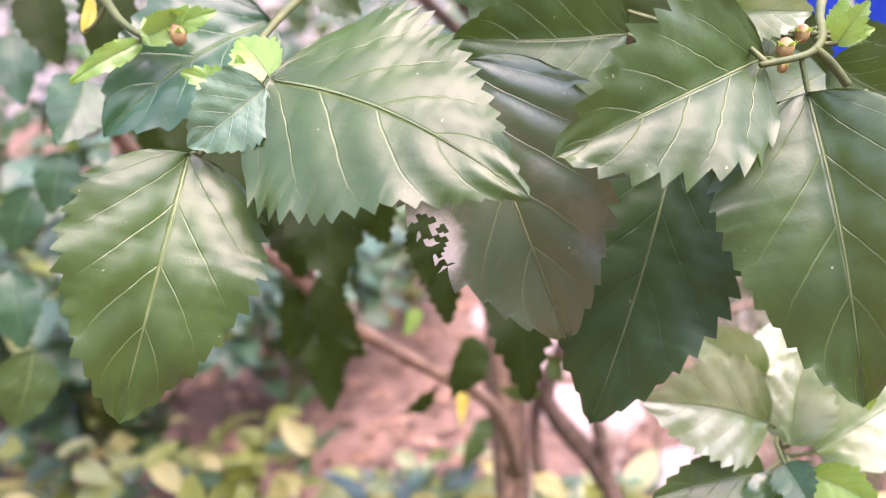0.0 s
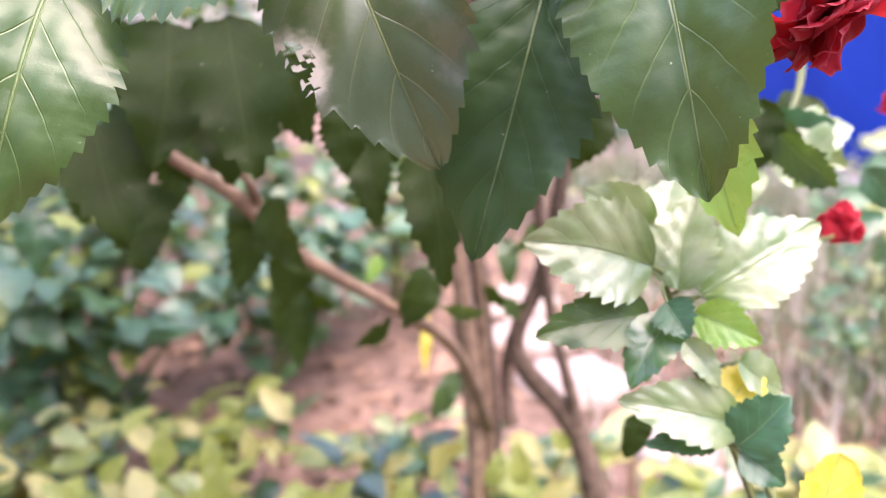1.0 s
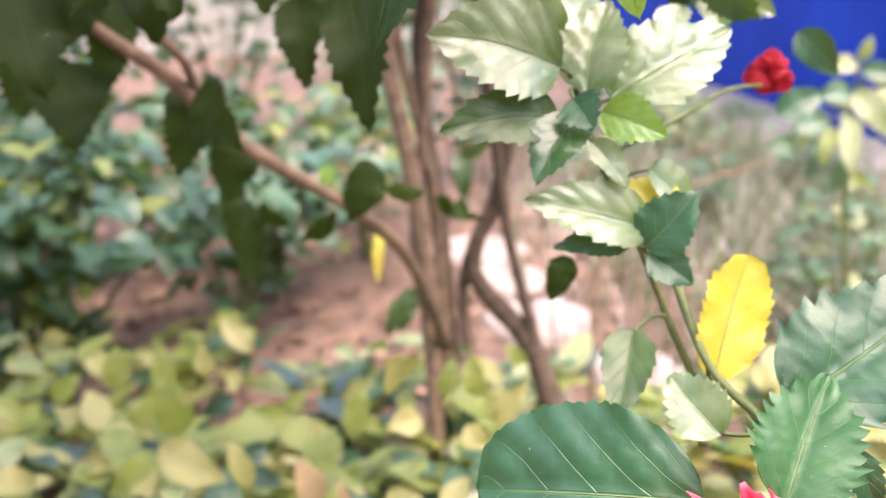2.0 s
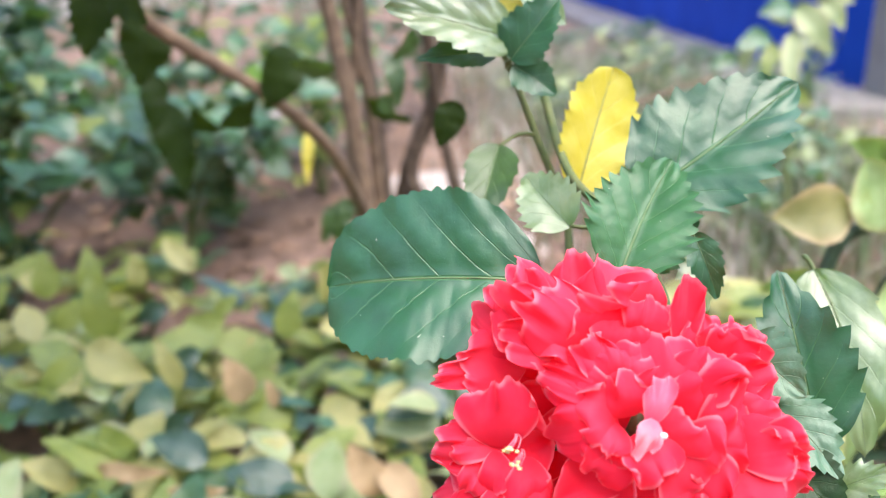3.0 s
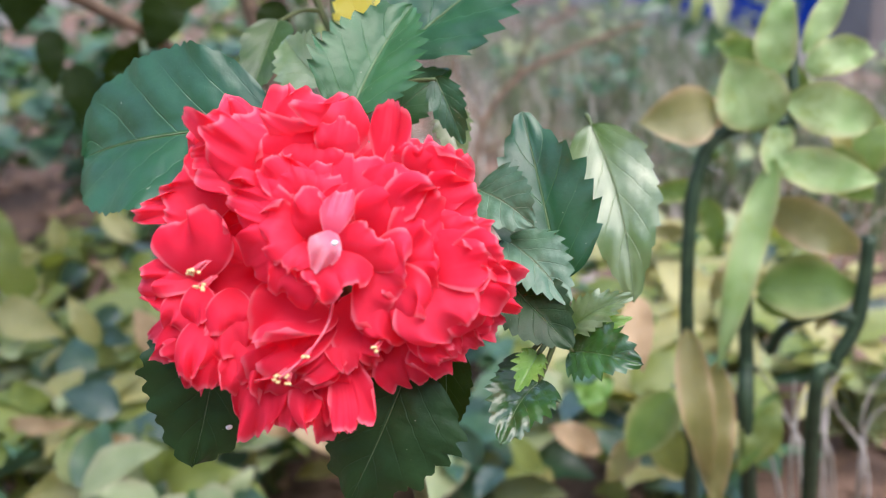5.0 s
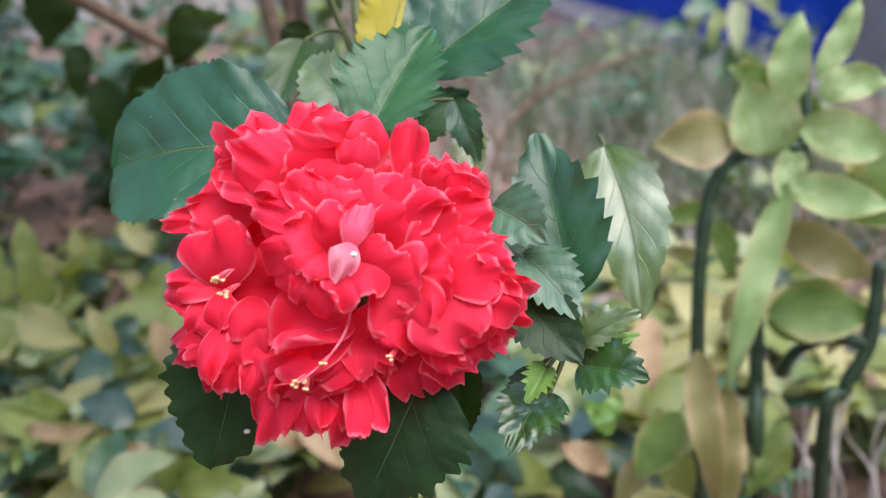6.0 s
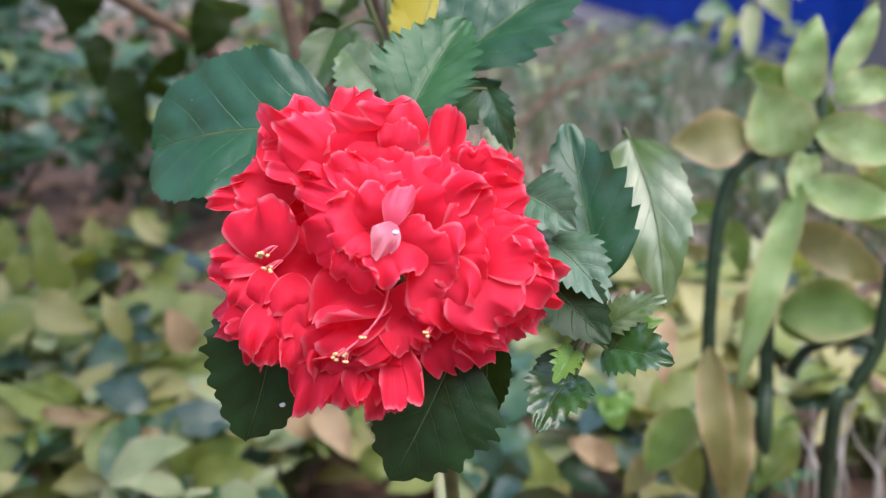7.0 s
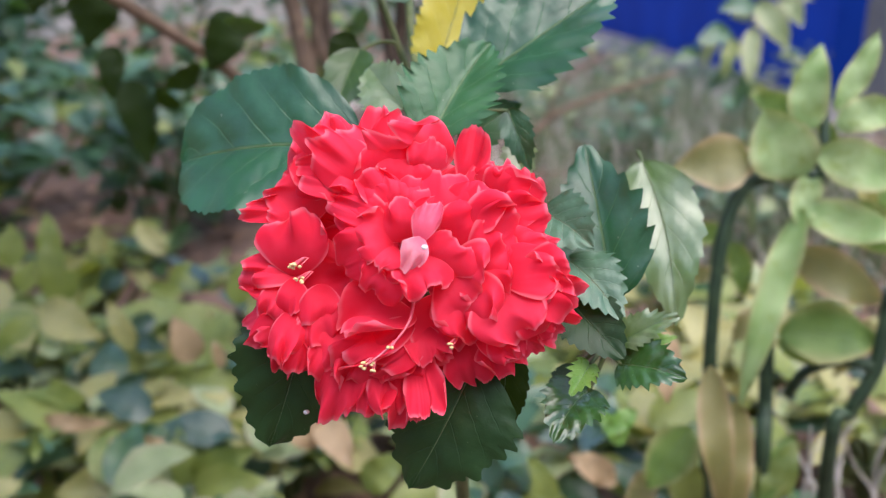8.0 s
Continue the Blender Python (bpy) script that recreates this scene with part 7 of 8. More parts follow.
leaf(slipper, (0.2807, 0.5800, 0.1315), (0.2550, 0.5942, 0.1727), (0.0448, -0.9355, 0.3505), M_COVER_BLUE, ratio=0.48, teeth=0, tooth=0, quilt=0.004, ripple=0.039, wide=(0.63, 1.0), fine=False, curl=0.6, seed=454)
leaf(slipper, (0.1040, 0.6430, 0.1433), (0.0712, 0.6601, 0.1927), (0.1738, -0.8890, 0.4237), M_COVER_TAN, ratio=0.57, teeth=0, tooth=0, quilt=0.004, ripple=0.039, wide=(0.63, 1.0), fine=False, curl=0.9, seed=455)
leaf(slipper, (0.1486, 0.6289, 0.1047), (0.1950, 0.6374, 0.1366), (-0.1310, -0.8942, 0.4281), M_COVER, ratio=0.61, teeth=0, tooth=0, quilt=0.004, ripple=0.077, wide=(0.51, 1.0), fine=False, curl=0.9, seed=456)
stem(slipper, [(0.4437, 0.5031, 0.2716), (0.4429, 0.5081, 0.3197), (0.4489, 0.5206, 0.3920), (0.4637, 0.5274, 0.4315), (0.4909, 0.5255, 0.4450), (0.5170, 0.5139, 0.4447)], (0.0057, 0.0057, 0.0054, 0.0054, 0.0051, 0.0046), M_SLIPPER_STEM, sides=9, knobs=0.06, seed=457)
stem(slipper, [(0.4437, 0.5031, 0.2716), (0.4489, 0.4975, 0.1565), (0.4839, 0.5379, -0.1390), (0.5259, 0.5705, -0.5234)], (0.0057, 0.0061, 0.0068, 0.0068), M_SLIPPER_STEM, sides=9, knobs=0.06, seed=458)
stem(slipper, [(0.5818, 0.5919, -0.2865), (0.4974, 0.4984, 0.1651), (0.4980, 0.5160, 0.2526), (0.4979, 0.5271, 0.3200), (0.5020, 0.5332, 0.3722), (0.5217, 0.5214, 0.4361)], (0.0068, 0.0065, 0.0062, 0.0059, 0.0054, 0.0041), M_SLIPPER_STEM, sides=9, knobs=0.06, seed=459)
stem(slipper, [(0.6295, 0.5899, -0.2872), (0.5440, 0.4878, 0.2030), (0.5589, 0.4926, 0.2524), (0.5753, 0.4941, 0.2917), (0.5827, 0.5039, 0.3559)], (0.0068, 0.0061, 0.0059, 0.0057, 0.0054), M_SLIPPER_STEM, sides=9, knobs=0.06, seed=460)
stem(slipper, [(0.5215, 0.5255, 0.2522), (0.5273, 0.5129, 0.2793), (0.5507, 0.5056, 0.2922), (0.5730, 0.4942, 0.2918)], (0.0047, 0.0047, 0.0047, 0.0054), M_SLIPPER_STEM, sides=9, seed=461)
stem(slipper, [(0.5217, 0.5214, 0.4361), (0.5246, 0.5272, 0.4707), (0.5281, 0.5442, 0.5077)], (0.0046, 0.0041, 0.0027), M_SLIPPER_STEM, sides=9, seed=462)
cover = thing("ground_cover", (-0.1056, 0.7382, 0.0000), "low ground cover with mixed green, yellow and dry leaves", "ground cover")
leaf(cover, (-0.2196, 0.8590, 0.2210), (-0.2326, 0.8655, 0.3053), (0.4187, -0.8982, 0.1342), M_COVER, ratio=0.52, teeth=0, tooth=0, quilt=0.004, ripple=0.03, fine=False, curl=0.6, wide=(0.6, 1.0), seed=463)
leaf(cover, (-0.2100, 0.8543, 0.2730), (-0.1753, 0.8359, 0.2853), (-0.4898, -0.8675, 0.0865), M_COVER_YELLOW, ratio=0.43, teeth=0, tooth=0, quilt=0.004, ripple=0.03, fine=False, curl=0.6, wide=(0.6, 1.0), seed=464)
leaf(cover, (-0.2361, 0.8184, 0.2235), (-0.2801, 0.7839, 0.1765), (0.3697, -0.8799, 0.2986), M_COVER, ratio=0.52, teeth=0, tooth=0, quilt=0.004, ripple=0.03, fine=False, curl=0.6, wide=(0.6, 1.0), seed=465)
leaf(cover, (-0.2160, 0.7926, 0.2437), (-0.1394, 0.7602, 0.2174), (-0.1220, -0.7836, 0.6092), M_COVER_YELLOW, ratio=0.52, teeth=0, tooth=0, quilt=0.004, ripple=0.03, fine=False, curl=0.6, wide=(0.6, 1.0), seed=466)
leaf(cover, (-0.1255, 0.8016, 0.1843), (-0.1498, 0.8114, 0.2447), (0.3574, -0.8883, 0.2884), M_COVER_YELLOW, ratio=0.39, teeth=0, tooth=0, quilt=0.004, ripple=0.03, fine=False, curl=0.6, wide=(0.6, 1.0), seed=467)
leaf(cover, (-0.1199, 0.8784, 0.1952), (-0.1592, 0.8644, 0.1796), (0.2028, -0.9252, 0.3208), M_COVER_BLUE, ratio=0.6, teeth=0, tooth=0, quilt=0.004, ripple=0.03, fine=False, curl=0.6, wide=(0.6, 1.0), seed=468)
leaf(cover, (-0.0456, 0.7668, 0.1837), (-0.0639, 0.7646, 0.2401), (0.3802, -0.9207, 0.0877), M_COVER_TAN, ratio=0.6, teeth=0, tooth=0, quilt=0.004, ripple=0.03, fine=False, curl=0.6, wide=(0.6, 1.0), seed=469)
leaf(cover, (-0.1688, 0.7258, 0.1395), (-0.1867, 0.7217, 0.1900), (0.5196, -0.8467, 0.1148), M_COVER, ratio=0.69, teeth=0, tooth=0, quilt=0.004, ripple=0.03, fine=False, curl=0.6, wide=(0.6, 1.0), seed=470)
leaf(cover, (-0.1850, 0.6899, 0.1568), (-0.1070, 0.6679, 0.1630), (-0.2713, -0.8207, 0.5028), M_COVER_TAN, ratio=0.24, teeth=0, tooth=0, quilt=0.004, ripple=0.03, fine=False, curl=0.6, wide=(0.6, 1.0), seed=471)
leaf(cover, (-0.1164, 0.6595, 0.1356), (-0.0467, 0.6424, 0.1561), (-0.3264, -0.8590, 0.3944), M_COVER_TAN, ratio=0.3, teeth=0, tooth=0, quilt=0.004, ripple=0.03, fine=False, curl=0.6, wide=(0.6, 1.0), seed=472)
leaf(cover, (-0.0255, 0.6260, 0.1074), (-0.0350, 0.6462, 0.1693), (0.2920, -0.8948, 0.3377), M_COVER, ratio=0.43, teeth=0, tooth=0, quilt=0.004, ripple=0.03, fine=False, curl=0.6, wide=(0.6, 1.0), seed=473)
leaf(cover, (-0.0196, 0.6291, 0.1181), (0.0472, 0.6190, 0.1599), (-0.3032, -0.9163, 0.2616), M_COVER, ratio=0.47, teeth=0, tooth=0, quilt=0.004, ripple=0.03, fine=False, curl=0.6, wide=(0.6, 1.0), seed=474)
leaf(cover, (-0.0143, 0.6099, 0.1241), (0.0609, 0.5910, 0.1396), (-0.3066, -0.8106, 0.4989), M_COVER, ratio=0.43, teeth=0, tooth=0, quilt=0.004, ripple=0.03, fine=False, curl=0.6, wide=(0.6, 1.0), seed=475)
leaf(cover, (-0.0788, 0.6456, 0.1296), (-0.1564, 0.6212, 0.1098), (0.1562, -0.8724, 0.4632), M_COVER_YELLOW, ratio=0.43, teeth=0, tooth=0, quilt=0.004, ripple=0.03, fine=False, curl=0.6, wide=(0.6, 1.0), seed=476)
leaf(cover, (-0.0712, 0.6470, 0.1020), (-0.0808, 0.6404, 0.1458), (0.4946, -0.8688, -0.0228), M_COVER_TAN, ratio=0.52, teeth=0, tooth=0, quilt=0.004, ripple=0.03, fine=False, curl=0.6, wide=(0.6, 1.0), seed=477)
leaf(cover, (-0.0139, 0.7268, 0.1609), (-0.0339, 0.7022, 0.1476), (0.4322, -0.6761, 0.5967), M_COVER, ratio=0.52, teeth=0, tooth=0, quilt=0.004, ripple=0.03, fine=False, curl=0.6, wide=(0.6, 1.0), seed=478)
leaf(cover, (-0.0977, 0.9329, 0.2039), (-0.1492, 0.9374, 0.2117), (-0.0200, -0.9187, 0.3945), M_COVER, ratio=0.43, teeth=0, tooth=0, quilt=0.004, ripple=0.03, fine=False, curl=0.6, wide=(0.6, 1.0), seed=479)
leaf(cover, (-0.0139, 0.7635, 0.1772), (-0.0234, 0.7644, 0.2117), (0.3234, -0.9393, 0.1143), M_COVER_TAN, ratio=0.43, teeth=0, tooth=0, quilt=0.004, ripple=0.03, fine=False, curl=0.6, wide=(0.6, 1.0), seed=480)
leaf(cover, (-0.2313, 0.7630, 0.1498), (-0.2542, 0.7345, 0.1239), (0.4454, -0.7720, 0.4535), M_COVER_BLUE, ratio=0.52, teeth=0, tooth=0, quilt=0.004, ripple=0.03, fine=False, curl=0.6, wide=(0.6, 1.0), seed=481)
leaf(cover, (0.1048, 0.6517, 0.1705), (0.1400, 0.6083, 0.1377), (-0.1131, -0.6557, 0.7465), M_COVER_TAN, ratio=0.52, teeth=0, tooth=0, quilt=0.004, ripple=0.03, fine=False, curl=0.6, wide=(0.6, 1.0), seed=482)
leaf(cover, (-0.1537, 0.8047, 0.1252), (-0.1128, 0.8112, 0.1502), (0.0025, -0.9691, 0.2466), M_COVER_BLUE, ratio=0.52, teeth=0, tooth=0, quilt=0.004, ripple=0.03, fine=False, curl=0.6, wide=(0.6, 1.0), seed=483)
leaf(cover, (-0.1318, 0.8427, 0.1807), (-0.0920, 0.8185, 0.1755), (-0.3529, -0.7108, 0.6084), M_COVER_BLUE, ratio=0.52, teeth=0, tooth=0, quilt=0.004, ripple=0.03, fine=False, curl=0.6, wide=(0.6, 1.0), seed=484)
leaf(cover, (-0.1005, 0.7983, 0.1117), (-0.0664, 0.8030, 0.1304), (-0.0297, -0.9552, 0.2944), M_COVER_BLUE, ratio=0.43, teeth=0, tooth=0, quilt=0.004, ripple=0.03, fine=False, curl=0.6, wide=(0.6, 1.0), seed=485)
leaf(cover, (-0.2280, 0.6994, 0.1158), (-0.1956, 0.6696, 0.0923), (0.0941, -0.5517, 0.8287), M_COVER_BLUE, ratio=0.52, teeth=0, tooth=0, quilt=0.004, ripple=0.03, fine=False, curl=0.6, wide=(0.6, 1.0), seed=486)
leaf(cover, (0.0480, 0.9685, 0.2384), (0.0281, 0.9286, 0.2826), (0.6237, -0.6984, -0.3510), M_COVER_YELLOW, ratio=1.03, teeth=0, tooth=0, quilt=0.004, ripple=0.03, fine=False, curl=0.6, wide=(0.6, 1.0), seed=487)
leaf(cover, (0.0684, 0.8634, 0.2326), (0.0285, 0.8423, 0.2312), (0.3733, -0.7416, 0.5573), M_COVER_YELLOW, ratio=0.77, teeth=0, tooth=0, quilt=0.004, ripple=0.03, fine=False, curl=0.6, wide=(0.6, 1.0), seed=488)
leaf(cover, (0.1396, 0.9152, 0.2323), (0.1339, 0.9298, 0.2869), (-0.0463, -0.9661, 0.2541), M_COVER, ratio=0.52, teeth=0, tooth=0, quilt=0.004, ripple=0.03, fine=False, curl=0.6, wide=(0.6, 1.0), seed=489)
leaf(cover, (0.1554, 0.8612, 0.2241), (0.1968, 0.8732, 0.2686), (-0.1816, -0.8941, 0.4095), M_COVER_YELLOW, ratio=0.52, teeth=0, tooth=0, quilt=0.004, ripple=0.03, fine=False, curl=0.6, wide=(0.6, 1.0), seed=490)
leaf(cover, (-0.0126, 0.8587, 0.2151), (0.0022, 0.8742, 0.2731), (0.0063, -0.9662, 0.2576), M_COVER, ratio=0.52, teeth=0, tooth=0, quilt=0.004, ripple=0.03, fine=False, curl=0.6, wide=(0.6, 1.0), seed=491)
leaf(cover, (0.0958, 0.8702, 0.2579), (0.1104, 0.8823, 0.3030), (-0.0964, -0.9531, 0.2869), M_COVER, ratio=0.52, teeth=0, tooth=0, quilt=0.004, ripple=0.03, fine=False, curl=0.6, wide=(0.6, 1.0), seed=492)
leaf(cover, (0.1189, 0.8150, 0.2450), (0.1437, 0.8083, 0.2198), (0.1104, -0.9276, 0.3569), M_COVER_YELLOW, ratio=0.77, teeth=0, tooth=0, quilt=0.004, ripple=0.03, fine=False, curl=0.6, wide=(0.6, 1.0), seed=493)
leaf(cover, (-0.2329, 0.8720, 0.2656), (-0.2380, 0.8894, 0.3305), (0.2993, -0.9155, 0.2689), M_COVER, ratio=0.43, teeth=0, tooth=0, quilt=0.004, ripple=0.03, fine=False, curl=0.6, wide=(0.6, 1.0), seed=494)
leaf(cover, (-0.3287, 0.9667, 0.2329), (-0.3273, 0.9820, 0.2899), (0.3324, -0.9130, 0.2366), M_COVER, ratio=0.6, teeth=0, tooth=0, quilt=0.004, ripple=0.03, fine=False, curl=0.6, wide=(0.6, 1.0), seed=495)
leaf(cover, (-0.2103, 0.9699, 0.2444), (-0.2166, 0.9814, 0.2873), (0.2643, -0.9211, 0.2858), M_COVER_YELLOW, ratio=0.6, teeth=0, tooth=0, quilt=0.004, ripple=0.03, fine=False, curl=0.6, wide=(0.6, 1.0), seed=496)
leaf(cover, (-0.1633, 0.9168, 0.2394), (-0.1990, 0.9115, 0.2198), (-0.0475, -0.9393, 0.3398), M_COVER_BLUE, ratio=0.69, teeth=0, tooth=0, quilt=0.004, ripple=0.03, fine=False, curl=0.6, wide=(0.6, 1.0), seed=497)
leaf(cover, (-0.0925, 0.8660, 0.2428), (-0.0650, 0.8728, 0.2681), (-0.0531, -0.9484, 0.3127), M_COVER, ratio=0.52, teeth=0, tooth=0, quilt=0.004, ripple=0.03, fine=False, curl=0.6, wide=(0.6, 1.0), seed=498)
leaf(cover, (-0.4103, 0.9633, 0.2205), (-0.3725, 0.9727, 0.2553), (0.0901, -0.9819, 0.1663), M_COVER, ratio=0.52, teeth=0, tooth=0, quilt=0.004, ripple=0.03, fine=False, curl=0.6, wide=(0.6, 1.0), seed=499)
leaf(cover, (-0.4013, 0.8660, 0.2435), (-0.4409, 0.8731, 0.2704), (0.2482, -0.7801, 0.5743), M_COVER, ratio=0.52, teeth=0, tooth=0, quilt=0.004, ripple=0.03, fine=False, curl=0.6, wide=(0.6, 1.0), seed=500)
leaf(cover, (-0.2508, 0.8170, 0.2536), (-0.2308, 0.8268, 0.2901), (0.1444, -0.9726, 0.1819), M_COVER, ratio=0.6, teeth=0, tooth=0, quilt=0.004, ripple=0.03, fine=False, curl=0.6, wide=(0.6, 1.0), seed=501)
leaf(cover, (0.2033, 0.9715, 0.2491), (0.1819, 0.9792, 0.2781), (0.0132, -0.9635, 0.2674), M_COVER, ratio=0.6, teeth=0, tooth=0, quilt=0.004, ripple=0.03, fine=False, curl=0.6, wide=(0.6, 1.0), seed=502)


leaf_stalks()


# ---- far flowers ----
def far_flower(place, size, count, mat, label, seed, facing):
    rng = random.Random(seed)
    f = thing("hibiscus_flower", place, label, "flower")
    z = Vector(facing).normalized()
    x = z.orthogonal().normalized()
    y = z.cross(x)
    for i in range(count):
        a = i * 2.4
        k = (i + 1) / count
        out = (x * math.cos(a) + y * math.sin(a)) * (0.35 + 0.65 * k) + z * (0.75 - 0.7 * k)
        part("petal", petal_mesh(mat, ratio=rng.uniform(1.0, 1.35), ruffle=0.6, roll=0.8, seed=seed * 50 + i), f, aim((0, 0, 0), out * size, z + out * 0.2))
    for i in range(5):
        a = i * 1.257
        side = x * math.cos(a) + y * math.sin(a)
        part("sepal", leaf_mesh(M_LEAF_YOUNG, ratio=0.5, teeth=0, tooth=0, curl=-0.6, fine=False, seed=seed + i), f,
             aim(-z * size * 0.35, side * size * 0.42 - z * size * 0.02, side - z * 0.6))
    return f


far_flower(FAR_RED[0], 0.0175, 7, M_PETAL_SHADED, "small red hibiscus flower, half open", 3, (-0.5, -0.8, 0.1))
far_flower(FAR_RED[1], 0.033, 22, M_PETAL_SHADED, "dark red ruffled hibiscus flower hanging in the shade", 4, (0.55, -0.45, -0.7))
far_flower(FAR_RED[2], 0.0165, 9, M_PETAL_SHADED, "small dark red hibiscus flower before the blue wall", 5, (0.3, -0.8, -0.5))


# ---- scattered growth ----
def leaf_kinds(mats, count, seed, slim=1.0, **shape):
    rng = random.Random(seed)
    return [leaf_mesh(rng.choice(mats), ratio=slim * rng.uniform(0.5, 0.75), curl=rng.uniform(0.2, 0.9), fine=False, seed=seed * 31 + i, **shape) for i in range(count)]


def bush(name, label, category, centre, size, count, mats, length, seed, droop=0.4, stems=6, mat_stem=None, teeth=6):
    """Stems from one foot, each with leaves round it; the crown is an uneven ellipsoid."""
    rng = random.Random(seed)
    foot = Vector((centre[0], centre[1], uneven(centre[0], centre[1]) - 0.01))
    b = thing(name, foot, label, category)
    kinds = leaf_kinds(mats, 10, seed, teeth=teeth, tooth=0.12 if teeth else 0.0, quilt=0.006, wide=(0.55, 0.95) if teeth else (0.6, 1.0), slim=1.0 if teeth else 0.82)
    ends = []
    for i in range(stems):
        a = 6.283 * i / stems + rng.uniform(-0.4, 0.4)
        end = Vector((math.cos(a) * size[0] * rng.uniform(0.3, 0.9), math.sin(a) * size[1] * rng.uniform(0.3, 0.9), size[2] * rng.uniform(0.65, 1.0)))
        mid = Vector((end.x * 0.35, end.y * 0.35, end.z * 0.55)) + Vector((rng.uniform(-1, 1), rng.uniform(-1, 1), 0)) * 0.03
        part("branch", tube_mesh("branch", mat_stem or M_TWIG, [(0, 0, 0), mid, end], (0.006, 0.0045, 0.002), sides=6, steps=4), b)
        ends.append((mid, end))
    for i in range(count):
        mid, end = ends[i % stems]
        k = rng.uniform(0.15, 1.0)
        p = (mid * (1 - k) + end * k) if k > 0.3 else mid * (k / 0.3)
        a = rng.uniform(0, 6.283)
        d = Vector((math.cos(a), math.sin(a), rng.uniform(-droop - 0.4, 0.5 - droop))).normalized()
        p = p + d * length * 0.25 * rng.random() + Vector((rng.uniform(-1, 1) * size[0], rng.uniform(-1, 1) * size[1], rng.uniform(-1, 1) * size[2] * 0.4)) * 0.22
        ln = length * rng.uniform(0.6, 1.25)
        up = Vector((rng.uniform(-0.5, 0.5), rng.uniform(-0.8, 0.2), 1.0))
        part("leaf", rng.choice(kinds), b, aim(p, p + d * ln, up))
    return b


# M_LEAF_SHADE leaves darken these first three bushes in place of real shade
bush("garden_bush", "dark green bush with dense glossy leaves in shade", "bush", (-0.85, 1.55), (0.5, 0.4, 0.8), 290, [M_BUSH, M_BUSH_BLUE, M_LEAF_SHADE], 0.095, 11, stems=9)
bush("garden_bush", "bluish green bush with drooping leaves", "bush", (-1.3, 2.4), (0.65, 0.5, 1.35), 290, [M_BUSH_BLUE, M_BUSH, M_LEAF_SHADE], 0.10, 12, stems=9)
bush("garden_bush", "bluish green bush with drooping leaves", "bush", (-0.6, 2.9), (0.65, 0.5, 1.3), 280, [M_BUSH, M_LEAF_SHADE, M_BUSH_BLUE], 0.09, 13, stems=9)
bush("garden_bush", "dark green bush with dense glossy leaves in shade", "bush", (0.25, 3.4), (0.7, 0.5, 1.2), 220, [M_BUSH, M_BUSH_BLUE], 0.10, 14, stems=9)
bush("garden_bush", "dark green bush with dense glossy leaves in shade", "bush", (-0.4, 5.2), (1.2, 0.6, 1.6), 260, [M_BUSH, M_BUSH_BLUE], 0.14, 16, stems=10)
bush("garden_bush", "dark green bush with dense glossy leaves in shade", "bush", (-2.6, 4.4), (1.2, 0.8, 1.8), 260, [M_BUSH, M_BUSH_BLUE], 0.14, 17, stems=10)
bush("garden_bush", "dark green bush with dense glossy leaves in shade", "bush", (-0.2, 8.5), (1.4, 0.8, 1.4), 240, [M_BUSH, M_BUSH_BLUE], 0.14, 18, stems=10)

COVERS = [M_COVER, M_COVER, M_COVER_PALE, M_COVER_BLUE, M_COVER, M_COVER_PALE, M_COVER_YELLOW, M_BUSH, M_BUSH_BLUE, M_COVER_YELLOW]
_spots = [(-0.55, 0.95), (-0.75, 0.95), (-0.9, 1.15), (-0.6, 0.7), (-0.35, 1.05), (-0.15, 0.95), (0.08, 1.0), (-0.7, 1.2), (-0.45, 0.78), (-0.2, 0.75), (0.05, 0.78), (0.25, 0.85), (0.38, 1.0), (0.3, 0.68),
          (-0.05, 1.2), (-0.35, 1.3), (0.2, 1.15), (0.55, 0.85), (0.7, 0.95), (0.48, 0.68), (0.75, 0.75), (0.62, 1.1), (-0.02, 0.6), (-0.3, 0.6)]
for _i, (_x, _y) in enumerate(_spots):
    bush("ground_cover", "low ground cover with mixed green, yellow and dry leaves", "ground cover", (_x, _y), (0.14, 0.13, 0.19), 68, COVERS, 0.074, 40 + _i, droop=-0.1, stems=5, teeth=0)


def litter():
    """Dry leaves lying on the soil."""
    rng = random.Random(77)
    verts, faces = [], []
    for i in range(5200):
        x, y = rng.uniform(-2.2, 2.2) + rng.gauss(0, 0.3), rng.uniform(0.5, 5.0) + rng.gauss(0, 0.3)
        if x > 1.72:
            continue
        ln, wd, a = rng.uniform(0.025, 0.075), rng.uniform(0.012, 0.032), rng.uniform(0, 6.283)
        z = uneven(x, y) + rng.uniform(0.002, 0.012)
        c, s = math.cos(a), math.sin(a)
        o = len(verts)
        tilt = [rng.uniform(-0.008, 0.012) for _ in range(8)]
        for k, (p, q) in enumerate(((0, 0), (0.3, -1), (0.3, 1), (0.7, -0.8), (0.7, 0.8), (1, 0))):
            verts.append((x + c * p * ln - s * q * wd / 2, y + s * p * ln + c * q * wd / 2, z + max(-0.002, tilt[k])))
        faces += [(o, o + 1, o + 2), (o + 1, o + 3, o + 4, o + 2), (o + 3, o + 5, o + 4)]
    me = mesh_of("dry_leaf_litter", verts, faces, M_LITTER)
    tagged(new("dry_leaf_litter", me), "scattered dry brown fallen leaves on the soil", "leaf litter", kind="stuff")


litter()


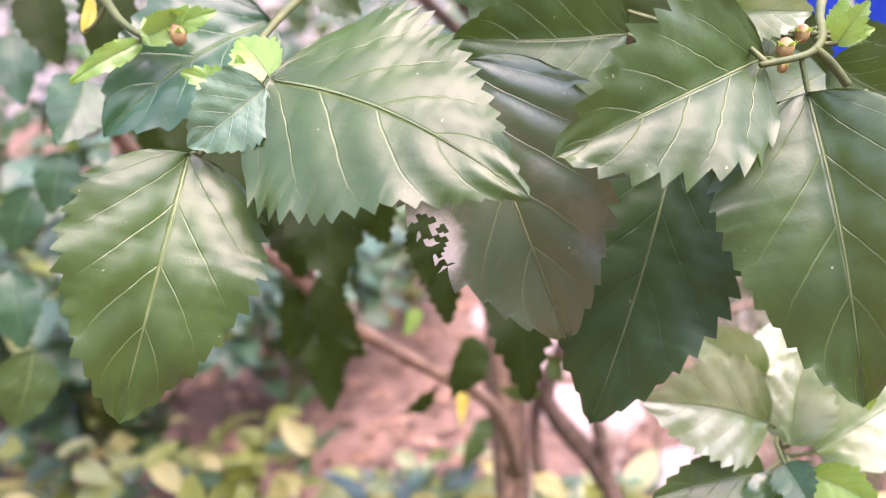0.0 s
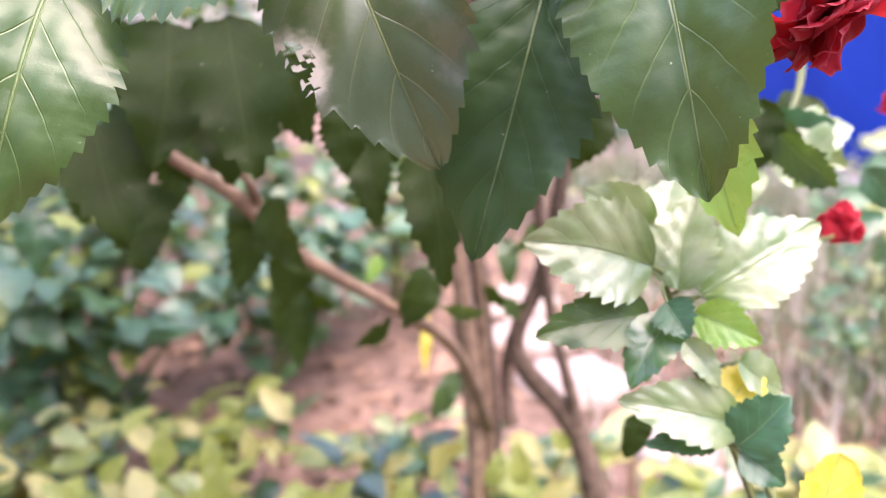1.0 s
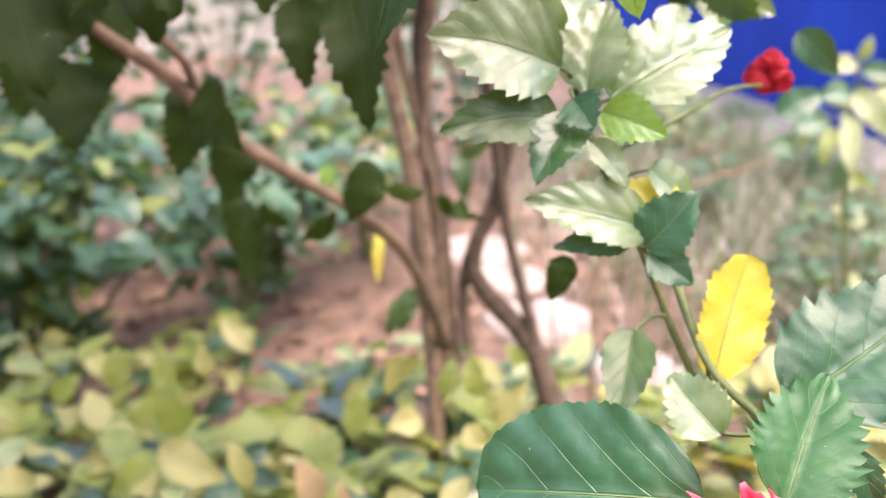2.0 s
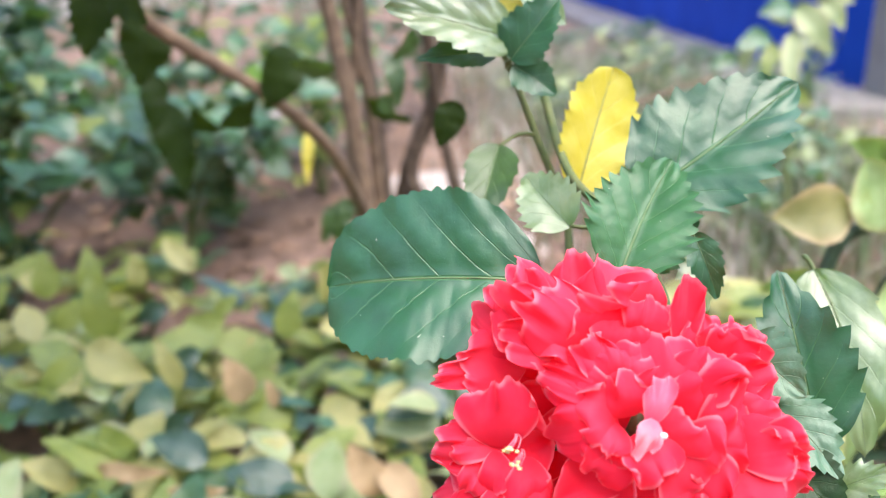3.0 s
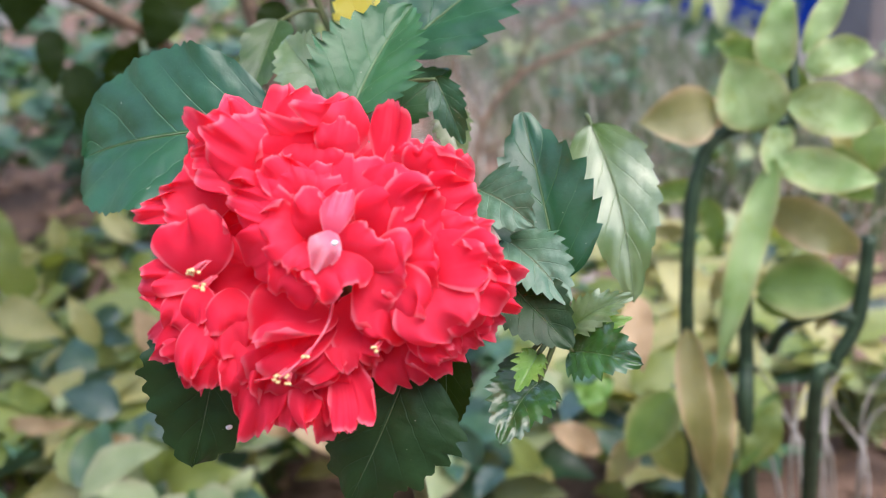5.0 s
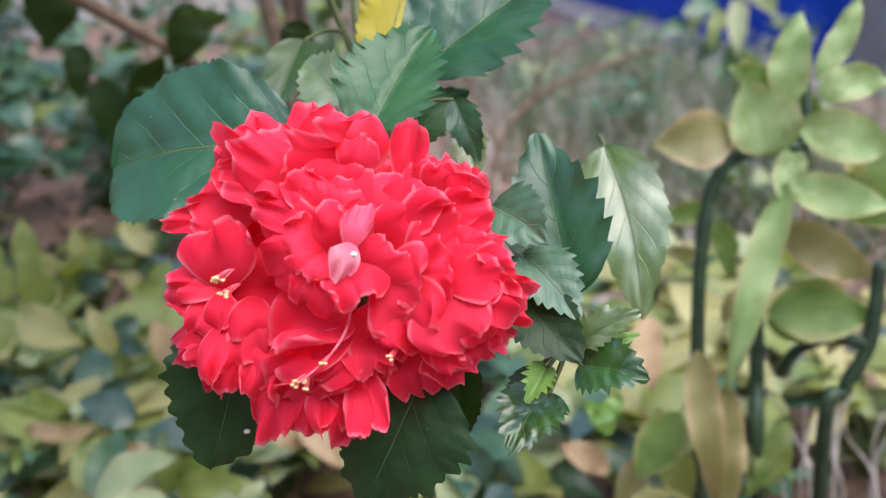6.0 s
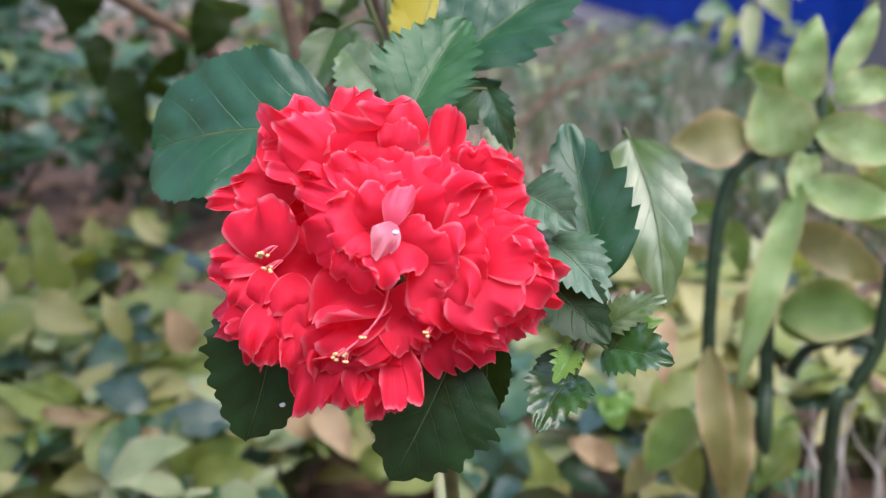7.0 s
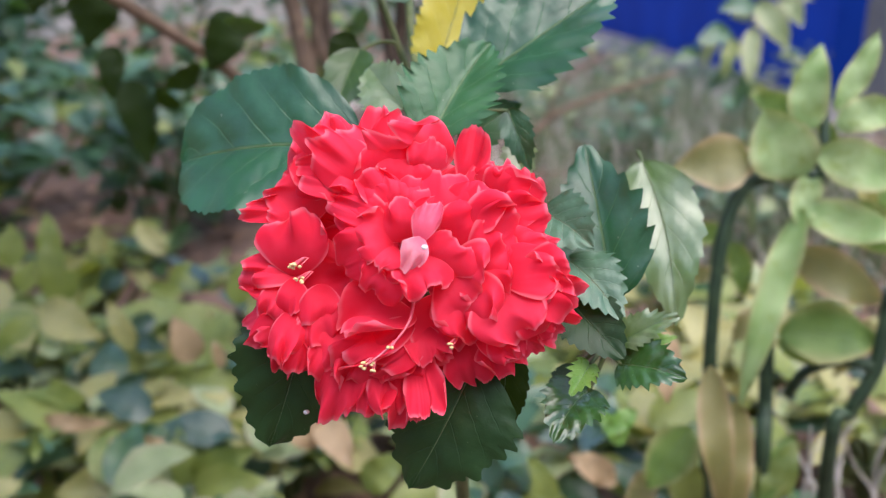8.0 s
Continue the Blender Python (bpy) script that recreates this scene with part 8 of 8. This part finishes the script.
def grass(name, label, x0, x1, y0, y1, count, mat, tall, seed):
    rng = random.Random(seed)
    verts, faces = [], []
    for i in range(count):
        x, y = rng.uniform(x0, x1) + rng.gauss(0, 0.15), rng.uniform(y0, y1) + rng.gauss(0, 0.12)
        if x > 1.72:
            continue
        z = uneven(x, y) - 0.005
        h, wd = tall * rng.uniform(0.4, 1.2), rng.uniform(0.0015, 0.005)
        a, b = rng.uniform(0, 6.283), rng.uniform(0.1, 0.9)
        dx, dy = math.cos(a) * h * b, math.sin(a) * h * b
        o = len(verts)
        for k in range(4):
            t = k / 3
            ww = wd * (1 - t * 0.9)
            px, py, pz = x + dx * t * t, y + dy * t * t, z + h * (t - 0.35 * b * t * t)
            verts += [(px - math.sin(a) * ww, py + math.cos(a) * ww, pz), (px + math.sin(a) * ww, py - math.cos(a) * ww, pz)]
            if k:
                faces.append((o + 2 * k - 2, o + 2 * k - 1, o + 2 * k + 1, o + 2 * k))
    tagged(new(name, mesh_of(name, verts, faces, mat)), label, "grass", kind="stuff")


grass("grass", "sparse green grass blades on the soil", 0.6, 2.2, 1.3, 4.6, 6000, M_GRASS, 0.24, 5)
grass("dry_grass", "dry grey straw and stalks among the grass", 0.5, 2.3, 1.3, 5.0, 2300, M_STRAW, 0.27, 6)

for _i, (_x, _y, _h) in enumerate([(0.95, 1.7, 0.22), (1.25, 2.2, 0.25), (0.85, 2.4, 0.3), (1.5, 2.9, 0.3), (1.1, 3.4, 0.35), (1.75, 2.3, 0.3), (1.9, 3.5, 0.35), (0.7, 3.0, 0.3)]):
    bush("weed", "small green weed among dry stalks", "weed", (_x, _y), (0.2, 0.18, _h), 54, [M_BUSH_BLUE, M_BUSH, M_COVER_PALE], 0.06, 80 + _i, droop=0.0, stems=6, teeth=5)
bush("garden_bush", "dark green bush with dense glossy leaves in shade", "bush", (-1.45, 1.7), (0.4, 0.35, 0.7), 220, [M_BUSH, M_BUSH_BLUE], 0.085, 21, stems=8)
bush("garden_bush", "dark green bush with dense glossy leaves in shade", "bush", (-0.1, 2.3), (0.35, 0.3, 0.55), 160, [M_BUSH, M_BUSH_BLUE, M_COVER], 0.07, 22, stems=7)
bush("garden_bush", "bluish green bush with drooping leaves", "bush", (-0.58, 1.32), (0.30, 0.24, 0.60), 240, [M_BUSH_BLUE, M_BUSH_BLUE, M_BUSH, M_COVER], 0.075, 23, stems=9)
bush("garden_bush", "dark green bush with dense glossy leaves in shade", "bush", (-0.35, 1.75), (0.28, 0.22, 0.45), 160, [M_BUSH, M_BUSH_BLUE], 0.075, 24, stems=8)


def crown(parent, x0, x1, y0, y1, z0, z1, count, seed):
    """An unseen upper crown, added over the stems to shade the leaves below: leaves on short twigs."""
    rng = random.Random(seed)
    kinds = leaf_kinds([M_LEAF, M_LEAF_DEEP_SHADE], 8, seed, teeth=6, tooth=0.12, quilt=0.006)
    off = Vector(parent.location)
    for i in range(count):
        p = Vector((rng.uniform(x0, x1), rng.uniform(y0, y1), rng.uniform(z0, z1)))
        a = rng.uniform(0, 6.283)
        d = Vector((math.cos(a), math.sin(a), rng.uniform(-0.9, 0.2))).normalized()
        part("leaf", rng.choice(kinds), parent, aim(p - off, p - off + d * rng.uniform(0.07, 0.11), (rng.uniform(-0.4, 0.4), rng.uniform(-0.4, 0.4), 1)))
    for i in range(9):
        top = Vector((rng.uniform(x0, x1), rng.uniform(y0, y1), rng.uniform(z0, z1)))
        low = Vector((0.12, 1.0, 0.75))
        mid = low.lerp(top, 0.5) + Vector((0, 0, 0.1))
        part("branch", tube_mesh("branch", M_BARK, [low - off, mid - off, top - off], (0.008, 0.006, 0.003), sides=6, steps=4), parent)


# added out of view, only to block sun and sky above the shrub
crown(inner, -0.75, 0.12, 0.42, 1.15, 1.02, 1.55, 310, 61)
bush("garden_bush", "dark green bush with dense glossy leaves in shade", "bush", (-0.95, 2.05), (0.3, 0.25, 0.55), 150, [M_BUSH, M_BUSH_BLUE], 0.075, 25, stems=8)
bush("garden_bush", "dark green bush with dense glossy leaves in shade", "bush", (-1.9, 2.9), (0.6, 0.5, 1.5), 240, [M_BUSH, M_BUSH_BLUE], 0.11, 26, stems=9)
for _i, (_x, _y) in enumerate([(-0.5, 1.12), (-0.72, 1.1), (-0.95, 1.0), (-0.3, 0.9)]):
    bush("ground_cover", "low ground cover with mixed green, yellow and dry leaves", "ground cover", (_x, _y), (0.15, 0.13, 0.28), 56, COVERS, 0.072, 140 + _i, droop=0.0, stems=6, teeth=0)
for _i, (_x, _y, _h) in enumerate([(-0.62, 2.25, 0.55), (-0.3, 1.98, 0.4), (-1.05, 2.6, 0.7), (-0.15, 2.75, 0.6)]):
    bush("garden_bush", "bluish green bush with drooping leaves", "bush", (_x, _y), (0.26, 0.22, _h), 130, [M_BUSH, M_BUSH_BLUE, M_BUSH], 0.08, 170 + _i, stems=7)
for _i, (_x, _y, _h) in enumerate([(1.35, 4.3, 0.16), (1.65, 5.0, 0.18), (1.85, 6.1, 0.2), (1.2, 5.6, 0.2), (1.9, 4.8, 0.14)]):
    bush("weed", "small green weed among dry stalks", "weed", (_x, _y), (0.26, 0.22, _h), 50, [M_BUSH, M_BUSH_BLUE], 0.075, 190 + _i, droop=0.0, stems=7, teeth=5)
